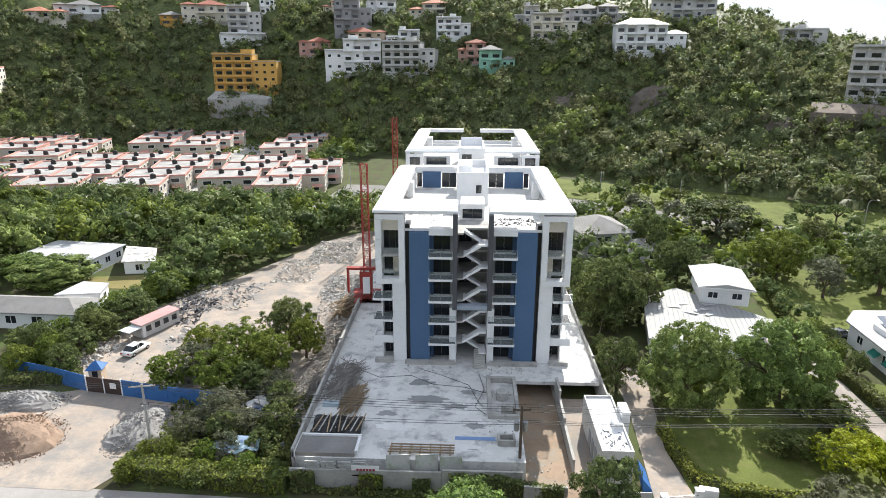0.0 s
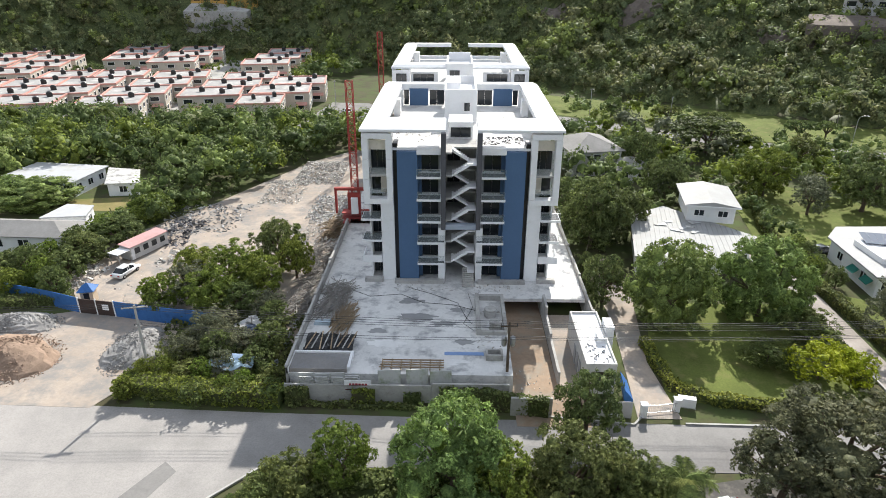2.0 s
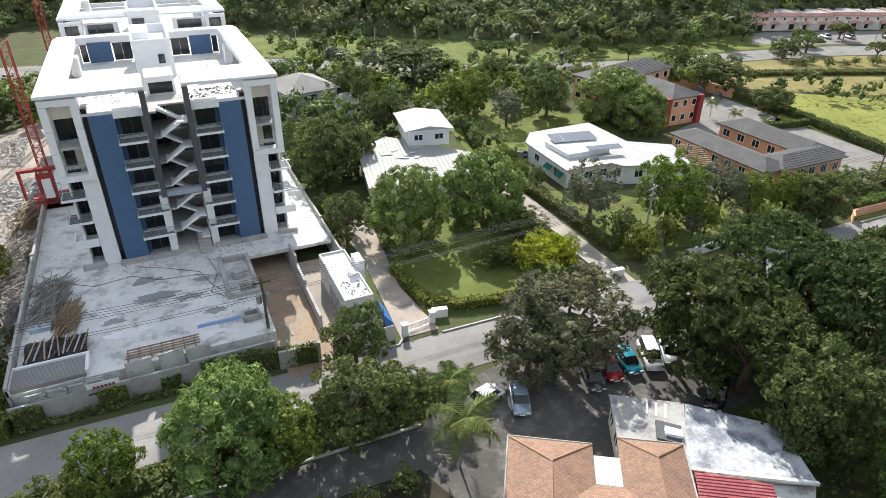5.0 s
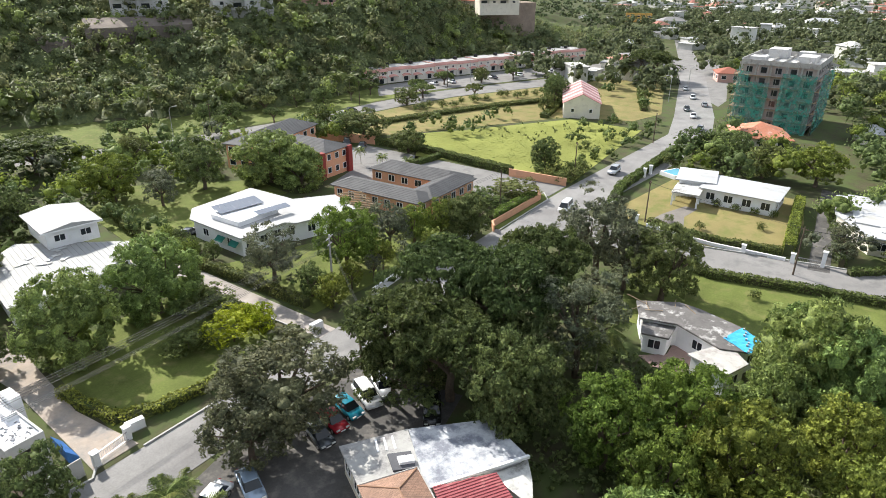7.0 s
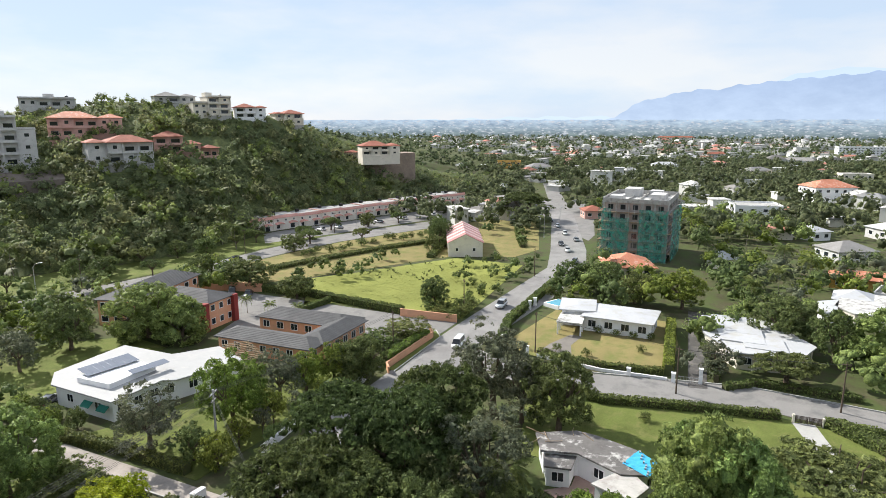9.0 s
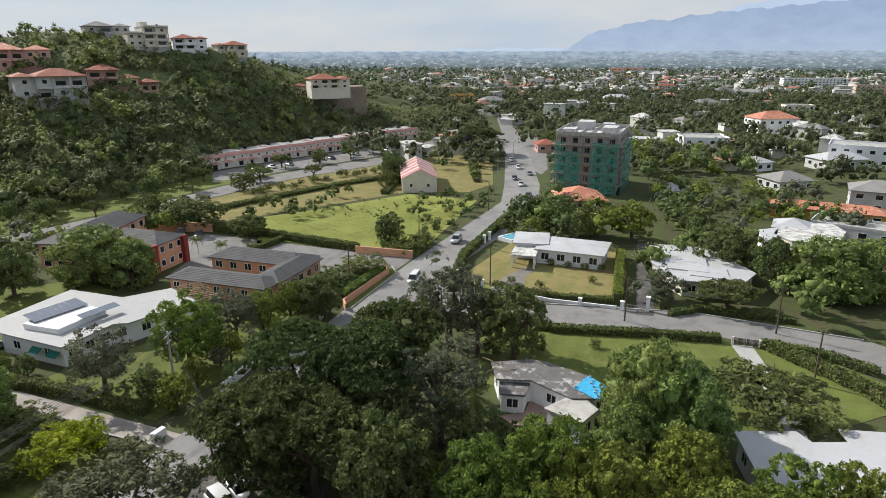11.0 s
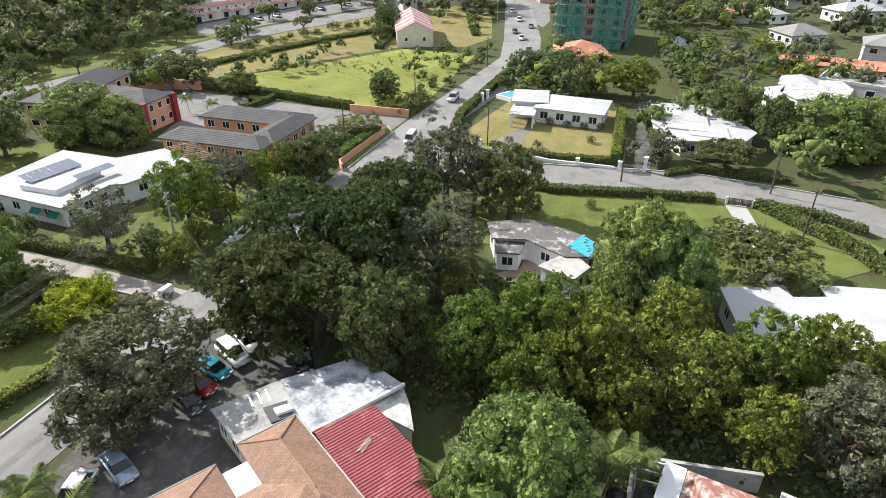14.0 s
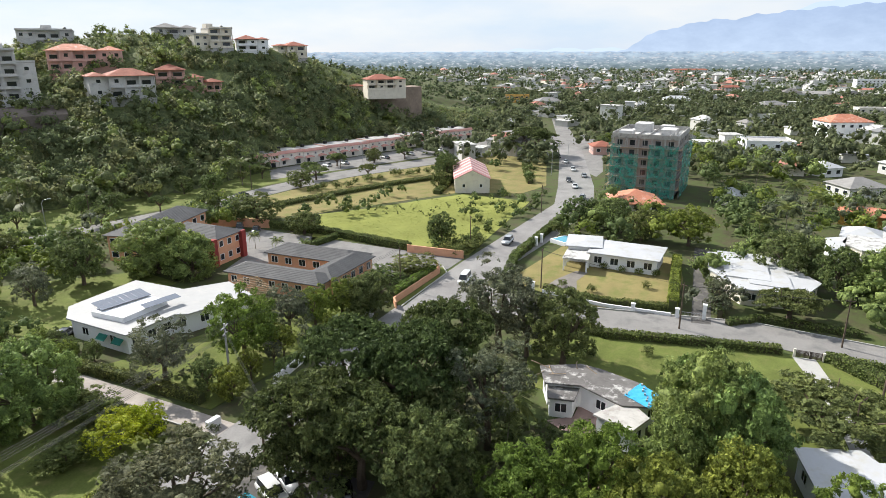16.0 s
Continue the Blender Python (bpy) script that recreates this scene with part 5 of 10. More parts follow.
poly_house("house", "bungalow with stained grey flat roofs", [(150.9, -35.3), (163.2, -39.2), (169.0, -37.8), (169, -28), (156, -24.2), (151.2, -27)], 3.2, CREAM, AROOF, 0.4, (3, 2, 2, 2, 2, 2))
poly_house("house", "small white flat-roofed house", [(149, -21.3), (151.3, -23.4), (161.4, -25.2), (158.1, -21)], 3.2, WHITE, WROOF, 0.3, (1, 2, 1, 2))
sheet("lawn_5", "dry yellow front lawn of the bungalow", "lawn", [(109.5, 6), (126.5, 6), (140, 8), (142, 33), (112, 37.5), (108.5, 30)], 0.06, DRYLAWN)
sheet("driveway_3", "curving grey garden drive", "driveway", [(109.5, 30), (116, 29), (123, 26.5), (123, 24), (117, 25), (111, 23.5), (109.8, 25)], 0.075, mat("drive_asphalt", (0.22, 0.2, 0.18), 0.9))
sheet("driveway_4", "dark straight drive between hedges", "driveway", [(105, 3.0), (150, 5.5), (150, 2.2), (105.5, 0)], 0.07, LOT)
sheet("lawn_6", "green front lawn beside the side street", "lawn", [(74, 22), (94, 27), (94.5, 16), (99.5, -6), (96, -26), (88, -34), (74, -18), (72, 4)], 0.06, LAWN)
sheet("lawn_7", "green lawn beyond the side street drive", "lawn", [(96, -34), (88, -42), (60, -60), (52, -50), (76, -36), (86, -30)], 0.06, LAWN)
sheet("driveway_5", "pale concrete garden path", "driveway", [(98, -11.5), (98.5, -14.5), (84, -17.5), (70, -18.5), (70, -16.5), (84, -15)], 0.075, KERB)
# blocks of the old house
OLD1 = [(63.5, 6.5), (67.1, 5.0), (70.2, 7.9), (65.3, 11.1)]
poly_house("house", "small white block with weathered flat roof", grow(OLD1, -0.3), 2.95, WHITE, mat("chalky_roof", (0.50, 0.48, 0.455), 0.85, 0.12, 0.3, 2, 0.15, stain=(0.33, 0.30, 0.28), amount=0.35), 0.3, (1, 1, 0, 1))
OLD2 = [(73.9, 19.9), (69.8, 18.1), (70.9, 13.8), (68.2, 8.3), (69.2, 5.4), (72.1, 4.3), (74.6, 7.4), (76.3, 12.5), (76.6, 15.1)]
poly_house("house", "old white house with dark stained roof and patio", grow(OLD2, -0.45), 3.15, WHITE, SHROOF, 0.45, (1,) * 9)
poly_house("house", "old lean-to wing with dark stained roof", grow([(67.5, 17.0), (68.1, 13.9), (71.7, 14.0), (70.9, 18.1)], -0.25), 2.5, WHITE, SHROOF, 0.25, (1, 0, 0, 1))
for k, (x_, y_, a_, l_) in enumerate(((72.2, 17.6, 30, 2.6), (73.6, 18.4, 70, 3.2), (73.0, 16.2, 120, 2.2), (75.0, 15.2, 15, 2.0), (72.6, 19.0, 160, 2.8), (74.6, 12.6, 48, 2.4))):
    bm = bmesh.new()
    tube(bm, [(0, 0, 0.05), (l_ * 0.5, 0.1, 0.16), (l_, -0.05, 0.08)], 0.05, 5)
    tagged(part("roof_batten", bm, WOOD), "loose pale batten lying on the old roof", "batten").matrix_basis = pose(x_, y_, 3.37, 0, 0, a_)
tb = thing("roof_tarpaulin", "bright blue tarpaulin weighted with stones on a roof", "tarpaulin")
bm = bmesh.new()
rg = np.random.default_rng(8)
T_ = [Vector(p) for p in [(70.6, 8.5), (74.4, 7.1), (71.8, 4.1), (68.7, 5.3)]]
tg = [[bm.verts.new((*(T_[0].lerp(T_[1], j / 8).lerp(T_[3].lerp(T_[2], j / 8), i / 10)), 3.44 + rg.uniform(-0.03, 0.07))) for i in range(11)] for j in range(9)]
for j in range(8):
    for i in range(10):
        bm.faces.new((tg[j][i], tg[j][i + 1], tg[j + 1][i + 1], tg[j + 1][i]))
part("sheet", bm, TARP, tb)
for k in range(9):
    v_ = T_[0].lerp(T_[1], (k * 0.37 + 0.1) % 1).lerp(T_[3].lerp(T_[2], (k * 0.37 + 0.1) % 1), (k * 0.61 + 0.05) % 1)
    part("stone", boxes((v_.x - 0.14, v_.x + 0.14, v_.y - 0.1, v_.y + 0.1, 3.44, 3.66)), BLOCK, tb)
sheet("patio", "worn red-brown patio", "patio", [(66.3, 11.2), (71, 8.4), (71.3, 14), (68.8, 14), (66.6, 16.8), (64.5, 13)], 0.12, mat("patio_tile", (0.34, 0.24, 0.21), 0.85))
MET = [(58, -12), (60.3, -23.3), (58.6, -32), (71.6, -33.6), (72.2, -26.7), (70.9, -20.8), (68.6, -21.3), (67.0, -16.9), (68.7, -15.6), (66.8, -10)]
mt = poly_house("house", "long building with white corrugated metal roof", MET, 3.3, WHITE, WROOF, 0.5, (0, 0, 0, 2, 0, 0, 0, 0, 0, 2))
ribs(mt, grow(MET, 0.48), 3.505, 0.3, 94, WROOF, None, 0.05, 0.012)

# ---- compound below the camera: brown shingled house, flat roofs, red metal roof ----
cp = thing("house", "low house with brown shingled hip roofs", "house", pose(20.9, 32.2, 0, 0, 0, -32))
part("wall", boxes((0.4, 14.0, -18, -8.2, 0, 3.3)), CREAM, cp)
part("wall", boxes((0.5, 6.5, -8.2, -0.4, 0, 3.3)), CREAM, cp)
part("wall", boxes((9.3, 14.0, -8.2, 0.5, 0, 3.3)), CREAM, cp)
part("wall", boxes((6.5, 9.3, -8.2, -1.2, 0, 3.0)), WHITE, cp)
part("roof_slab", boxes((6.8, 9.2, -6.0, -1.0, 3.0, 3.2)), WHITE, cp, "small white flat roof")
SH2, n_, l_, b_ = principled("brown_shingle_courses")
tx = n_.new("ShaderNodeTexBrick")
tx.inputs["Color1"].default_value, tx.inputs["Color2"].default_value, tx.inputs["Mortar"].default_value = (0.335, 0.205, 0.145, 1), (0.25, 0.15, 0.105, 1), (0.15, 0.09, 0.065, 1)
tx.inputs["Scale"].default_value, tx.inputs["Mortar Size"].default_value, tx.inputs["Brick Width"].default_value, tx.inputs["Row Height"].default_value = 1.0, 0.012, 0.32, 0.2
tc = n_.new("ShaderNodeTexCoord")
l_.new(tc.outputs["Object"], tx.inputs["Vector"])
nz = noise_node(n_, l_, tc.outputs["Object"], 0.7, 5)
mm = n_.new("ShaderNodeMix")
mm.data_type, mm.blend_type = "RGBA", "MULTIPLY"
mm.inputs["Factor"].default_value = 0.7
rr = ramp(n_, [(0.3, (0.7, 0.7, 0.7)), (0.65, (1.1, 1.05, 1.0))])
l_.new(nz.outputs["Fac"], rr.inputs[0])
l_.new(tx.outputs["Color"], mm.inputs["A"])
l_.new(rr.outputs[0], mm.inputs["B"])
l_.new(mm.outputs["Result"], b_.inputs["Base Color"])
b_.inputs["Roughness"].default_value = 0.85
bmp = n_.new("ShaderNodeBump")
bmp.inputs["Strength"].default_value, bmp.inputs["Distance"].default_value = 0.5, 0.03
l_.new(tx.outputs["Fac"], bmp.inputs["Height"])
bmp.invert = True
l_.new(bmp.outputs[0], b_.inputs["Normal"])
for nm, x0, x1, y0, y1, rise in (("roof", 0.0, 14.35, -18.5, -4.0, 2.3), ("roof", 0.0, 6.9, -12.0, 0.0, 1.35), ("roof", 9.0, 14.35, -11.0, 1.0, 1.1)):
    o = part(nm, hip_bm(x1 - x0, y1 - y0, 3.4, rise, 0.0, 0.12), SH2, cp, "brown shingled hip roof")
    o.matrix_basis = pose((x0 + x1) / 2, (y0 + y1) / 2, 0 if rise > 2 else 0.01)
for pth in ([(0, 0, 3.42), (3.45, -3.4, 4.78)], [(6.9, 0, 3.42), (3.45, -3.4, 4.78)], [(9, 1, 3.42), (11.7, -1.7, 4.52)], [(14.35, 1, 3.42), (11.7, -1.7, 4.52)], [(0, 0, 3.44), (6.9, 0, 3.44)], [(9, 1, 3.44), (14.35, 1, 3.44)], [(14.36, 1, 3.44), (14.36, -18, 3.44)], [(3.45, -3.4, 4.8), (3.45, -8.5, 4.8)], [(11.7, -1.7, 4.54), (11.7, -7.6, 4.54)], [(0, 0, 3.44), (0, -18, 3.44)]):
    bm = bmesh.new()
    tube(bm, pth, 0.07, 6)
    part("ridge_cap", bm, KERB if abs(pth[0][2] - pth[1][2]) < 0.1 and pth[0][2] < 4 else SHINGLE, cp, "ridge and eaves capping")
GF = [(29.6, 28.4), (32.3, 23.9), (36.9, 29.3), (32.0, 32.6)]
gf = poly_house("outbuilding", "flat-roofed outbuilding with stained grey roof", GF, 2.9, CREAM, mat("stained_grey_roof", (0.40, 0.39, 0.37), 0.85, 0.12, 0.25, 2, 0.1, stain=(0.2, 0.19, 0.19), amount=0.35), 0.3, (0, 0, 0, 2), category="building")
# slab stands proud of the roof; its dark grey paints the recess's shade
part("hatch", slab([(32.2, 27.0), (33.6, 25.6), (35.0, 27.2), (33.5, 28.7)], 3.12, 3.3), DGREY, gf, "raised dark grey hatch, its colour standing for a shaded recess")
part("box", slab([(33.0, 26.9), (34.0, 26.0), (34.5, 26.6), (33.5, 27.6)], 3.3, 3.6), WHITE, gf, "white vent boxes")
for k in range(3):
    part("seam", slab([(33.3 + k * 0.6, 29.7 - k * 0.5), (33.45 + k * 0.6, 29.55 - k * 0.5), (34.6 + k * 0.6, 30.9 - k * 0.5), (34.45 + k * 0.6, 31.0 - k * 0.5)], 3.12, 3.16), WHITE, gf)
WF = [(32.7, 23.5), (40.3, 18.8), (42.4, 23.6), (37.3, 28.7)]
wf = poly_house("outbuilding", "long outbuilding with weathered white flat roof", WF, 3.0, WHITE, mat("weathered_white_roof", (0.52, 0.53, 0.55), 0.6, 0.1, 0.3, 2, 0.05, stain=(0.20, 0.21, 0.245), amount=0.62), 0.35, (0, 0, 2, 0), category="building")
part("gutter", slab([(32.6, 23.1), (40.5, 18.1), (40.6, 18.35), (32.7, 23.4)], 3.0, 3.3), WHITE, wf)
RD = [(28.4, 17.3), (26.3, 13.5), (29.5, 11.1), (34.0, 14.8), (36.9, 19.5), (32.4, 23.0)]
zred = lambda x, y: 2.75 + 0.75 * (((x - 26) * 0.53 + (y - 13.3) * 0.85) / 12)
rd = thing("outbuilding", "outbuilding with dark red corrugated metal roof", "building")
part("wall", slab(grow(RD, -0.4), 0, [zred(*p) - 0.05 for p in grow(RD, -0.4)]), CREAM, rd)
part("roof", slab(RD, [zred(*p) - 0.02 for p in RD], [zred(*p) + 0.04 for p in RD]), REDMET, rd, "dark red corrugated roof sheets")
ribs(rd, RD, 0, 0.3, -32, REDMET, lambda x, y: zred(x, y) + 0.03, 0.12, 0.06)
fr_ = thing("fallen_frond", "dry palm frond lying on the red roof", "frond")
for k in range(22):
    o = part("leaflet", boxes((-0.02, 0.5, -0.025, 0.025, 0, 0.02)), mat("dry_frond", (0.42, 0.36, 0.27), 0.9) if k == 0 else bpy.data.materials["dry_frond"], fr_)
    u = k // 2 * 0.18
    x_, y_ = 33.4 - u * 0.75, 18.3 - u * -0.1
    o.matrix_basis = pose(x_, y_, zred(x_, y_) + 0.14, 0, 0, (150 if k % 2 else 215))
WL = [(36.3, 15.8), (38.8, 17.2), (40.4, 18.4), (37.4, 19.9)]
poly_house("outbuilding", "lean-to with stained pale roof", WL, 2.3, WHITE, AROOF, 0.2, category="building")
# rusty-roofed house with tanks
ru = thing("house", "house with rusting red and white metal roof", "house", pose(32.6, -9.4, 0, 0, 0, -10.3))
part("wall", boxes((-5.6, 5.6, -3.6, 3.6, 0, 2.9)), WHITE, ru)
part("roof", hip_bm(10.9, 7.0, 2.95, 1.35, 0.4, 0.1), RUST, ru, "rusty red metal sheets with peeling white paint")
ru.children[-1].matrix_basis = pose(0, 0, 0)
tile_rows(ru, 10.9, 7.0, 2.97, 1.35, 0.4, RUST, 0.35)
ru.children[-1].matrix_basis = pose(0, 0, 0)
part("parapet", boxes((-6.4, 5.9, 3.95, 5.6, 2.6, 3.0)), WHITE, ru, "white flat gutter roof")
for k in range(9):
    for s in (-1, 1):
        o = part("loose_sheet", boxes((-0.5, 0.5, -0.16, 0.16, 0, 0.02)), mat("white_peel", (0.62, 0.58, 0.55), 0.8) if (k, s) == (0, -1) else bpy.data.materials["white_peel"], ru)
        o.matrix_basis = pose(-3.6 + k * 0.8, s * (0.9 + 0.6 * ((k * 5) % 4)), 4.40 - 0.346 * (0.9 + 0.6 * ((k * 5) % 4)), -s * 19, 0, 0)
wall_run("white rendered compound wall with pierced blocks", [(39.8, -13.6), (38.0, -21.0), (34, -30)], 2.2, WHITE)
wall_run("grey stained yard wall behind the tanks", [(30, -2.4), (40.0, -2.6), (41.5, -12.5)], 2.0, CONC)
drum(35.6, -1.7, 0, 0.95, 2.0, "black plastic water tank in the yard", PLASTIC, "water_tank")
drum(31.5, -1.2, 0, 0.95, 2.2, "black plastic water tank beside the palms", PLASTIC, "water_tank")
yf = thing("goal_frame", "white painted steel frame over the yard", "frame")
for k in range(3):
    part("rail", boxes((37.2 + k * 1.1, 37.3 + k * 1.1, -6.4, -2.8, 2.5, 2.6)), WHITE, yf)
part("rail", boxes((37.1, 39.6, -2.85, -2.72, 2.5, 2.62)), WHITE, yf)
for x in (37.2, 39.4):
    part("post", boxes((x, x + 0.1, -2.9, -2.8, 0, 2.5)), WHITE, yf)
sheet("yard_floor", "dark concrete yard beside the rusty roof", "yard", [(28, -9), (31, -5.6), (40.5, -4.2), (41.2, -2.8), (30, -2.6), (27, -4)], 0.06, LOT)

# ---- houses beyond the construction yard ----
poly_house("house", "white bungalow with wide white flat roof", [(-89.8, 118.4), (-74.4, 115.4), (-73, 125.2), (-88.2, 127.2)], 3.0, WHITE, WROOF, 0.5, (5, 3, 3, 2))
poly_house("carport", "small white carport with grey roof", [(-68, 116), (-62.4, 116.9), (-65.8, 124.6), (-72, 125.5)], 2.5, WHITE, AROOF, 0.4, (1, 1, 0, 0), category="carport")
house("house", "low white house with grey gable roof", -72.5, 93.0, 0, 22, 6.0, 2.9, -2, WHITE, "ghip", 1, 5)
poly_house("house", "flat white extension roof", [(-70, 97.9), (-63.1, 99), (-64.2, 103.6), (-69, 104.1)], 2.6, WHITE, WROOF, 0.2, (1, 1, 0, 0))
house("house", "grey two-storey house with hipped roof", 29.0, 137.5, 0, 11, 12, 5.4, 12, PALEGREY, "ghip", 2, 3, courses=True)
house("house", "grey single-storey wing with hipped roof", 36.5, 131.0, 0, 8, 7, 2.9, 12, PALEGREY, "ghip", 1, 2)
sheet("yard_left", "patchy yard by the white bungalow", "yard", [(-74, 108), (-62, 108), (-60, 116), (-74, 114)], 0.06, DRYLAWN)

# ---- townhouse rows ----
th = house("townhouse", "cream two-storey townhouse with coral trim and flat roof", -56, 181, 0, 12.5, 13, 5.6, 8, mat("townhouse_render", (0.56, 0.50, 0.43), 0.75, 0.08, stain=(0.45, 0.40, 0.35), amount=0.25), "flat", 2, 3, "townhouse rows", trim=CORAL)
for x in (-3, 3.4):
    part("awning", slab([(x, -7.6), (x + 2.4, -7.6), (x + 2.4, -6.55), (x, -6.55)], [2.2, 2.2, 2.9, 2.9], [2.3, 2.3, 3.0, 3.0]), CORAL, th, "coral tiled awning")
for k, (x, y) in enumerate(((-2, 1), (2.5, -2.5), (3.5, 4))):
    bm = bmesh.new()
    tube(bm, [(x, y, 5.7), (x, y, 6.9), (x, y, 7.2)], [0.6, 0.6, 0.3], 10)
    part("roof_tank", bm, PLASTIC, th, "black water tank")
EAST = [(-54, 197, 8), (-52, 212, 8), (-74, 192, 12), (-72, 206, 12), (-70, 220, 12), (-74, 252, 10), (-73, 267, 10), (-72, 283, 10), (-122, 178, 14), (-120, 193, 14), (-119, 208, 14), (-117, 223, 14), (-137, 190, 14), (-136, 205, 14), (-133, 221, 14), (-112, 256, 14), (-112, 272, 14)]
WEST = [(-112, 288, 14), (-132, 262, 14), (-136, 278, 14), (-139, 295, 14), (-158, 226, 14), (-157, 242, 14), (-160, 258, 14), (-182, 262, 14), (-184, 279, 14), (-178, 244, 14), (-98, 178, 14), (-97, 193, 14), (-96, 208, 14), (-95, 222, 14), (-200, 250, 16), (-206, 268, 16), (-150, 185, 14), (-152, 200, 14)]
for x, y, a_ in EAST + WEST:
    copy_thing(th, pose(x, y, 0, 0, 0, a_) @ Matrix.Diagonal((1.4, 1.08, 1, 1)))
house("house", "long cream apartment block on the hill foot", -225, 285, float(height(-225, 285)), 26, 12, 8.5, 20, CREAM, "flat", 3, 7, trim=CORAL)
sheet("estate_road", "pale concrete estate road and parking", "road", [(-60, 222), (-62, 300), (-104, 312), (-104, 165), (-86, 170), (-84, 240), (-64, 240)], 0.05, mat("pale_road", (0.4, 0.39, 0.37), 0.9, 0.12, stain=(0.3, 0.3, 0.29), amount=0.3))
sheet("estate_road_2", "pale asphalt road to the estate", "road", [(-45, 168), (-38, 165), (-22, 196), (-28, 204), (-40, 205)], 0.052, ASPH)

# ---- terrace along the hill road, gabled block, scaffolded tower ----
def arch_hood(x0, x1, y0, y1, z, rise):
    """A tiled hood over a door or carport: arched across, thrown out from the wall."""
    bm = bmesh.new()
    n = 6
    rows_ = []
    for i in range(n + 1):
        x, za = x0 + (x1 - x0) * i / n, z + rise * math.sin(math.pi * (0.12 + 0.76 * i / n))
        rows_.append([bm.verts.new(p) for p in ((x, y0, za - 0.5), (x, y1, za), (x, y1, za + 0.12), (x, y0, za - 0.38))])
    for p, q in zip(rows_, rows_[1:]):
        for j in range(4):
            bm.faces.new((p[j], p[(j + 1) % 4], q[(j + 1) % 4], q[j]))
    bm.faces.new(rows_[0][::-1])
    bm.faces.new(rows_[-1])
    bmesh.ops.recalc_face_normals(bm, faces=bm.faces)
    return bm


tu = thing("townhouse", "cream two-storey terrace house with coral roof edge", "house", pose(194, 168, 0, 0, 0, -18.5), "hill road terrace")
part("wall", boxes((-5.7, 5.7, -4.5, 4.5, -0.1, 5.4)), mat("pale_cream_render", (0.80, 0.74, 0.67), 0.75, 0.08), tu)
part("roof", boxes((-5.5, 5.5, -4.3, 4.3, 5.4, 5.62)), TOWNROOF, tu, "pale flat roof")
part("roof_edge", slab([(-5.75, -5.1), (5.75, -5.1), (5.75, -4.4), (-5.75, -4.4)], [4.72, 4.72, 5.3, 5.3], [4.84, 4.84, 5.85, 5.85]), CORAL, tu, "sloping coral tiled roof edge")
part("roof_edge", boxes((-5.9, -5.5, -4.4, 4.5, 5.2, 5.75)), CORAL, tu, "coral side edge of the roof")
part("parapet", boxes((5.5, 5.75, -4.4, 4.5, 5.41, 5.75), (-5.5, 5.5, 4.3, 4.55, 5.41, 5.75)), TOWNROOF, tu)
windows(tu, (-5.7, -4.5), (5.7, -4.5), 3.75, 3, 0.95, 0.9, WHITE, True)
windows(tu, (-5.7, -4.5), (-1.5, -4.5), 1.3, 1, 1.6, 1.7, WHITE, True)
windows(tu, (1.0, -4.5), (5.2, -4.5), 1.1, 1, 2.2, 2.0, WHITE, True)
for x in (-5.2, 1.1):
    part("hood", arch_hood(x, x + 4.0, -6.0, -4.52, 2.35, 0.75), CORAL, tu, "arched coral tiled hood")
part("tank", boxes((-2.2, -1.0, 1.6, 2.8, 5.62, 6.75)), BLACK, tu, "black roof water tank")
for k in range(1, 11):
    copy_thing(tu, pose(194 + 11.6 * k * 0.948, 168 - 11.6 * k * 0.317, 0.25 * (k % 2), 0, 0, -18.5))
FADEDRED, PALEPINK = mat("faded_red_roof", (0.50, 0.24, 0.23), 0.8, 0.12), mat("pale_pink_roof", (0.60, 0.42, 0.40), 0.8, 0.1)
gb = thing("house", "white gable-ended block with stepped pink roof bands", "house", pose(196.1, 79.9, 0, 0, 0, -65.2))
part("wall", boxes((-5.5, 5.5, -13, 13, 0, 4.6)), CREAM, gb)
for y0, y1 in ((-13, -12.75), (12.75, 13)):
    bm = bmesh.new()
    a_, b_ = [bm.verts.new((x, y0, z)) for x, z in ((-5.5, 4.6), (5.5, 4.6), (0, 7.3))], [bm.verts.new((x, y1, z)) for x, z in ((-5.5, 4.6), (5.5, 4.6), (0, 7.3))]
    bm.faces.new(a_)
    bm.faces.new(b_[::-1])
    for i in range(3):
        bm.faces.new((a_[i], a_[(i + 1) % 3], b_[(i + 1) % 3], b_[i]))
    part("gable", bm, CREAM, gb)
for k in range(10):
    bm = bmesh.new()
    up_ = 0.14 * (k % 2)
    pr_ = [(-5.9, 4.45 + up_), (0, 7.3 + up_), (5.9, 4.45 + up_), (5.9, 4.6 + up_), (0, 7.47 + up_), (-5.9, 4.6 + up_)]
    a_, b_ = [bm.verts.new((x, -13.1 + 2.62 * k, z)) for x, z in pr_], [bm.verts.new((x, -13.1 + 2.62 * (k + 1), z)) for x, z in pr_]
    bm.faces.new((a_[0], a_[1], a_[4], a_[5]))
    bm.faces.new((a_[1], a_[2], a_[3], a_[4]))
    bm.faces.new((b_[0], b_[5], b_[4], b_[1]))
    bm.faces.new((b_[1], b_[4], b_[3], b_[2]))
    for i in range(6):
        bm.faces.new((a_[i], b_[i], b_[(i + 1) % 6], a_[(i + 1) % 6]))
    part("roof", bm, PALEPINK if k % 2 else FADEDRED, gb)
windows(gb, (-5.5, -13), (5.5, -13), 2.4, 2, 1.0, 1.2, WHITE, True)
windows(gb, (5.5, -13), (5.5, 13), 2.6, 8, 1.2, 1.4, WHITE, True)

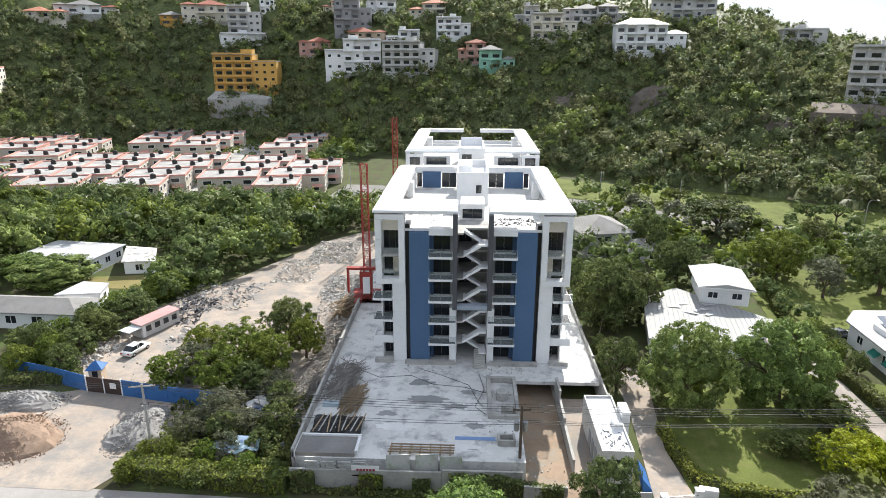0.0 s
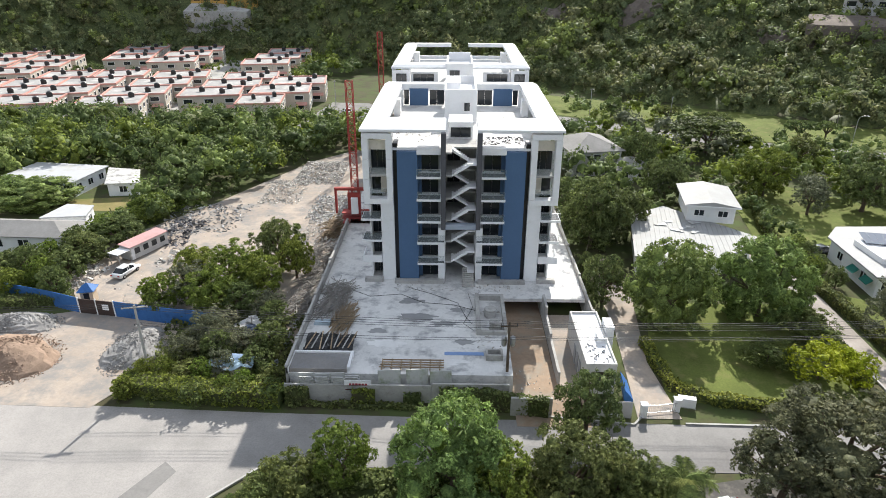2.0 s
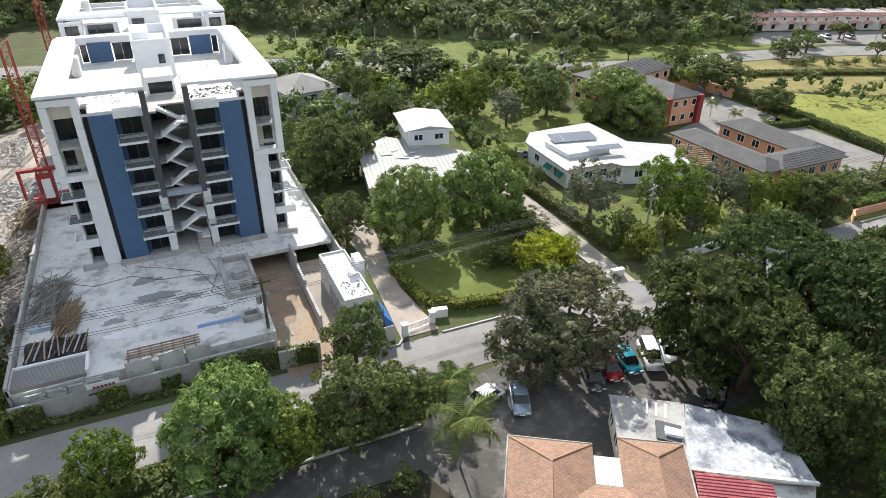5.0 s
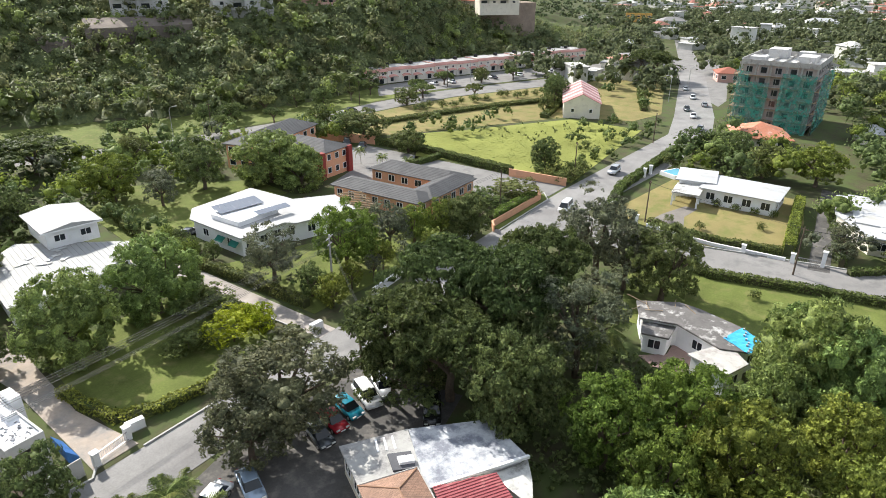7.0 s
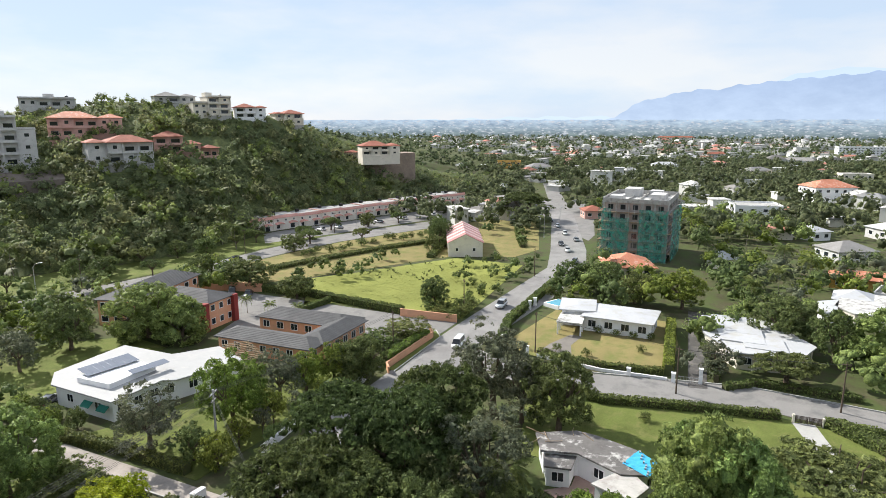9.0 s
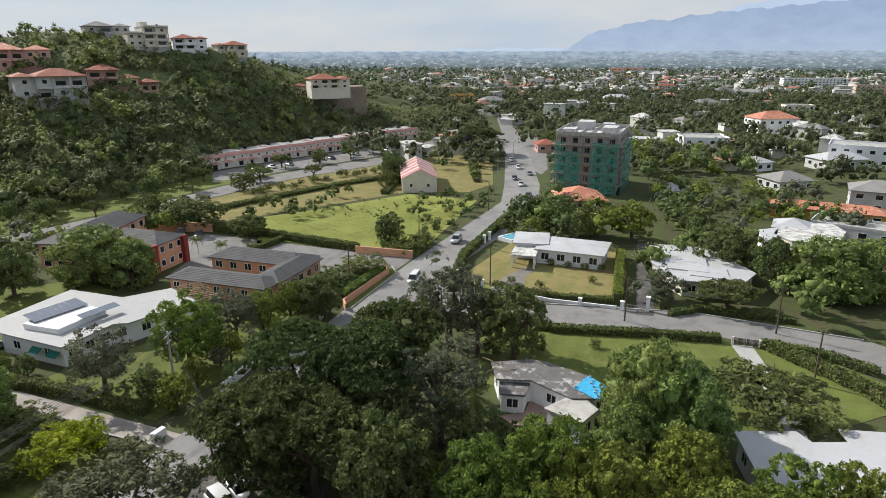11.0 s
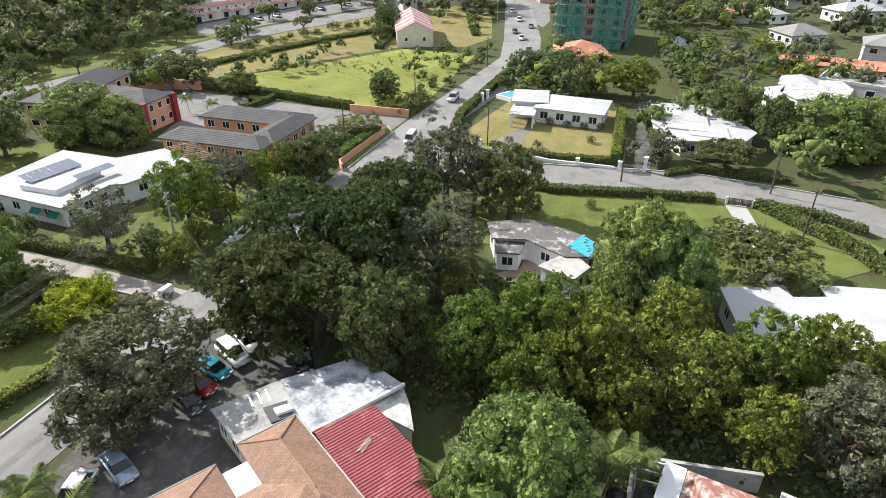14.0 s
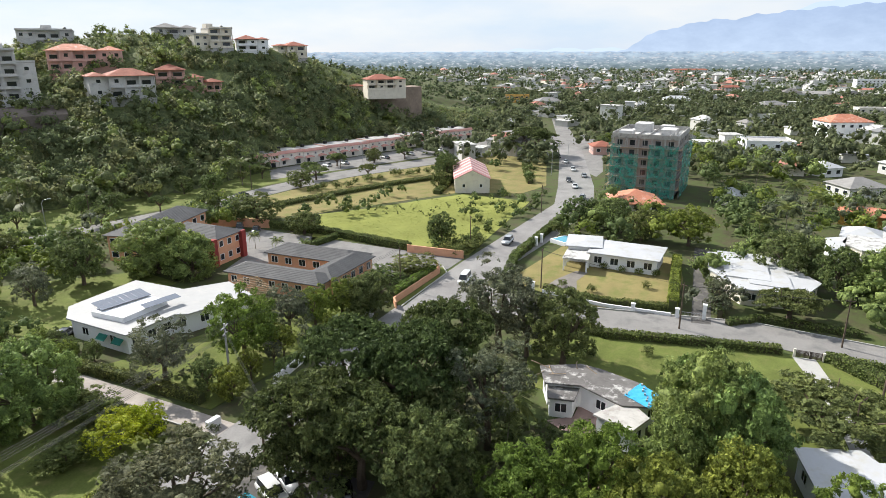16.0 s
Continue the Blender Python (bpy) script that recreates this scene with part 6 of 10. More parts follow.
TW = thing("tower_block", "unfinished grey apartment tower wrapped in green scaffold netting", "building", pose(214, 24.5, 0, 0, 0, -92))
W2, D2 = 20, 25
TOWERWALL = mat("bare_tower_block", (0.42, 0.36, 0.33), 0.9, 0.15, 0.4, 3, 0.2)
for k in range(7):
    part("floor_slab", boxes((-W2 / 2, W2 / 2, -D2 / 2, D2 / 2, 3.0 * k - 0.25, 3.0 * k)), CONC, TW)
    if k < 6:
        part("wall", boxes((-W2 / 2 + 0.6, W2 / 2 - 0.6, -D2 / 2 + 0.6, D2 / 2 - 0.6, 3.0 * k, 3.0 * k + 2.75)), TOWERWALL, TW)
        for c in range(6):
            for s in (-1, 1):
                part("column", boxes((-W2 / 2 + 0.1 + c * 3.88, -W2 / 2 + 0.5 + c * 3.88, s * D2 / 2 - 0.25 - 0.2 * s, s * D2 / 2 + 0.25 - 0.2 * s, 3.0 * k, 3.0 * k + 2.75)), CONC, TW)
        windows(TW, (-W2 / 2 + 0.5, -D2 / 2 + 0.55), (W2 / 2 - 0.5, -D2 / 2 + 0.55), 3.0 * k + 1.4, 5, 1.7, 1.7, GREYP, True)
        windows(TW, (-W2 / 2 + 0.55, D2 / 2), (-W2 / 2 + 0.55, -D2 / 2), 3.0 * k + 1.4, 6, 1.7, 1.7, GREYP, True)
        windows(TW, (W2 / 2 - 0.55, -D2 / 2), (W2 / 2 - 0.55, D2 / 2), 3.0 * k + 1.4, 6, 1.7, 1.7, GREYP, True)
part("roof_wall", boxes((-W2 / 2, W2 / 2, -D2 / 2, -D2 / 2 + 0.25, 18, 19.1), (-W2 / 2, W2 / 2, D2 / 2 - 0.25, D2 / 2, 18, 19.4), (-W2 / 2, -W2 / 2 + 0.25, -D2 / 2 + 0.25, D2 / 2 - 0.25, 18, 19.4), (W2 / 2 - 0.25, W2 / 2, -D2 / 2 + 0.25, D2 / 2 - 0.25, 18, 19.4)), CONC, TW)
part("roof", boxes((-W2 / 2 + 0.3, W2 / 2 - 0.3, -D2 / 2 + 0.3, D2 / 2 - 0.3, 18.0, 18.12)), AROOF, TW, "pale cement roof screed")
for x0, x1, y0, y1, z1 in ((-6, -1, 2, 9, 20.8), (3, 7.5, -4, 4, 19.8), (-8.6, -4.5, -9.5, -4.5, 19.6), (1.5, 5.5, 6.5, 10.5, 20.0)):
    part("stair_house", boxes((x0, x1, y0, y1, 18.12, z1)), PALEGREY, TW)
for k in range(6):
    part("upstand", boxes((-9.4 + 3.2 * k, -9.2 + 3.2 * k, -11.8, 11.6, 18.12, 18.7)), CONC, TW)
rg = np.random.default_rng(21)
NET, n_, l_, b_ = principled("scaffold_netting")
b_.inputs["Base Color"].default_value = (0.055, 0.30, 0.235, 1)
b_.inputs["Roughness"].default_value = 0.8
co_ = n_.new("ShaderNodeNewGeometry").outputs["Position"]
nn = noise_node(n_, l_, co_, 0.8, 6)
ra = ramp(n_, [(0.36, (0.15,) * 3), (0.62, (0.78,) * 3)])
l_.new(nn.outputs["Fac"], ra.inputs[0])
l_.new(ra.outputs[0], b_.inputs["Alpha"])
for side, ln in (("f", W2), ("r", D2), ("l", D2)):
    for c in range(7):
        for r in range(5):
            w, top = ln / 7, 16.5 - rg.uniform(0, 0.6)
            if side == "f" and c in (3,) or (side == "f" and r == 4 and c in (1, 2)):
                continue
            z0, z1 = r * 3.3, min(top, (r + 1) * 3.3)
            bm = bmesh.new()
            a0 = -ln / 2 + c * w
            gv = []
            for j in range(4):
                row = []
                for i in range(4):
                    s_, zz = a0 + w * i / 3, z0 + (z1 - z0) * j / 3
                    o_ = 1.2 + rg.uniform(-0.15, 0.15)
                    row.append(bm.verts.new((s_, -D2 / 2 - o_, zz) if side == "f" else ((W2 / 2 + o_, s_, zz) if side == "r" else (-W2 / 2 - o_, s_, zz))))
                gv.append(row)
            for j in range(3):
                for i in range(3):
                    bm.faces.new((gv[j][i], gv[j][i + 1], gv[j + 1][i + 1], gv[j + 1][i]))
            part("net", bm, NET, TW, "green scaffold net")
for c in range(9):
    for side in (0, 1):
        bm = bmesh.new()
        p = (-W2 / 2 + c * W2 / 8, -D2 / 2 - 1.0) if not side else (W2 / 2 + 1.0, -D2 / 2 + c * D2 / 8)
        tube(bm, [(*p, 0), (*p, 18.5)], 0.06, 5)
        part("scaffold_pole", bm, STEEL, TW)
for k in range(1, 6):
    for x0, x1, y0, y1 in ((-W2 / 2 - 1.1, W2 / 2 + 1.1, -D2 / 2 - 1.1, -D2 / 2 - 0.3), (W2 / 2 + 0.3, W2 / 2 + 1.1, -D2 / 2, D2 / 2), (-W2 / 2 - 1.1, -W2 / 2 - 0.3, -D2 / 2, D2 / 2)):
        part("platform", boxes((x0, x1, y0, y1, 3.0 * k - 0.1, 3.0 * k)), WOOD, TW)
house("house", "low house with orange sheet hip roof", 182, 24, 0, 13, 13, 3.2, 20, CREAM, "ohip", 1, 3)

# ---- hillside houses: x, y, z, width, height, wall, roof, storeys ----


def hill_house(label, cx, cy, z, w, h, turn, wall, roof, storeys, k):
    """A hillside house: a block with open balconies behind columns, and a plain wing set back."""
    t = thing("house", label, "house", pose(cx, cy, z, 0, 0, turn), "hillside houses")
    d = min(13, w * 0.7)
    flip = -1 if k % 2 else 1
    split = w * (0.12 + 0.05 * (k % 3))
    X = lambda a_, b_: (min(flip * a_, flip * b_), max(flip * a_, flip * b_))
    m0, m1 = X(-w / 2, split)
    g0, g1 = X(split, w / 2)
    sh = h / storeys
    hw = h - (sh if storeys > 2 or (storeys == 2 and k % 3 == 0) else 0)
    part("wall", boxes((m0, m1, -d / 2 + 1.8, d / 2, -5, h)), wall, t)
    part("wall", boxes((g0 + 0.003, g1, -d / 2 + 1.0 + 0.9 * (k % 2), d / 2 - 0.5, -5, hw)), wall, t)
    part("base_wall", boxes((m0 + 0.02, m1 - 0.02, -d / 2 + 0.05, -d / 2 + 1.79, -5, -0.25)), CONC if k % 2 else wall, t)
    bays = max(2, int((m1 - m0) / 4.2))
    bw = (m1 - m0) / bays
    for c in range(bays + 1):
        xc = m0 + bw * c
        part("column", boxes((max(m0, xc - 0.25), min(m1, xc + 0.25), -d / 2 + 0.04, -d / 2 + 0.5, -0.25, h)), wall, t)
    for s in range(storeys):
        part("floor_slab", boxes((m0 - 0.1, m1 + 0.1, -d / 2 - 0.15, -d / 2 + 1.8, sh * s - 0.25, sh * s)), wall, t)
        for c in range(bays):
            x0, x1 = m0 + bw * c + 0.3, m0 + bw * (c + 1) - 0.3
            if (c + s + k) % 3 or storeys > 3:
                part("balcony_wall", boxes((x0, x1, -d / 2 - 0.02, -d / 2 + 0.12, sh * s, sh * s + 0.75)), wall, t)
            else:
                part("infill_wall", boxes((x0 - 0.05, x1 + 0.05, -d / 2 + 0.5, -d / 2 + 0.75, sh * s, sh * (s + 1) - 0.26)), wall, t)
                windows(t, (x0, -d / 2 + 0.5), (x1, -d / 2 + 0.5), sh * (s + 0.55), 1, 1.6, min(1.5, sh * 0.45), wall, True)
        windows(t, (m0, -d / 2 + 1.8), (m1, -d / 2 + 1.8), sh * s + min(2.3, sh * 0.8) / 2, bays, round(bw * 0.62, 1), min(2.3, sh * 0.8), GREYP, True)
        if sh * (s + 1) <= hw + 0.1:
            windows(t, (g0, -d / 2 + 1.0 + 0.9 * (k % 2)), (g1, -d / 2 + 1.0 + 0.9 * (k % 2)), sh * (s + 0.55), max(1, int((g1 - g0) / 3.2)), 1.6, min(1.4, sh * 0.45), wall, True)
    lid = {"flat": CONC}.get(roof) or ROOFS[roof]
    for x0, x1, y0, zz in ((m0, m1, -d / 2, h), (g0, g1, -d / 2 + 1.2, hw)):
        if roof == "flat":
            part("roof", boxes((x0 - 0.2, x1 + 0.2, y0 - 0.3, d / 2 + 0.2, zz, zz + 0.25)), lid, t)
            part("parapet", boxes((x0 - 0.1, x1 + 0.1, y0 - 0.2, y0 + 0.05, zz + 0.25, zz + 0.85)), wall, t)
        else:
            o = part("roof", hip_bm(x1 - x0, d / 2 - y0, zz + 0.1, min(x1 - x0, d / 2 - y0) * 0.2, 0.7), lid, t)
            o.matrix_basis = pose((x0 + x1) / 2, (y0 + d / 2) / 2, 0)
    if roof == "flat":
        part("stair_house", boxes((*X(-w * 0.1, w * 0.08), 0, d / 2 - 0.5, h + 0.25, h + 2.4)), wall, t)
        bm = bmesh.new()
        tube(bm, [(flip * -w * 0.35, 1, h + 0.25), (flip * -w * 0.35, 1, h + 1.4), (flip * -w * 0.35, 1, h + 1.7)], [0.7, 0.7, 0.35], 10)
        part("roof_tank", bm, PLASTIC, t, "black water tank")
    return t


HILLHOUSES = []
HILLHOUSES += [
    (-113, 326, 22.7, 31.3, 18.8, YELLOW, 'flat', 5),
    (-59, 327, 31.7, 27.7, 16.6, WHITE, 'flat', 3),
    (-29, 318, 31.7, 25.5, 15.6, PALEGREY, 'flat', 4),
    (-35, 338, 45.4, 17.0, 6.8, WHITE, 'flat', 2),
    (-54, 346, 44.8, 19.0, 8.9, TAN, 'rhip', 2),
    (-83, 346, 39.9, 16.1, 9.0, PINK, 'rhip', 2),
    (-124, 361, 50.6, 17.3, 15.2, PALEGREY, 'flat', 4),
    (-149, 366, 57.4, 23.3, 11.5, CREAM, 'rhip', 2),
    (-163, 361, 54.9, 15.1, 7.2, YELLOW, 'ghip', 2),
    (-124, 354, 44.6, 23.8, 6.1, WHITE, 'flat', 1),
    (-64, 361, 53.0, 20.0, 16.6, GREYP, 'flat', 3),
    (-51, 377, 61.6, 15.5, 7.6, WHITE, 'flat', 2),
    (13, 313, 34.1, 17.0, 11.9, MINT, 'ghip', 2),
    (1, 322, 36.4, 12.9, 13.1, PINK, 'rhip', 3),
]
HILLHOUSES += [
    (-9, 344, 48.8, 17.5, 10.0, WHITE, 'flat', 3),
    (-23, 366, 60.5, 20.0, 8.3, CREAM, 'ohip', 2),
    (40, 320, 47.5, 21.1, 12.3, CREAM, 'flat', 3),
    (55, 332, 55.6, 17.7, 8.5, PALEGREY, 'ghip', 2),
    (69, 327, 56.4, 15.8, 8.5, PALEGREY, 'ghip', 2),
    (104, 330, 57.1, 29.8, 9.4, PALEGREY, 'flat', 2),
    (80, 298, 42.1, 30.3, 15.7, WHITE, 'whip', 3),
    (29, 343, 54.9, 12.5, 9.4, PALEGREY, 'flat', 2),
    (148, 300, 47.5, 18.2, 4.3, PALEGREY, 'flat', 1),
    (-209, 347, 60.2, 22.0, 5.9, WHITE, 'ghip', 1),
    (-219, 336, 57.5, 18.9, 4.4, CREAM, 'ohip', 1),
    (-195, 352, 59.6, 9.5, 5.8, WHITE, 'rhip', 1),
    (-115, 374, 61.4, 7.8, 9.2, WHITE, 'flat', 2),
    (-78, 378, 63.1, 12.6, 7.0, CREAM, 'rhip', 2),
]
HILLHOUSES += [
    (185, 241, 36.5, 27.0, 10.5, PINK, 'ohip', 2),
    (174, 210, 27.1, 22.3, 10.9, PALEGREY, 'rhip', 2),
    (206, 213, 29.8, 18.3, 9.1, PINK, 'rhip', 2),
    (214, 205, 27.3, 9.7, 5.4, PINK, 'rhip', 1),
    (148, 237, 26.9, 20.2, 18.7, PALEGREY, 'flat', 4),
    (245, 231, 45.6, 17.7, 9.2, CREAM, 'flat', 3),
    (259, 218, 44.0, 14.8, 7.4, WHITE, 'rhip', 2),
    (281, 212, 40.7, 14.7, 8.0, CREAM, 'rhip', 2),
    (243, 252, 51.5, 19.0, 4.4, PALEGREY, 'ghip', 1),
    (200, 285, 49.0, 22.1, 4.1, PALEGREY, 'flat', 1),
    (309, 172, 24.3, 21.0, 7.0, CREAM, 'rhip', 2),
    (311, 193, 20.5, 10.0, 6.6, CREAM, 'rhip', 1),
]
for k, (x, y, z, w, h, wm, rf, st_) in enumerate(HILLHOUSES):
    tone = {"WHITE": "white", "YELLOW": "yellow", "PALEGREY": "pale grey", "TAN": "tan", "PINK": "pink", "CREAM": "cream", "MINT": "mint green", "GREYP": "bare grey"}
    nm = wm.name.split("_render")[0].replace("_", " ")
    rn = {"flat": "flat roof", "rhip": "red tiled roof", "ghip": "grey tiled roof", "ohip": "orange roof", "whip": "pale roof"}[rf]
    hill_house(f"{nm} {'villa' if st_ < 3 else 'apartment house'} with {rn} on the hillside", x, y + 5, z, w, h * (0.92 if rf == "flat" else 0.72), -math.degrees(math.atan2(x, y)) * 0.8 + (k * 37 % 24 - 12), wm, rf, st_, k)
yr = thing("retaining_wall", "pale concrete ramp and retaining wall below the yellow block", "wall")
part("wall", slab([(-128, 312), (-98, 312), (-98, 318), (-128, 330)], 0, [19.5, 19.5, 20, 24]), CONC, yr)
rw = thing("retaining_wall", "tall tan retaining wall below a villa", "wall")
part("wall", slab([(306, 185), (336, 168), (345, 178), (316, 196)], -3, 24.4), mat("brown_stone_wall", (0.30, 0.235, 0.19), 0.9, 0.2, 0.3, 2, 0.3), rw)
rw = thing("retaining_wall", "grey stone retaining wall on the hillside", "wall")
part("wall", slab([(118, 228), (152, 216), (158, 226), (124, 240)], 8, [22.5, 22.5, 25, 25]), ROCK, rw)

# ---- trees ----


def ball(level):
    """Points and faces of a unit icosphere."""
    bm = bmesh.new()
    bmesh.ops.create_icosphere(bm, subdivisions=level, radius=1)
    v = np.array([q.co[:] for q in bm.verts])
    f = np.array([[q.index for q in p.verts] for p in bm.faces])
    bm.free()
    return v, f


BALLS = {1: ball(1)}


def clump_tris(rng, centre, radii, out, level, rough=0.2):
    """Uneven leaf clumps at the centres; faces that look into the crown are left away."""
    bv, bf = BALLS[level]
    n, k = len(centre), len(bv)
    v = bv[None] * (1 + rng.normal(0, rough, (n, k, 1)))
    v = centre[:, None] + v * radii[:, None]
    fn = bv[bf].mean(1)
    keep = (out @ fn.T) > -0.15
    ci, fi = np.nonzero(keep)
    return v.reshape(-1, 3), (ci[:, None] * k + bf[fi])


def leafy_object(name, quads, cv, cf, material, parent=None, cut=False):
    """One crown mesh: rounded clumps under a coat of loose leaf quads."""
    nq, nv, nt = len(quads), len(cv), len(cf)
    me = bpy.data.meshes.new(name)
    me.vertices.add(nv + 4 * nq)
    me.vertices.foreach_set("co", np.concatenate([cv, np.asarray(quads).reshape(-1, 3)]).astype(np.float32).reshape(-1))
    me.loops.add(3 * nt + 4 * nq)
    me.loops.foreach_set("vertex_index", np.concatenate([cf.reshape(-1), nv + np.arange(4 * nq)]).astype(np.int32))
    me.polygons.add(nt + nq)
    me.polygons.foreach_set("loop_start", np.concatenate([np.arange(nt) * 3, 3 * nt + np.arange(nq) * 4]).astype(np.int32))
    me.polygons.foreach_set("loop_total", np.concatenate([np.full(nt, 3), np.full(nq, 4)]).astype(np.int32))
    me.polygons.foreach_set("use_smooth", np.concatenate([np.ones(nt, bool), np.zeros(nq, bool)]))
    me.materials.append(material)
    if cut:
        me.materials.append(loose(material))
        me.polygons.foreach_set("material_index", np.concatenate([np.zeros(nt, np.int32), np.ones(nq, np.int32)]))
    me.update(calc_edges=True)
    ob = new(name, me)
    if parent:
        ob.parent = parent
    return ob


def crown_lobes(rng, kind):
    """Boughs (inner lobes) and leaf sprays on them (centre, radii, outward), for a crown of radius about 5 round the origin, by habit."""
    boughs, sprays = [], []
    if kind in ("rain", "flat"):
        n, top, drop = (34, 2.6, 3.4) if kind == "rain" else (22, 1.3, 1.6)
        for k in range(n):
            a_ = 2.4 * k + rng.uniform(-0.4, 0.4)
            r = 4.3 * math.sqrt((k + 0.5) / n) * rng.uniform(0.88, 1.1)
            z = top * (1 - (r / 5.0) ** 2) - (0 if k % 3 else rng.uniform(0.3, 1.0) * drop * r / 4.3) + rng.uniform(-0.3, 0.3)
            q = rng.uniform(0.95, 1.5)
            boughs.append((r * math.cos(a_), r * math.sin(a_), z, q, q, q * 0.42, 0.12 * r * math.cos(a_), 0.12 * r * math.sin(a_), 1))
        per, small, flat = 11, 0.42, 0.5
    else:
        tall = {"mango": 0.95, "dark": 0.95, "bright": 0.95, "olive": 1.05, "grey": 1.15}.get(kind, 0.9)
        n = {"mango": 52, "olive": 62, "grey": 34, "bush": 12, "yellow": 14}.get(kind, 26)
        jit = {"mango": 0.045, "olive": 0.16, "grey": 0.26}.get(kind, 0.18)
        q0 = {"mango": 1.05, "olive": 0.98, "grey": 1.0, "bush": 1.9, "yellow": 1.7}.get(kind, 1.35)
        for k in range(n):
            zz = 1 - 1.85 * (k + 0.5) / n
            a_ = 2.4 * k + rng.uniform(-0.5, 0.5)
            v = np.array([math.sqrt(1 - zz * zz) * math.cos(a_), math.sqrt(1 - zz * zz) * math.sin(a_), zz])
            s = (4.0 if kind == "mango" else 3.75) * rng.uniform(1 - 1.5 * jit, 1 + jit)
            q = q0 * rng.uniform(0.75, 1.2)
            boughs.append((v[0] * s, v[1] * s, v[2] * s * tall, q, q, q * 0.85, *v))
        for v in sphere_dirs(rng, 7, -0.8):
            boughs.append((v[0] * 1.7, v[1] * 1.7, v[2] * 1.7 * tall, 1.9, 1.9, 1.7, *v))
        per, small, flat = {"mango": 10, "olive": 12, "grey": 12}.get(kind, 11), {"mango": 0.36, "olive": 0.30, "grey": 0.36, "bush": 0.7, "yellow": 0.6}.get(kind, 0.42), 0.85
    bo = np.array(boughs)
    bo[:, 6:] /= np.linalg.norm(bo[:, 6:], axis=1)[:, None] + 1e-9
    for b in bo:
        for d in sphere_dirs(rng, per, -0.7):
            d = d + 0.75 * b[6:]
            d /= np.linalg.norm(d) + 1e-9
            q = small * rng.uniform(0.7, 1.35)
            c = b[:3] + d * b[3:6] * rng.uniform(0.85, 1.12)
            sprays.append((*c, q, q, q * flat, *d))
    return bo, np.array(sprays)


def crown_mesh(rng, kind, n, size, level, material, parent):
    bo, lo = crown_lobes(rng, kind)
    w = lo[:, 3] ** 2
    which = rng.choice(len(lo), n, p=w / w.sum())
    d = sphere_dirs(rng, n, -1.0) + lo[which, 6:] * 0.7 + [0, 0, 0.25]
    d /= np.linalg.norm(d, axis=1)[:, None] + 1e-9
    c = lo[which, :3] + d * lo[which, 3:6] * rng.uniform(0.5, 1.45, n)[:, None]
    cv, cf = clump_tris(rng, bo[:, :3], bo[:, 3:6] * {"mango": 0.77, "olive": 0.52}.get(kind, 0.44), bo[:, 6:], level, 0.15)
    return leafy_object("crown", leaf_quads(rng, c, d * [1, 1, 1.2], size * 1.5), cv, cf, material, parent, True)


def trunk_bm(rng, zbase, spread, r0, limbs=6):
    """A tapered trunk from zbase up to the crown's middle, with limbs."""
    bm = bmesh.new()
    fork = zbase * 0.42
    tube(bm, [(0, 0, zbase), (0.1, 0.05, (zbase + fork) / 2), (0.05, -0.1, fork)], [r0 * 1.25, r0, r0 * 0.85], 8)
    for k in range(limbs):
        a_ = 2 * math.pi * (k + rng.uniform(-0.3, 0.3)) / limbs
        q = spread * rng.uniform(0.55, 0.85)
        e_ = (q * math.cos(a_), q * math.sin(a_), rng.uniform(-0.2, 1.6))
        mid = (e_[0] * 0.45, e_[1] * 0.45, fork * 0.45 + e_[2] * 0.2)
        tube(bm, [(0, 0, fork - 0.2), mid, e_], [r0 * 0.62, r0 * 0.4, r0 * 0.14], 6)
        s_ = (e_[0] * 0.7 + rng.uniform(-1, 1), e_[1] * 0.7 + rng.uniform(-1, 1), e_[2] + 1.2)
        tube(bm, [mid, s_], [r0 * 0.3, r0 * 0.1], 5)
    return bm


KINDS = {  # habit: leaves, quads near, leaf size, label
    "mango": (L_MANGO, 8200, 0.21, "dense dome-shaped mango tree with pale green leaves"),
    "dark": (L_DARK, 6000, 0.26, "rounded broadleaf tree with dark green leaves"),
    "bright": (L_BRIGHT, 6000, 0.27, "leafy tree with bright green foliage"),
    "rain": (L_RAIN, 7200, 0.22, "wide spreading rain tree with dark feathery leaves"),
    "olive": (L_OLIVE, 8200, 0.18, "fine-leaved tree with dull olive-grey foliage"),
    "grey": (L_GREY, 6000, 0.20, "tall open tree with grey-green foliage"),
    "golden": (L_GOLD, 5600, 0.26, "leafy tree with yellow-green foliage"),
    "flat": (L_DARK, 3800, 0.30, "low spreading almond tree with tiered leaves"),
    "yellow": (L_YELLOW, 2000, 0.36, "shrub with bright yellow-green leaves"),
    "bush": (L_HEDGE, 1500, 0.42, "rounded garden bush with green leaves"),
}
MASTERS = {}


def tree_master(kind, v, near=True):
    key = (kind, v, near)
    if key not in MASTERS:
        leaves, n, size, label = KINDS[kind]
        rng = np.random.default_rng(sum(map(ord, kind)) * 7 + v)
        t = thing("bush" if kind in ("bush", "yellow") else "tree", label, "bush" if kind in ("bush", "yellow") else "tree")
        zb = -{"mango": 4.3, "rain": 4.0, "flat": 2.6, "olive": 5.2, "grey": 5.6}.get(kind, 4.7) - 0.75
        part("trunk", trunk_bm(rng, zb, 4.4, 0.16 if kind in ("bush", "yellow") else 0.36, 7), BARK, t)
        crown_mesh(rng, kind, n if near else n // 3, size if near else size * 1.5, 1, leaves, t)
        MASTERS[key] = [t, zb, False]
    return MASTERS[key]


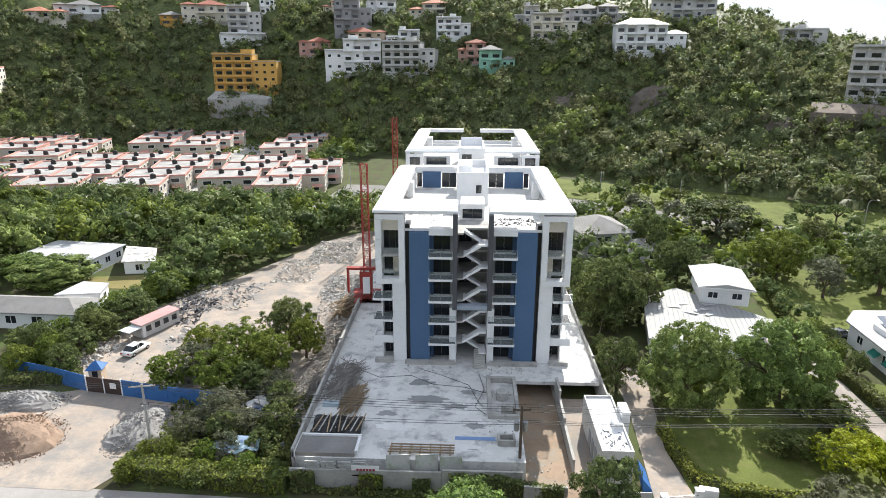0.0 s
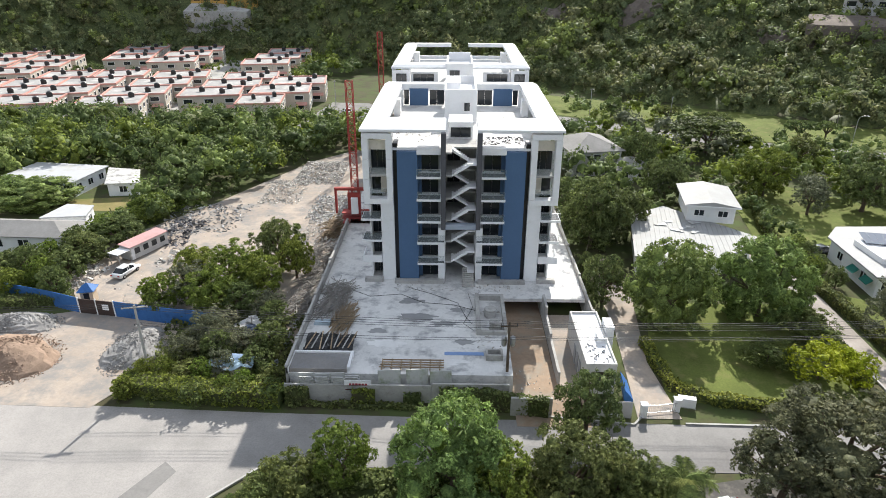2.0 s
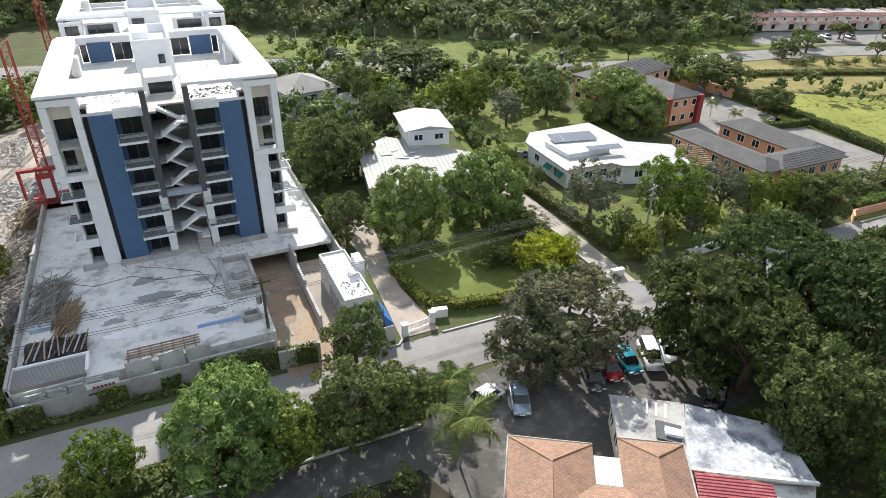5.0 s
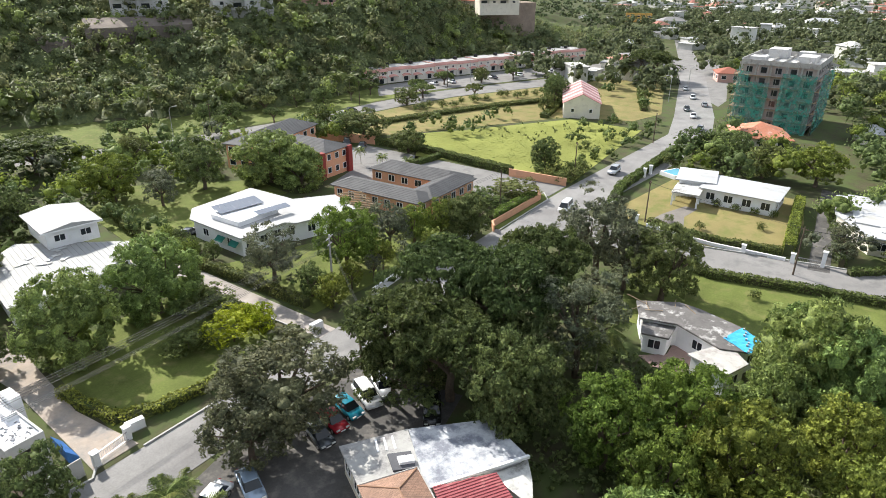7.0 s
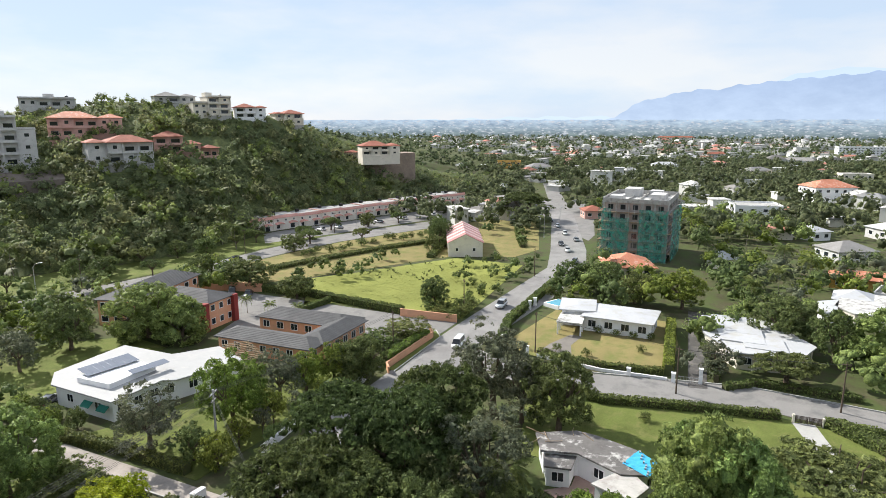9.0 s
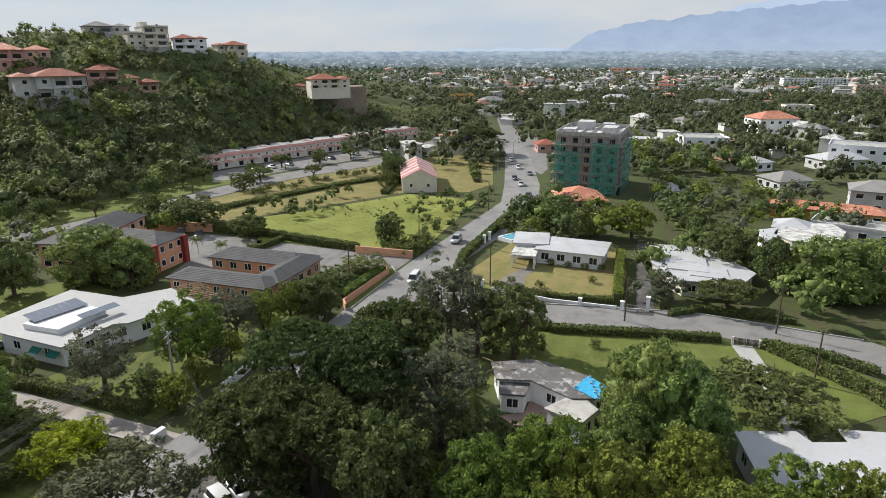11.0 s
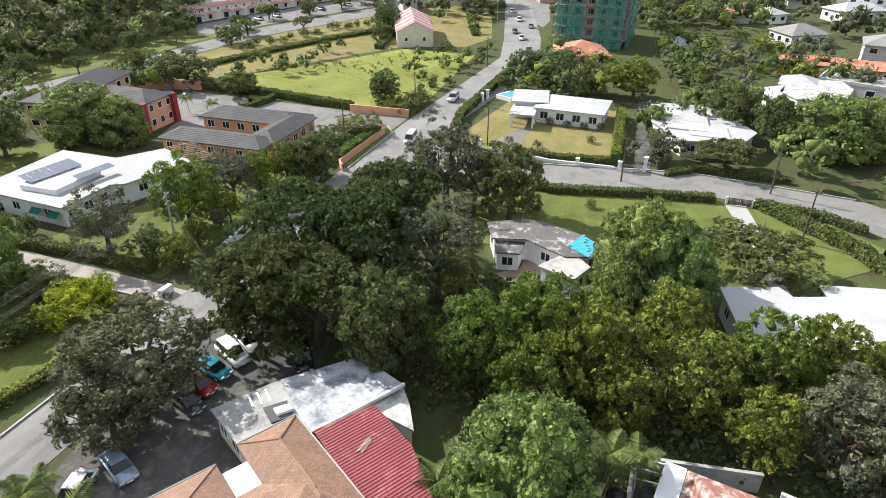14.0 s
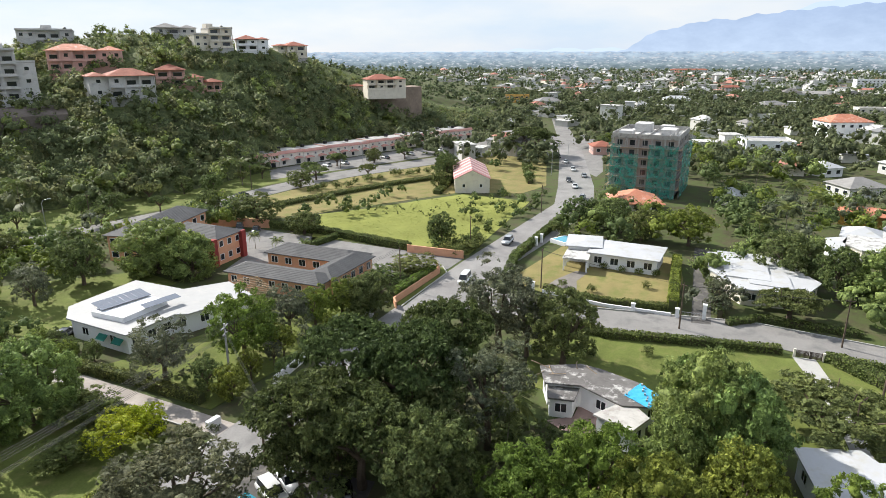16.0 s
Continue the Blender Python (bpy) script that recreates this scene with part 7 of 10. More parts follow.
def plant(kind, x, y, r, zmid, v=0, near=True, group=""):
    """A tree whose crown of radius r has its middle zmid above the ground."""
    rng = random.Random(int(x * 91 + y * 57))
    ms = tree_master(kind, v, near)
    t, zb, used = ms
    g0 = float(height(x, y))
    s = r / 5.2
    tall = {"mango": 4.3, "rain": 4.0, "flat": 2.6, "olive": 5.2, "grey": 5.6}.get(kind, 4.7)
    m = pose(x, y, g0 + zmid, 0, 0, rng.uniform(0, 360)) @ Matrix.Diagonal((s, s, zmid / (tall + 0.7), 1))
    if not used:
        t.matrix_basis = m
        ms[2] = True
        ob = t
    else:
        ob = copy_thing(t, m)
        ob.matrix_basis = m
    for c in ob.children:
        if c.name.startswith("crown"):
            c.scale.z = min({"mango": 1.28, "dark": 1.1, "bright": 1.1}.get(kind, 1.0), {"rain": 1.55, "mango": 1.4, "grey": 0.95}.get(kind, 1.2) * s * (tall + 0.7) / zmid)
    if group:
        ob["group"] = group
    return ob


TREES = []  # habit, place, crown radius, height of the crown's middle
TREES += [
    ('grey', -29.5, 64.6, 2.6, 2.4),
    ('grey', -27.4, 62.4, 2.0, 2.0),
    ('grey', -24.2, 70.6, 2.2, 2.2),
    ('grey', -31.2, 61.0, 2.1, 1.9),
]
TREES += [
    ('dark', 52.2, 25.4, 4.4, 5.2),
    ('dark', 47.6, 33.699999999999996, 2.8, 2.6),
    ('bush', 49.0, 36.7, 2.2, 1.6),
    ('grey', -29.5, 64.6, 2.6, 2.4),
    ('grey', -27.0, 62.0, 2.0, 2.0),
    ('grey', -23.6, 71.4, 2.0, 2.0),
    ('grey', -31.2, 61.0, 2.1, 1.9),
    ('olive', 32.9, 41.6, 7.1, 5.8),
    ('olive', 28.3, 40.9, 4.5, 4.0),
    ('rain', 56.0, 37.6, 7.4, 7.8),
    ('rain', 45.8, 36.1, 7.0, 6.8),
    ('rain', 56.2, 29.9, 7.1, 8.3),
    ('rain', 65.9, 29.8, 6.4, 7.8),
    ('rain', 46.6, 30.7, 6.5, 6.3),
    ('rain', 42.6, 35.4, 3.6, 4.3),
    ('dark', 45.5, 23.1, 5.1, 6.0),
    ('dark', 45.5, 22.4, 4.2, 5.0),
    ('grey', 58.3, 21.3, 5.4, 8.0),
    ('grey', 83.4, 29.1, 6.8, 7.5),
    ('dark', 82.0, 18.8, 5.6, 6.0),
    ('grey', 82.2, 24.3, 4.6, 6.0),
    ('mango', 65.6, -0.9, 5.8, 6.0),
    ('mango', 63.8, -3.5, 5.6, 5.5),
]
TREES += [
    ('mango', 73.1, 1.2, 3.0, 5.0),
    ('mango', 59.6, 1.2, 3.8, 4.0),
    ('flat', 76.3, -13.9, 7.8, 3.5),
    ('bright', 46.1, 13.2, 4.3, 5.5),
    ('bright', 50.1, 8.0, 4.8, 6.0),
    ('bright', 48.2, 2.2, 4.9, 5.5),
    ('bright', 43.1, 7.9, 3.9, 4.5),
    ('bright', 44.5, -1.0, 3.2, 4.0),
    ('golden', 55.3, -4.6, 3.9, 5.5),
    ('golden', 48.7, -7.2, 4.2, 5.0),
    ('bright', 52.8, -13.4, 4.5, 4.8),
    ('bright', 44.4, -12.5, 3.2, 4.5),
    ('bright', 55.9, -18.4, 3.8, 4.5),
    ('grey', 45.6, -18.7, 5.2, 5.5),
    ('golden', 56.5, -23.4, 2.6, 4.0),
    ('mango', 32.8, 5.4, 5.6, 5.0),
]
TREES += [
    ('grey', 54.3, 66.7, 4.6, 5.0),
    ('bright', 64.1, 61.5, 5.3, 5.5),
    ('grey', 73.6, 60.6, 4.0, 4.6),
    ('golden', 78.6, 59.4, 3.0, 3.6),
    ('bright', 83.6, 57.4, 3.0, 3.4),
    ('dark', 84.3, 53.6, 3.2, 3.4),
    ('bright', -9.7, 42.3, 2.9, 3.5),
    ('mango', 0.1, 40.9, 5.2, 4.5),
    ('bright', 3.9, 40.0, 3.2, 3.2),
    ('dark', 10.3, 41.0, 4.2, 4.0),
    ('dark', 14.2, 40.8, 3.4, 3.2),
    ('bush', -14.9, 40.9, 2.4, 2.0),
    ('bright', -38.9, 72.3, 3.1, 2.6),
    ('grey', -36.3, 75.4, 3.8, 3.0),
    ('bright', -31.6, 72.2, 4.0, 3.0),
    ('bright', -30.7, 78.3, 4.3, 3.6),
]
TREES += [
    ('golden', -36.8, 80.0, 3.2, 3.2),
    ('bright', -26.5, 76.5, 3.4, 3.2),
    ('dark', -26.2, 85.8, 4.0, 4.0),
    ('bright', -23.1, 82.2, 2.7, 3.4),
    ('dark', -27.9, 71.8, 2.9, 2.4),
    ('bush', -13.2, 40.4, 2.7, 2.5),
    ('bush', -16.0, 39.3, 2.0, 2.0),
    ('mango', 27.9, 71.6, 5.8, 5.0),
    ('mango', 40.0, 73.2, 6.1, 5.0),
    ('dark', 20.3, 76.4, 3.2, 3.5),
    ('dark', 24.5, 97.6, 5.5, 5.0),
    ('yellow', 40.9, 59.2, 3.5, 2.5),
    ('yellow', 43.7, 58.0, 2.3, 2.5),
    ('bush', 43.7, 67.6, 3.4, 2.0),
    ('bush', 36.7, 62.4, 3.1, 1.5),
    ('golden', 82.0, 63.5, 2.6, 2.4),
]
TREES += [
    ('dark', 86.0, 52.8, 4.2, 4.0),
    ('dark', 91.1, 60.4, 2.4, 2.2),
    ('mango', 87.1, 103.9, 8.3, 5.0),
    ('mango', 87.7, 95.6, 5.4, 4.0),
    ('golden', 151.2, 7.0, 5.6, 5.0),
    ('dark', 157.5, 26.1, 5.8, 4.0),
    ('dark', 151.5, 17.5, 4.8, 4.0),
    ('dark', 157.9, 34.2, 3.7, 4.0),
    ('mango', 125.5, -29.2, 7.7, 5.0),
    ('mango', 127.6, -35.0, 6.6, 5.0),
    ('dark', 127.5, -20.3, 4.5, 5.0),
    ('dark', 134.3, -12.8, 6.3, 5.0),
    ('flat', 112.8, -11.8, 5.4, 3.0),
    ('grey', 113.4, -0.6, 3.0, 3.5),
    ('dark', 128.5, 59.5, 3.7, 4.0),
    ('dark', 197.5, 89.7, 4.5, 5.0),
]
TREES += [
    ('rain', 266.5, 80.3, 11.3, 7.0),
    ('dark', 126.9, 112.7, 7.2, 4.0),
    ('dark', 122.7, 94.3, 4.4, 3.0),
    ('dark', 125.0, 127.4, 4.1, 4.0),
    ('bush', 107.8, 56.4, 5.1, 2.0),
    ('bush', 100.0, 58.5, 3.8, 2.0),
    ('bush', 147.2, 36.0, 2.2, 2.0),
    ('dark', 13.1, 49.2, 3.3, 4.0),
    ('rain', 60.8, 150.6, 9.9, 4.8),
    ('dark', 39.5, 134.3, 4.9, 5.0),
    ('dark', 39.5, 113.9, 4.9, 5.0),
    ('bright', 60.8, 119.8, 5.5, 5.0),
    ('dark', 75.6, 111.5, 4.9, 5.0),
    ('dark', 22.0, 94.3, 5.3, 6.0),
    ('grey', 64.7, 109.7, 3.5, 4.0),
    ('dark', 76.5, 138.1, 4.2, 4.0),
]
TREES += [
    ('mango', -79.0, 111.0, 7.6, 2.2),
    ('mango', -87.5, 114.4, 5.0, 2.0),
    ('dark', -55.2, 93.6, 4.6, 2.4),
    ('dark', -56.5, 87.2, 3.9, 2.2),
    ('bright', -54.4, 104.1, 4.1, 2.4),
    ('dark', -64.6, 83.2, 3.4, 2.0),
]
for i, (kind, x, y, r, zm) in enumerate(TREES):
    plant(kind, x, y, r, zm, i % 2)


def woods(name, label, pts, per, size, material, seed=1, squash=0.85, k=5):
    """Far woods in one mesh: pts rows of x, y, z of the crown's middle, radius."""
    rng = np.random.default_rng(seed)
    pts = np.asarray(pts, float)
    n = len(pts)
    out = sphere_dirs(rng, n * k, -0.3).reshape(n, k, 3)
    out[:, 0] = [0, 0, 1]
    rad = pts[:, None, 3:4] * rng.uniform(0.30, 0.50, (n, k, 1))
    cen = pts[:, None, :3] + out * pts[:, None, 3:4] * [0.6, 0.6, 0.6 * squash]
    cv, cf = clump_tris(rng, cen.reshape(-1, 3), (rad * [0.62, 0.62, 0.55]).reshape(-1, 3), out.reshape(-1, 3), 1, 0.2)
    m = max(1, per // k)
    d = sphere_dirs(rng, n * k * m, -0.8).reshape(n, k, m, 3) + out[:, :, None] * 0.7 + [0, 0, 0.3]
    d /= np.linalg.norm(d, axis=-1)[..., None]
    c = cen[:, :, None] + d * rad[:, :, None] * rng.uniform(0.7, 1.35, (n, k, m, 1))
    s = np.repeat(size * pts[:, 3] / 4, k * m)
    ob = leafy_object(name, leaf_quads(rng, c.reshape(-1, 3), d.reshape(-1, 3), s), cv, cf, material)
    return tagged(ob, label, "trees", kind="stuff")


def inside(px, py, pl):
    """Which points lie in a polygon."""
    res = np.zeros(len(px), bool)
    for (x0, y0), (x1, y1) in zip(pl, pl[1:] + pl[:1]):
        res ^= ((y0 > py) != (y1 > py)) & (px < (x1 - x0) * (py - y0) / (y1 - y0 + 1e-12) + x0)
    return res


def scatter(rng, n, poly, gap, avoid=()):
    """Random places in a polygon, at least gap apart, outside the avoid polygons."""
    xs, ys = [p[0] for p in poly], [p[1] for p in poly]
    px, py = rng.uniform(min(xs), max(xs), n * 30), rng.uniform(min(ys), max(ys), n * 30)
    ok = inside(px, py, poly)
    for av in avoid:
        ok &= ~inside(px, py, av)
    out = []
    for x, y in zip(px[ok], py[ok]):
        if all((x - u) ** 2 + (y - w) ** 2 > gap * gap for u, w in out):
            out.append((x, y))
            if len(out) >= n:
                break
    return out




ROCKS = ((72, 262, 22, 12), (112, 232, 14, 9), (40, 276, 12, 9))


def no_go(x, y):
    if any(abs(x - rx) < w_ * 0.3 and 1 < y - ry < h_ * 0.7 for rx, ry, w_, h_ in ROCKS):
        return True
    for hx_, hy_, z_, w_, h_, *_ in HILLHOUSES:
        r_ = math.hypot(hx_, hy_)
        u, v = ((x - hx_) * hx_ + (y - hy_) * hy_) / r_, ((x - hx_) * hy_ - (y - hy_) * hx_) / r_
        if -1.5 < u < 14 and abs(v) < w_ / 2 + 2:
            return True
    return False


rng = np.random.default_rng(5)
hx, hy = (v.ravel() for v in np.meshgrid(np.arange(-330, 420, 4.7), np.arange(100, 446, 4.7)))
hx, hy = hx + rng.uniform(-2.2, 2.2, hx.size), hy + rng.uniform(-2.2, 2.2, hx.size)
az, dd = np.degrees(np.arctan2(hx, hy)), np.hypot(hx, hy)
hz = height(hx, hy)
foot, crest = (np.interp(az, [h[0] for h in HILL], [h[k] for h in HILL]) for k in (1, 2))
keep = (dd > foot - 4) & (dd < crest + 14) & (az > -44) & (az < 70) & np.array([not no_go(x, y) for x, y in zip(hx, hy)])
size = rng.uniform(3.0, 5.0, hx.size) * np.where(rng.uniform(size=hx.size) < 0.14, 1.45, 1.0)
tone = rng.choice(3, hx.size, p=[0.45, 0.35, 0.2])
size *= 1 - 0.4 * smooth(crest - 40, crest - 5, dd)
pts = np.stack([hx, hy, hz + size * 0.5 + 0.2, size], -1)
for k, (lm, words) in enumerate(((L_HILL, "dense dark green scrub and trees"), (L_HILL2, "mid green scrub and trees"), (L_MANGO, "pale green scrub"))):
    woods("hill_woods", words + " over the hillside", pts[keep & (tone == k)], 72, 0.60, lm, k + 1, 1.0, 6)
for k, (x0, y0, w_, h_) in enumerate(ROCKS):
    bm = bmesh.new()
    rg = np.random.default_rng(40 + k)
    rows_ = []
    for j in range(7):
        row = []
        for i in range(9):
            x, y = x0 + w_ * (i / 8 - 0.5), y0 + h_ * (j / 6)
            row.append(bm.verts.new((x + rg.uniform(-1, 1), y + rg.uniform(-1, 1), float(height(x, y)) + 1.6 + rg.uniform(-0.9, 0.9) - 2.4 * (i in (0, 8) or j in (0, 6)))))
        rows_.append(row)
    for j in range(6):
        for i in range(8):
            bm.faces.new((rows_[j][i], rows_[j][i + 1], rows_[j + 1][i + 1], rows_[j + 1][i]))
    tagged(part("rock_face", bm, ROCK), "bare pale rock face on the hillside", "rock", kind="structure")

SCRUB = leaf("scrub_leaves", (0.10, 0.128, 0.05))
# low scrub that closes the hillside between the trees: a rough sheet over the slope
ca, cd = np.radians(np.linspace(-66, 69, 330)), np.linspace(196, 452, 104)
A_, D_ = np.meshgrid(ca, cd)
rg = np.random.default_rng(88)
sx, sy = D_ * np.sin(A_) + rg.normal(0, 0.4, A_.shape), D_ * np.cos(A_) + rg.normal(0, 0.4, A_.shape)
fo = np.interp(np.degrees(A_), [h[0] for h in HILL], [h[1] for h in HILL])
sz = height(sx, sy) + np.where(D_ > fo - 2, 0.9 + rg.normal(0, 0.75, A_.shape) + 0.8 * np.sin(sx * 0.7) * np.sin(sy * 0.6), -1.5)
for rx, ry, w_, h_ in ROCKS:
    sz -= 3.0 * ((np.abs(sx - rx) < w_ * 0.45) & (sy > ry - 2) & (sy < ry + h_))
ii = np.arange(A_.size).reshape(A_.shape)
scrub = obj_from("hillside_scrub", np.stack([sx, sy, sz], -1).reshape(-1, 3).tolist(), np.stack([ii[:-1, :-1], ii[1:, :-1], ii[1:, 1:], ii[:-1, 1:]], -1).reshape(-1, 4).tolist(), SCRUB)
scrub.data.shade_smooth()
tagged(scrub, "low green scrub covering the slope between the trees", "scrub", kind="stuff")

# trees between the houses
FILL = []  # outline, number, spacing, radius range, height of the crown's middle, habits
FILL += [
    ([(-128, 106), (-92, 104), (-60, 104), (-47, 112), (-34, 142), (-26, 152), (-14, 143), (-14, 172), (-45, 168), (-128, 168)], 170, 4.4, (3.0, 5.2), (3.0, 5.4), ("dark", "dark", "bright", "mango", "dark")),
    ([(-62, 74), (-52, 73), (-58, 92), (-47, 110), (-60, 108), (-62, 100)], 14, 3.4, (2.0, 3.2), (1.8, 2.6), ("dark", "dark", "bright")),
    ([(-110, 70), (-84, 72), (-84, 112), (-110, 112)], 24, 4.5, (2.4, 4.0), (2.5, 4), ("dark", "mango")),
]
FILL += [
    ([(19, 92), (25, 92), (34, 107), (48, 112), (56, 120), (86, 110), (86, 124), (110, 128), (100, 143), (60, 160), (36, 172), (19, 165)], 70, 4.8, (2.4, 4.4), (2.6, 4.6), ("dark", "bright", "dark", "mango", "grey")),
    ([(52, 100), (57, 96), (55, 112), (50, 108)], 5, 3, (1.8, 2.6), (1.8, 2.5), ("dark",)),
    ([(52, 81), (57, 81), (56, 93), (52, 95)], 6, 2.4, (1.4, 2.0), (1.3, 1.8), ("dark", "bright")),
]
FILL += [
    ([(53, 55), (66, 53), (88, 53), (87, 57), (66, 57), (55, 61)], 9, 3.6, (1.6, 2.8), (2.2, 3.4), ("bright", "grey", "golden", "dark")),
    ([(112, 118), (134, 104), (134, 126), (120, 130)], 12, 4, (2.6, 4.0), (2.8, 4), ("dark", "dark", "bright")),
    ([(124, 88), (140, 92), (168, 86), (176, 96), (140, 108), (126, 100)], 12, 4, (1.6, 3.0), (1.6, 2.6), ("dark", "bush")),
]
FILL += [
    ([(124, 52), (175, 49), (190, 52), (186, 66), (150, 72), (150, 58)], 26, 4, (1.0, 2.4), (0.9, 1.8), ("bush", "dark", "bush")),
    ([(143, 9), (170, 10), (178, 34), (150, 38), (143, 34)], 14, 4.8, (2.8, 4.6), (3, 5), ("dark", "bright", "mango")),
    ([(106, -20), (116, -20), (140, -42), (120, -60), (100, -44)], 14, 5, (3, 5), (3, 5), ("mango", "dark")),
]
FILL += [
    ([(128, 3), (150, -4), (150, -20), (136, -18), (131, -10)], 9, 4, (2.4, 4), (2.6, 4.2), ("dark", "mango")),
    ([(160, -2), (205, 6), (210, -40), (172, -46), (172, -22), (160, -18)], 42, 5, (2.4, 4.6), (2.6, 4.6), ("dark", "bright", "dark", "grey")),
    ([(110, 4), (116, 4), (118, -4), (112, -8)], 3, 3, (1.6, 2.4), (1.8, 2.4), ("grey",)),
]
FILL += [
    ([(36, -24), (47, -24), (50, -34), (46, -46), (36, -40)], 9, 4.4, (3, 4.6), (3, 4.6), ("bright", "grey", "dark")),
]
FILL += [
    ([(-24, 214), (-20, 172), (10, 172), (16, 205), (8, 232), (-14, 240)], 22, 6, (3, 5.4), (3.2, 5), ("bright", "golden", "dark")),
    ([(20, 172), (40, 176), (66, 166), (70, 178), (44, 204), (20, 214)], 15, 5, (2.4, 4.0), (2.4, 3.8), ("dark", "mango", "bright")),
    ([(-62, 226), (-46, 226), (-40, 262), (-58, 290)], 14, 6, (3, 5), (3, 5), ("dark", "bright")),
]
FILL += [
    ([(-210, 160), (-165, 150), (-128, 165), (-158, 215), (-215, 240)], 24, 7, (3, 5), (3, 5), ("dark", "mango")),
    ([(-104, 172), (-84, 170), (-84, 300), (-104, 300)], 26, 5, (1.6, 3.0), (1.8, 2.8), ("dark", "bush", "bright")),
    ([(-200, 232), (-60, 172), (-44, 186), (-60, 300), (-190, 300)], 70, 8, (1.4, 2.8), (1.6, 2.8), ("dark", "bush", "bright", "dark")),
    ([(-150, 235), (-120, 235), (-120, 250), (-150, 255)], 8, 5, (2, 3), (2, 3), ("dark", "bush")),
]
FILL += [
    ([(205, 60), (262, 76), (290, 90), (240, 104), (205, 96)], 9, 8, (1.8, 3.2), (2, 3), ("dark", "bush")),
    ([(225, 5), (262, 40), (296, 58), (330, 50), (300, -20), (240, -30)], 55, 6.5, (3, 5), (3.2, 5), ("dark", "mango", "bright")),
    ([(-32, 59), (-21, 58), (-20, 70), (-28, 72)], 9, 2.8, (1.6, 2.6), (1.4, 2.2), ("dark", "grey")),
]
FILL += [
    ([(-36, 53), (-19, 53), (-19, 57), (-34, 59)], 12, 2.0, (1.2, 1.8), (1.0, 1.5), ("bush", "bright")),
]
CLEAR = [[(-94, 106), (-59, 106), (-57, 124), (-62, 129), (-92, 131)], [(-86, 84), (-62, 84), (-60, 106), (-86, 106)]]  # house plots
FARTREES = {}
for k, (poly, n, gap, rr_, zr, hab) in enumerate(FILL):
    rg = np.random.default_rng(100 + k)
    for q, (x, y) in enumerate(scatter(rg, n, poly, gap, CLEAR)):
        kd, r, zm = hab[q % len(hab)], rg.uniform(*rr_), rg.uniform(*zr)
        if math.hypot(x, y) < 112:
            plant(kd, x, y, r, zm, q % 3, False)
        else:
            FARTREES.setdefault(kd, []).append((x, y, float(height(x, y)) + zm * 0.85, r))
for k, (kd, rows_) in enumerate(FARTREES.items()):
    woods("garden_trees", {"dark": "dark green", "bright": "bright green", "mango": "pale green", "grey": "grey-green", "bush": "low green", "golden": "yellow-green", "rain": "spreading"}[kd] + " trees between the far gardens", rows_, 120, 0.52, KINDS[kd][0], 500 + k, 0.95, 12)
ROUND = [(112.5, 161.3), (121.6, 158.9), (134.2, 160.1), (145.2, 157.4), (108.1, 148.1), (125.3, 146), (117.9, 157), (88.7, 163), (95.7, 163), (152.7, 152.8), (164.7, 151), (189.2, 141), (169.2, 130.2), (194.2, 119), (209.1, 142.3), (264, 142.8), (235.4, 126), (70, 172), (46, 188), (60, 180), (176, 152), (222, 133), (182, 133)]
for k, (x, y) in enumerate(ROUND):
    plant("flat" if k % 3 else "dark", x, y, 3.0 + (k * 7 % 5) * 0.35, 3.1, k % 2, False, "round trees along the hill road")


def undergrowth(name, label, poly, n, r, material, seed, avoid=(), per=12, size=0.3):
    rg = np.random.default_rng(seed)
    p = np.array(scatter(rg, n, poly, r * 0.75, avoid))
    q = np.concatenate([p, (height(p[:, 0], p[:, 1]) + r * 0.35)[:, None], rg.uniform(0.6, 1.2, (len(p), 1)) * r], 1)
    return woods(name, label, q, per, size * 4 / r, material, seed, 0.6, 3)


undergrowth("undergrowth", "low scrub and creepers under the trees", [(-128, 106), (-60, 104), (-47, 112), (-34, 142), (-24, 152), (-14, 143), (-14, 172), (-128, 172)], 900, 2.2, L_DARK, 60, CLEAR)
undergrowth("undergrowth", "low scrub between the gardens", [(19, 92), (25, 92), (34, 107), (56, 120), (110, 128), (100, 143), (36, 174), (19, 165)], 420, 1.8, L_DARK, 61)
undergrowth("undergrowth", "dense shrubs beneath the garden trees", [(42, 12), (40, 24), (64, 26), (66, 16), (62, 0), (56, -10), (40, -8), (38, 0), (44, 4)], 420, 1.2, L_DARK, 62)
undergrowth("undergrowth", "dense shrubs beyond the compound wall", [(40.5, -4), (56, -10), (57, -34), (48, -46), (38, -34), (42, -16)], 300, 1.3, L_DARK, 63)
undergrowth("undergrowth", "weeds and creepers in the vacant lot", [(-36, 53.2), (-18.6, 53.2), (-18.6, 70), (-28, 73), (-36, 69)], 330, 0.9, L_DARK, 64)
undergrowth("undergrowth", "scrub along the yard edge", [(-62, 74), (-54, 73), (-60, 92), (-48, 112), (-56, 116), (-64, 104)], 240, 1.0, L_BRIGHT, 65)
undergrowth("undergrowth", "rough bushes on the open field", [(150, 72), (190, 52), (196, 60), (180, 84), (150, 96), (142, 100)], 40, 1.1, L_DARK, 66)
undergrowth("undergrowth", "shrubs behind the street trees", [(-24, 35), (-17, 41), (-10, 43.4), (20, 43.6), (22, 41), (-4, 40), (-13, 38), (-19, 33)], 260, 0.8, L_DARK, 67)

# ---- the plain with the town, out to the mountains ----
rng = np.random.default_rng(77)


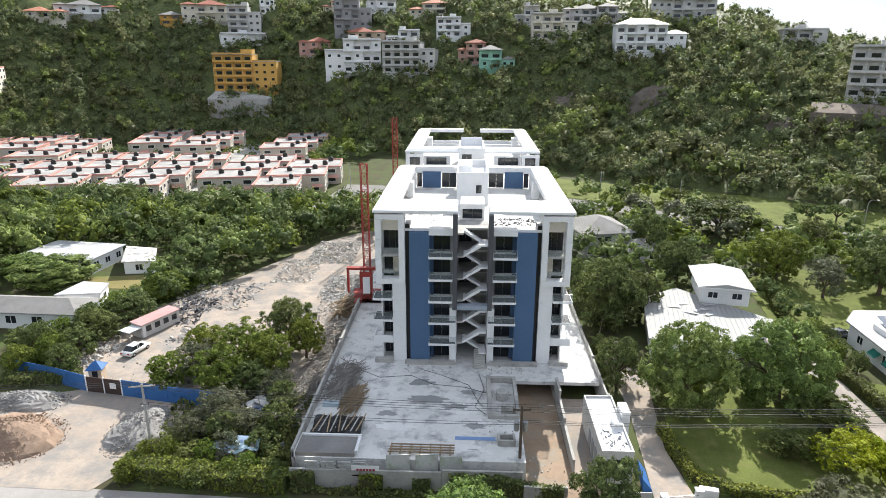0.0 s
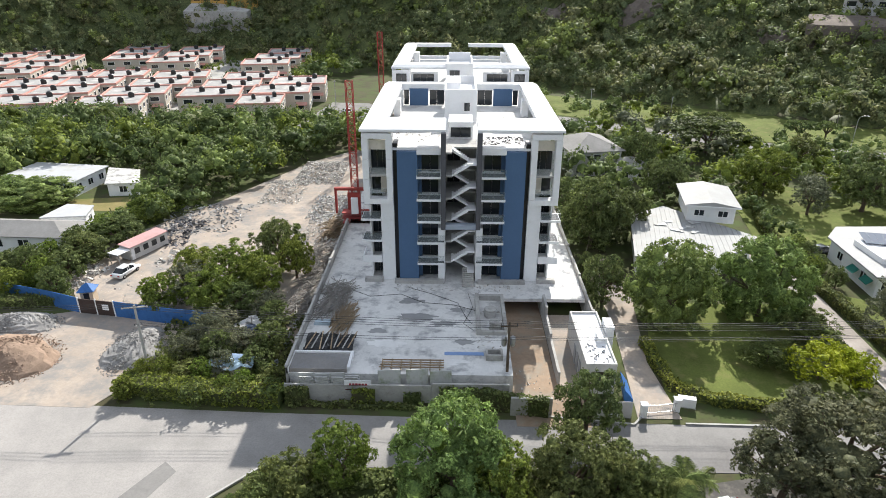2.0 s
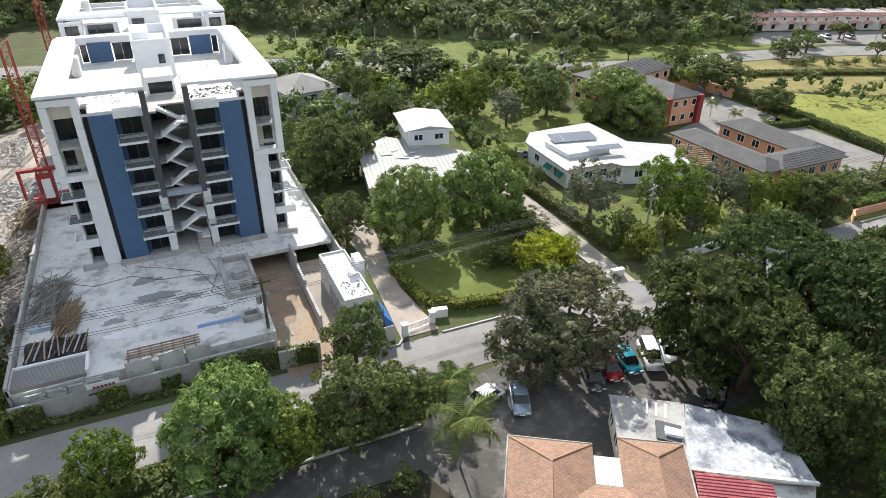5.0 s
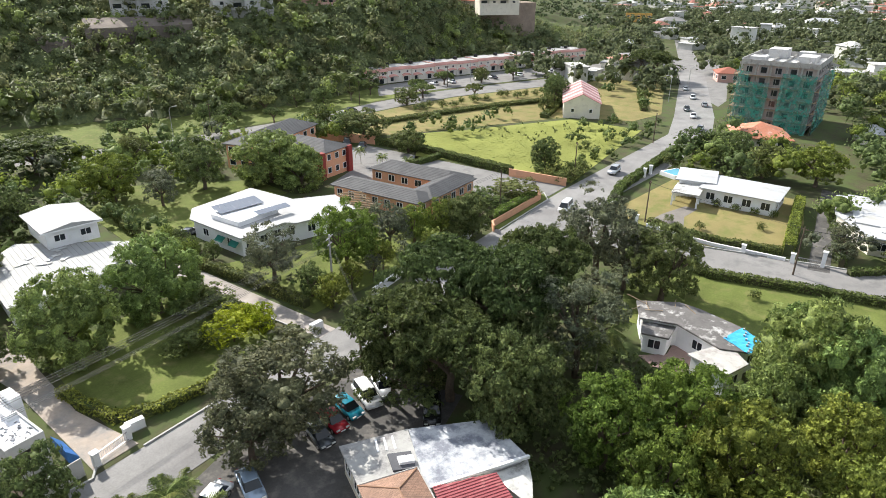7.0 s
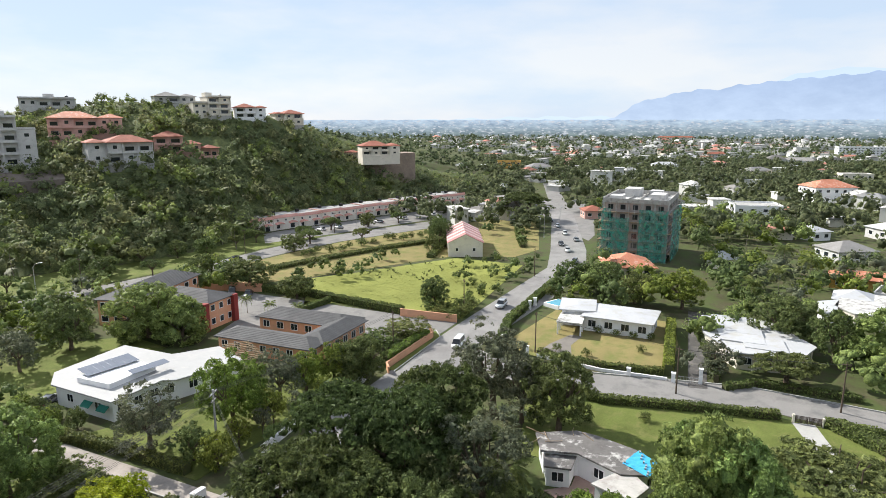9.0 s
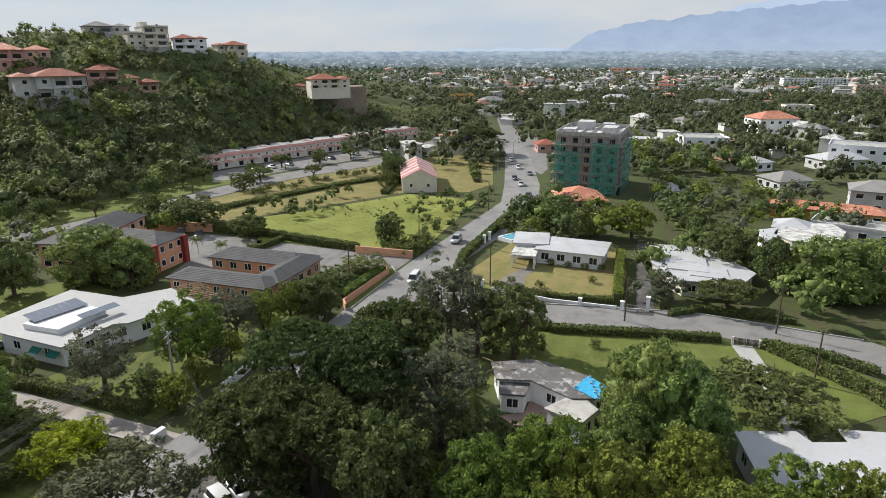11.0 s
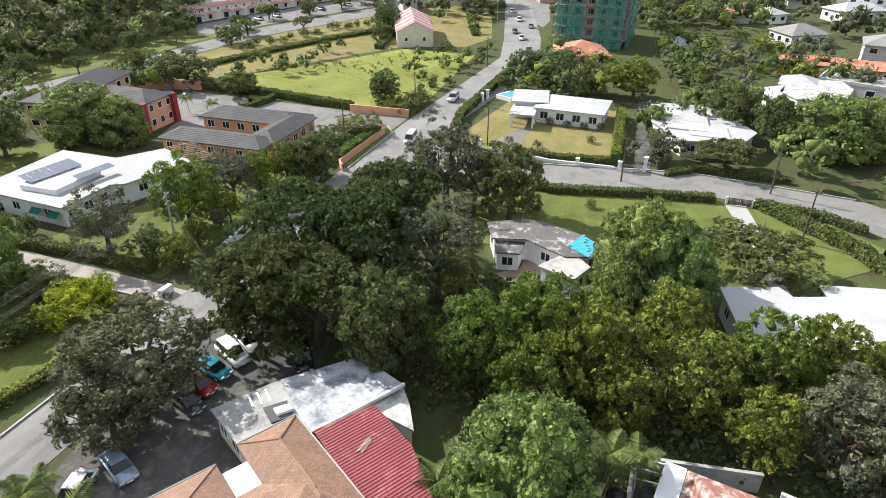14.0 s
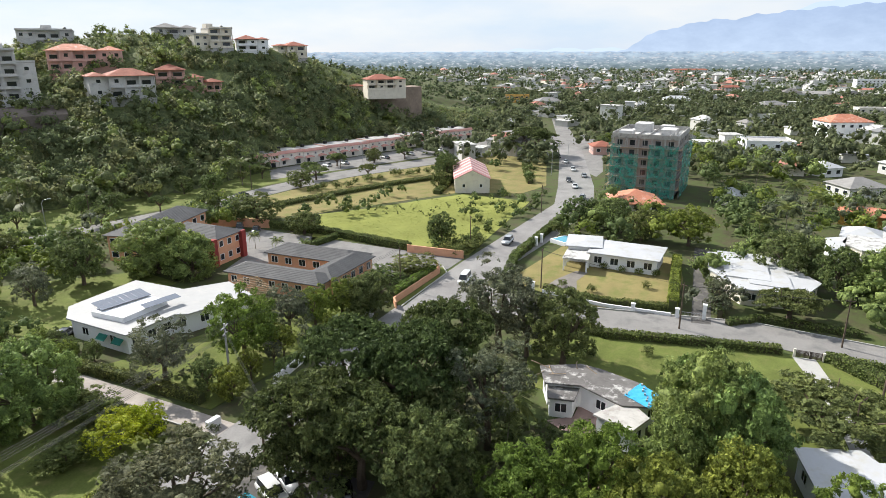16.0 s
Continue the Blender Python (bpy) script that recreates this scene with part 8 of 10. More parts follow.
def plain_points(n, d0, d1, seed, a0=61, a1=112):
    rg = np.random.default_rng(seed)
    a_ = np.radians(rg.uniform(a0, a1, n))
    d = np.sqrt(rg.uniform(d0 ** 2, d1 ** 2, n))
    return d * np.sin(a_), d * np.cos(a_), d, rg


TOWN = (  # x, y, width, depth, height, walls, roof, storeys, turn, label
        (307.9, -12.4, 19.5, 16, 6.5, WHITE, "flat", 2, 12, "white block with flat terraces"),
        (391.0, -49.7, 22.0, 16, 8.5, WHITE, "ohip", 2, 25, "white house with salmon gabled roof"),
        (520.8, -81.8, 18.9, 12, 6, CREAM, "flat", 2, 10, "cream house with balustrades"),
        (291.6, -74.5, 29.9, 16, 7.5, WHITE, "flat", 2, -14, "large white apartment block with flat roof"),
        (228.8, -35.9, 12.6, 11, 3.6, PALEGREY, "ghip", 1, 30, "grey bungalow with gabled roof"),
        (205.5, -55.8, 13.6, 11, 6.0, PALEGREY, "ghip", 2, -10, "grey two-storey house with gabled roof"),
        (189.4, -40.5, 26.6, 7, 3.0, YELLOW, "ohip", 1, -8, "long low building with orange roof"),
        (278.4, -59.8, 18.0, 11, 4, PALEGREY, "whip", 1, 30, "low house with blue-grey metal roof"),
        (203.2, -0.9, 7.4, 8, 3.0, CREAM, "whip", 1, 10, "low house with pale blue metal roof"),
        (265.5, -30.4, 8.2, 9, 3.2, WHITE, "whip", 1, 40, "white bungalow among trees"),
        (964.0, -165.8, 78.7, 18, 9, WHITE, "flat", 3, 8, "white office block with window bands"),
        (761.5, -188.6, 42.1, 16, 10, TAN, "flat", 3, 0, "brown office block"),
        (1484.6, 108.2, 79.8, 14, 6, WHITE, "rhip", 2, 20, "long white hall with red roof"),
        (1868.6, 272.1, 77.6, 14, 6, WHITE, "flat", 2, 0, "white flat-roofed hall"),
        (507.4, 141.2, 18.9, 12, 6, WHITE, "ghip", 2, 40, "white house with grey pyramid roofs"),
        (558.1, 182.9, 21.0, 10, 6, YELLOW, "flat", 2, 20, "ochre shop building with flat roof"),
        (285.0, 53.7, 8.9, 9, 3.6, PINK, "rhip", 1, 24, "small kiosk with red roof by the road"),
        (172.0, -43.4, 17.9, 9, 3.0, PALEGREY, "flat", 1, -20, "grey flat-roofed sheds"),
        (167.0, -29.3, 7.8, 8, 3.0, WHITE, "whip", 1, -10, "white shed with sheet roof"),
        (561.8, -20.7, 23.2, 12, 4, CREAM, "ghip", 1, 50, "cream house with grey roof"),
        (601.8, 51.6, 21.6, 11, 4, WHITE, "whip", 1, 15, "white house with sheet roof"),
        (799.3, 12.2, 28.6, 11, 5, PALEGREY, "rhip", 2, 35, "pale house with red roof"),
        (702.7, -63.6, 27.8, 12, 5, WHITE, "ghip", 2, -15, "white villa with grey roof"))


def town_ok(x, y):
    road = (np.abs(y - (36 + 0.36 * (x - 190))) < 9) & (x < 420)
    tower = (np.abs(x - 214) < 20) & (np.abs(y - 24.5) < 18)
    ok = ~(road | tower | (x < 235))
    for hx_, hy_, w_, d_, *_ in TOWN:  # keep the houses and their front yards clear
        r_ = math.hypot(hx_, hy_)
        u, v = ((x - hx_) * hx_ + (y - hy_) * hy_) / r_, ((x - hx_) * hy_ - (y - hy_) * hx_) / r_
        ok &= ~((np.abs(v) < w_ / 2 + 3) & (u > -max(24, 0.06 * r_)) & (u < d_ / 2 + 6))
    return ok


for d0, d1, n, per, sz, r0, r1, sd in ((235, 700, 1750, 32, 0.95, 3.0, 6.4, 31), (450, 700, 500, 14, 1.0, 3.0, 6.0, 34), (700, 1500, 2400, 6, 1.1, 4.0, 8.0, 32)):
    x, y, d, rg = plain_points(n, d0, d1, sd, {235: 61, 450: 50}.get(d0, 50))
    g_ = height(x, y)
    ok = town_ok(x, y) & (g_ < (1.5 if d0 == 235 else 40))
    r = rg.uniform(r0, r1, n)
    woods("town_trees", "trees spread among the houses of the town", np.stack([x, y, g_ + r * 0.7, r], -1)[ok], per, sz, L_CITY, sd, 0.8, 7 if d0 < 600 else 2)


def far_houses(name, label, n, d0, d1, seed, wall, roof, size):
    """Many small far houses, walls in one mesh and hipped roofs in another."""
    x, y, d, rg = plain_points(n, d0, d1, seed)
    ok = town_ok(x, y) & (height(x, y) < 1.5)
    x, y = x[ok], y[ok]
    WV, WF, RV, RF = [], [], [], []
    for px, py in zip(x, y):
        w, dp, h, a_ = rg.uniform(*size), rg.uniform(*size) * 0.7, rg.choice([3.2, 3.4, 6.2, 6.4, 9.3], p=[0.36, 0.3, 0.2, 0.1, 0.04]), rg.uniform(0, 3.14)
        c, s = math.cos(a_), math.sin(a_)
        P = lambda u, v, z: (px + u * c - v * s, py + u * s + v * c, z)
        o = len(WV)
        WV += [P(u, v, z) for z in (0, h) for u, v in ((-w / 2, -dp / 2), (w / 2, -dp / 2), (w / 2, dp / 2), (-w / 2, dp / 2))]
        WF += [[o + i, o + (i + 1) % 4, o + 4 + (i + 1) % 4, o + 4 + i] for i in range(4)]
        o = len(RV)
        e_, flat = 0.5, rg.uniform() < 0.62
        rz = 0.4 if flat else dp * 0.28
        q = 0.2 if flat else dp * 0.5
        RV += [P(u, v, h) for u, v in ((-w / 2 - e_, -dp / 2 - e_), (w / 2 + e_, -dp / 2 - e_), (w / 2 + e_, dp / 2 + e_), (-w / 2 - e_, dp / 2 + e_))]
        if flat:
            RV += [P(u, v, h + rz) for u, v in ((-w / 2 - e_, -dp / 2 - e_), (w / 2 + e_, -dp / 2 - e_), (w / 2 + e_, dp / 2 + e_), (-w / 2 - e_, dp / 2 + e_))]
            RF += [[o + i, o + (i + 1) % 4, o + 4 + (i + 1) % 4, o + 4 + i] for i in range(4)] + [[o + 4, o + 5, o + 6, o + 7]]
        else:
            RV += [P(-w / 2 + q, 0, h + rz), P(w / 2 - q, 0, h + rz)]
            RF += [[o, o + 1, o + 5, o + 4], [o + 2, o + 3, o + 4, o + 5], [o + 1, o + 2, o + 5], [o + 3, o, o + 4]]
    a_ = tagged(obj_from(name, WV, WF, wall), label, "houses", kind="stuff")
    part_ = obj_from("roof", RV, RF, roof, a_)
    part_["kind"] = "stuff"


FADED = mat("far_white_walls", (0.62, 0.61, 0.58), 0.8, 0.1, 0.02, 0.3, 0, island=0.15)
for k, (wall, roof, tone) in enumerate(((FADED, AROOF, "pale roofs"), (FADED, mat("far_grey_roof", (0.36, 0.36, 0.36), 0.8, 0.1, 0.02, 0.3, 0, island=0.3), "grey roofs"), (CREAM, mat("far_red_roof", (0.48, 0.22, 0.17), 0.8, 0.1, 0.02, 0.3, 0, island=0.25), "red roofs"), (PALEGREY, mat("far_dark_roof", (0.2, 0.19, 0.18), 0.8, 0.1, 0.02, 0.3, 0, island=0.3), "dark roofs"))):
    m_ = (1.0, 0.7, 0.45, 0.7)[k]
    far_houses("town_houses", f"small town houses with {tone} among trees", int(52 * m_), 260, 700, 300 + k, wall, roof, (7, 14))
    far_houses("town_houses", f"distant town houses with {tone}", int(260 * m_), 700, 1500, 310 + k, wall, roof, (9, 20))

# nearer town houses, one by one
for k, (x, y, w, d, h, wm, rf, st_, tn, lb) in enumerate(TOWN):
    house("house", lb + " in the town", x, y, 0, w, d, h, -90 + tn, wm, rf, st_, max(2, int(w / 4)))
sheet("plaza", "pale paved forecourt by the main street", "forecourt", [(262, 66), (300, 84), (340, 96), (352, 70), (300, 56), (240, 44), (228, 44)], 0.045, ASPH)
sheet("road_far", "asphalt street leading into the town", "road", [(300, 66), (430, 108), (430, 116), (300, 76)], 0.05, ASPH)

# flat glowing strips with painted haze: the far town on its plain, and two mountain ridges


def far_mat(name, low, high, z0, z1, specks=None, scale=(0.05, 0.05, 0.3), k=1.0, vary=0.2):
    """Glowing distance with haze painted into its colour: low at height z0 to high at z1, patchy, with pale specks of
    far roofs.
    """
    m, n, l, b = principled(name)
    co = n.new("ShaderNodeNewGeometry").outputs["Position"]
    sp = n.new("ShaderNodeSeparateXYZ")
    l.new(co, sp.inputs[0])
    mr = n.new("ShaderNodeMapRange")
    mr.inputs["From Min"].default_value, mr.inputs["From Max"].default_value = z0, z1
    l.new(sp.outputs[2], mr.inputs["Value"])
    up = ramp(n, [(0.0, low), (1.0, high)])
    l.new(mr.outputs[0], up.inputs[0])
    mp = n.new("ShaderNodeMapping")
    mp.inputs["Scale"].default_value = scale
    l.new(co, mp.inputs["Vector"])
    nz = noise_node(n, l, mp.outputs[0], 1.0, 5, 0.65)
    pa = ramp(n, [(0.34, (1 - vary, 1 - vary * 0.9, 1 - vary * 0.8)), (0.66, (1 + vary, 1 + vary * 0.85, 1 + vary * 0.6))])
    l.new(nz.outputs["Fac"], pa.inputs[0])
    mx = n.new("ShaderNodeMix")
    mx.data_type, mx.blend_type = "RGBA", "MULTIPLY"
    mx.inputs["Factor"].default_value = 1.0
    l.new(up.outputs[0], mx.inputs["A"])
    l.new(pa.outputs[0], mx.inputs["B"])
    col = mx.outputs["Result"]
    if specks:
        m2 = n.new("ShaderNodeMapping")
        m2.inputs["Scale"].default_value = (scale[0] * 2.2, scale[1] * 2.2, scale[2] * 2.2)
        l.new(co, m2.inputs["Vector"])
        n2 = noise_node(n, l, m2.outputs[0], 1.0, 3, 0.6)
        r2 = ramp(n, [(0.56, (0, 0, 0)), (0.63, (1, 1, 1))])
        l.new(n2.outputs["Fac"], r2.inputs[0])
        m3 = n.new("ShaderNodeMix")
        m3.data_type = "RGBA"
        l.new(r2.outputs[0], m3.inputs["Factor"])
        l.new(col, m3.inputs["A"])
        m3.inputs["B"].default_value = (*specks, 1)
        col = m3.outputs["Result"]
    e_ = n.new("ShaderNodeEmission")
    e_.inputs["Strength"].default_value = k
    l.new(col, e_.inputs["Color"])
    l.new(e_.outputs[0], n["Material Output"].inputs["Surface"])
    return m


def backdrop(name, label, a0, a1, dist, zfun, material, base=-5, n=160):
    V, F = [], []
    for i in range(n + 1):
        a_ = a0 + (a1 - a0) * i / n
        for z in (base, zfun(a_)):
            V.append((dist * math.sin(radians(a_)), dist * math.cos(radians(a_)), z))
    F = [(2 * i, 2 * i + 2, 2 * i + 3, 2 * i + 1) for i in range(n)]
    return tagged(obj_from(name, V, F, material), label, "backdrop", kind="structure")


wob = lambda a_, f_, k: math.sin(a_ * f_ + k) + 0.5 * math.sin(a_ * f_ * 2.3 + 2 * k)
backdrop("backdrop_town", "glowing strip of far town and trees with painted haze", 40, 130, 1520, lambda a_: 44 + 0.7 * wob(a_, 3.1, 1), far_mat("distant_town", (0.060, 0.080, 0.072), (0.235, 0.30, 0.385), 0, 46, (0.28, 0.30, 0.33), (0.045, 0.045, 0.14), vary=0.3))
PTS = [(79.5, 40), (80.9, 58), (82.3, 144), (84.2, 181), (87.2, 229), (88.4, 221), (90.3, 248), (94.5, 276), (98.5, 296), (104, 330), (112, 390), (130, 480)]
backdrop("backdrop_mountain", "glowing mountain ridge painted in blue haze", 79.5, 130, 4300, lambda a_: float(np.interp(a_, [p[0] for p in PTS], [p[1] for p in PTS])) + 5 * wob(a_, 2.7, 3), far_mat("mountain_haze", (0.262, 0.325, 0.425), (0.200, 0.260, 0.375), 40, 330, None, (0.006, 0.006, 0.014), vary=0.07), n=300)
backdrop("backdrop_mountain_far", "glowing far mountain ridge painted in pale haze", 62, 130, 4500, lambda a_: 46 + 20 * float(smooth(64, 76, a_)) + 275 * float(smooth(84, 97, a_)) + 6 * wob(a_, 1.7, 5), far_mat("mountain_haze_far", (0.33, 0.395, 0.49), (0.30, 0.37, 0.48), 40, 420, None, (0.003, 0.003, 0.008), vary=0.02), n=300)

# ---- palms ----


def frond_quads(rng, n_leaf, length, droop, width):
    """One arching frond along +x from the origin: leaflets on both sides of a midrib."""
    out = []
    for i in range(n_leaf):
        u = (i + 1) / n_leaf
        x, z = length * u * (1 - 0.25 * droop * u), length * (0.42 * u - droop * u * u)
        l_ = width * math.sin(math.pi * min(1, 0.15 + 0.9 * u)) + 0.1
        for s in (-1, 1):
            tip = (x + l_ * 0.45, s * l_, z - l_ * (0.35 + 0.3 * rng.uniform()))
            w = length / n_leaf * 0.42
            out.append([(x - w, 0, z), (x + w, 0, z), (tip[0] + w * 0.3, tip[1], tip[2]), (tip[0] - w * 0.3, tip[1], tip[2])])
    return np.array(out)


PALMS = {}


def palm(x, y, h, r, label, v=0, fronds=16, group=""):
    if v not in PALMS:
        rg = np.random.default_rng(900 + v)
        t = thing("palm_tree", label, "palm")
        bm = bmesh.new()
        tube(bm, [(0, 0, 0), (0.08, 0.03, 0.35), (0.12, 0.1, 0.7), (0.05, 0.1, 1.0)], [0.032, 0.024, 0.02, 0.018], 8)
        part("trunk", bm, PALMBARK, t)
        for k in range(fronds):
            q = frond_quads(rg, 22, 1.0, 0.55 + 0.5 * (k % 3) / 2, 0.22)
            a_ = 2 * math.pi * (k + rg.uniform(-0.2, 0.2)) / fronds
            lift = (0.5, 0.1, -0.25)[k % 3]
            M = np.array((Matrix.Rotation(a_, 3, "Z") @ Matrix.Rotation(-lift, 3, "Y")))
            f_ = quads_object("frond", q @ M.T, L_PALM, t)
            f_.matrix_basis = pose(0.05, 0.1, 1.0)
        PALMS[v] = [t, False]
    t, used = PALMS[v]
    # the master is unit-sized: trunk 1 high, fronds 1 long
    m = pose(x, y, float(height(x, y)), 0, 0, (x * 37 + y * 11) % 360)
    ob = t if not used else copy_thing(t, m)
    PALMS[v][1] = True
    ob.matrix_basis = m @ Matrix.Diagonal((r, r, r, 1))
    for c in ob.children:
        if c.name.startswith("trunk"):
            c.scale = (1, 1, h / r)
        else:
            c.location = (0.05, 0.1, h / r)
    ob["label"] = label
    if group:
        ob["group"] = group
    return ob


for k, (x, y, h, r) in enumerate(((17.2, 33.6, 5.5, 3.6), (19.5, 40.2, 3.4, 2.4), (17.0, 41.0, 2.8, 2.2), (21.2, 41.2, 2.6, 2.0), (57.6, 18.8, 7.0, 3.6), (36.9, -0.6, 4.5, 2.6), (37.6, -2.6, 4.2, 2.4), (-20.8, 36.2, 1.2, 2.2), (-22.6, 34.6, 0.9, 2.0), (-18.6, 38.0, 1.0, 1.9), (31.5, 12.0, 2.6, 2.3), (30.2, 9.8, 2.2, 2.2), (29.4, 3.8, 2.4, 2.3), (31, 2.2, 2.0, 2.0), (33.0, 1.0, 2.4, 2.2), (28.0, 5.6, 1.8, 2.0), (28.4, 14.4, 0.8, 1.6), (24.5, 15.6, 0.8, 1.5), (21, 92, 6.5, 3.4), (20, 86, 1.6, 2.4), (23, 84, 1.4, 2.0))):
    palm(x, y, h, r, "palm with arching green fronds" if h > 3 else "low fan of palm fronds", k % 3, 16 if k % 3 else 14)
for k, (x, y, h, r) in enumerate(((185, 176, 9, 4.4), (176, 166, 9, 4.2), (163.7, 150, 8, 4), (107, 178, 9, 4.5), (168, 160, 7, 4), (-86, 152, 9, 4), (-108, 134, 8, 4.4), (-112, 122, 8, 4.2), (-60, 148, 8, 4), (262, 88, 7, 4), (170, -14, 7, 3.6), (182, -22, 8, 3.8), (196, -16, 8, 4), (205, 4, 7, 3.6), (160, -8, 6, 3.4), (12, 240, 8, 4), (86, 130, 6, 3.4), (60, 148, 7, 3.6), (108, 97, 3.4, 2), (107, 90, 3.2, 1.9), (109, 84, 3, 1.8), (230, -8, 8, 4), (250, 10, 8, 4), (300, -40, 8, 4))):
    palm(x, y, h, r, "tall coconut palm with drooping fronds", 3 + k % 2, 14)

# ---- hedges ----


def hedge(path, w, h, label, material=None, seed=1, per=46, size=0.26, z=0.0):
    """A clipped hedge along a path: a leafy box with a dark core."""
    rg = np.random.default_rng(seed)
    t = thing("hedge", label, "hedge")
    Q = []
    bm = bmesh.new()
    for p, q in zip(path, path[1:]):
        p, q = np.array(p, float), np.array(q, float)
        l_ = np.linalg.norm(q - p)
        d = (q - p) / l_
        nrm = np.array([d[1], -d[0]])
        n = int(l_ * per * (h + w))
        u, face = rg.uniform(0, l_, n), rg.choice(3, n, p=[0.35, 0.25, 0.4])
        v = np.where(face == 0, -w / 2, np.where(face == 1, w / 2, rg.uniform(-w / 2, w / 2, n)))
        zz = np.where(face == 2, h, rg.uniform(0.05, h, n)) + rg.normal(0, 0.07, n)
        v = v + rg.normal(0, 0.06, n) + 0.12 * np.sin(u * 1.7 + zz * 2)
        zz = zz + (face == 2) * 0.1 * np.sin(u * 1.3)
        c = np.concatenate([p + u[:, None] * d + v[:, None] * nrm, (zz + z)[:, None]], 1)
        nn = np.where((face == 2)[:, None], [0, 0, 1.0], np.concatenate([np.sign(v)[:, None] * nrm, np.full((n, 1), 0.3)], 1))
        Q.append(leaf_quads(rg, c, nn, size))
        i0, i1 = p - nrm * (w / 2 - 0.12), p + nrm * (w / 2 - 0.12)
        j0, j1 = q - nrm * (w / 2 - 0.12), q + nrm * (w / 2 - 0.12)
        prism(bm, [tuple(i1), tuple(j1), tuple(j0), tuple(i0)], z, z + h - 0.15)
    quads_object("foliage", np.concatenate(Q), material or L_HEDGE, t)
    part("core", bm, SOIL, t, "dark twiggy core")
    return t


hedge([(23.2, 66.0), (23.4, 61.5), (24.2, 56.4), (28, 54.6), (34, 53.6), (38, 54.2)], 1.1, 1.1, "clipped yellow-green garden hedge", L_GOLD, 1)
hedge([(34, 53.4), (47, 54.5)], 1.3, 1.2, "dark garden hedge along the street", L_HEDGE, 2)
hedge([(45, 57), (46.2, 66), (45.8, 78), (44.5, 84)], 1.4, 1.3, "green hedge beside the lane", L_HEDGE, 3)
hedge([(52.2, 58), (52.4, 70), (51.6, 84), (53.5, 103), (58, 118)], 1.3, 1.4, "long dark hedge between gardens", L_HEDGE, 4)
hedge([(109.0, 7.2), (107.4, 18), (109.6, 29.5)], 1.2, 1.2, "clipped dark hedge along the side street", L_HEDGE, 5)
hedge([(111, 37.6), (125, 40.4), (142, 40.0), (160, 39.8)], 1.6, 1.6, "dark hedge along the main street", L_HEDGE, 6)
hedge([(109, 6.4), (124, 7.4), (137, 8.2)], 1.6, 2.0, "tall green hedge beside the drive", L_GOLD, 7)
hedge([(109, -1.2), (124, 0.8), (138, 3.6)], 1.0, 1.5, "narrow hedge along the drive", L_HEDGE, 8)
hedge([(106.5, -2.4), (110.5, -7.5), (110, -22)], 1.2, 1.0, "clipped hedge along the bend", L_HEDGE, 9)
hedge([(94.6, 26), (93.8, 14.5), (96.5, 2), (98.6, -10)], 1.4, 1.2, "dark hedge on the lawn edge by the street", L_HEDGE, 10)
hedge([(98.6, -15.6), (97.6, -24), (94, -30)], 1.4, 1.2, "dark hedge beside the gate", L_HEDGE, 11)
hedge([(98.0, -17), (88, -27.5), (78, -33)], 2.0, 1.6, "thick hedge along the garden path", L_HEDGE, 12)
hedge([(95, -33), (86, -45), (74, -56)], 1.6, 1.4, "hedge around the far lawn", L_HEDGE, 13)
hedge([(122.0, 64.6), (123.4, 76), (125.2, 91), (124.6, 106)], 1.8, 1.7, "dark hedge inside the orange wall", L_HEDGE, 14)
hedge([(93, 53.2), (101, 52.9), (109.5, 52.6)], 1.6, 0.9, "bright hedge in the raised planter", L_BRIGHT, 15, z=1.0)
hedge([(113, 86.5), (123, 85)], 1.2, 1.3, "short hedge by the courtyard", L_HEDGE, 16)
hedge([(-17.6, 53.8), (-15.2, 53.7)], 1.0, 1.9, "creeper hanging over the street wall", L_DARK, 17)
hedge([(-10.6, 53.7), (-8.2, 53.7)], 0.8, 1.7, "creeper hanging over the street wall", L_BRIGHT, 27)
hedge([(-5.2, 53.7), (-3.4, 53.65)], 0.7, 1.3, "creeper on the street wall", L_DARK, 28)
hedge([(-17.5, 53.3), (-9, 53.1), (-3, 53.1)], 0.6, 0.5, "weeds along the foot of the street wall", L_DARK, 29)
hedge([(-1.4, 53.6), (3, 53.4), (9.8, 52.0)], 0.7, 2.2, "ivy covering the site's street wall", L_DARK, 18)
hedge([(-36, 55.5), (-28, 54.2), (-18, 53.6)], 2.2, 1.9, "overgrown creeper hedge along the street", L_BRIGHT, 19)
hedge([(-62, 72.8), (-56, 73.5), (-52, 74.4)], 2.0, 1.4, "rough bushes by the blue hoarding", L_DARK, 20)
hedge([(-24.5, 33.5), (-19, 38.8), (-14, 41.6)], 2.4, 0.8, "low mixed hedge along the kerb", L_HEDGE, 21)
hedge([(-14, 41.6), (-6, 42.9), (6, 43.2), (20, 43.3)], 1.6, 0.9, "shady hedge behind the street kerb", L_HEDGE, 22)
hedge([(144, 120), (166, 112), (186, 104), (206, 93)], 2.6, 1.1, "rough line of shrubs across the dry slope", L_DARK, 31, per=22, size=0.4)
hedge([(178, 84), (196, 88), (214, 86)], 2.4, 1.3, "dark shrubs behind the gabled block", L_HEDGE, 32, per=22, size=0.4)
hedge([(206, 62), (232, 72), (256, 80)], 1.8, 1.2, "red-flowered hedge along the forecourt", L_HEDGE, 33, per=22, size=0.4)
for k, (x, y) in enumerate(((-10.2, 33.2), (-4.5, 34.4), (0.5, 34.0), (4.6, 33.4), (8.6, 33.0), (12.2, 33.4))):
    plant("bush", x, y, 1.25, 1.0, 0, False, "clipped shrubs in the parking lot")
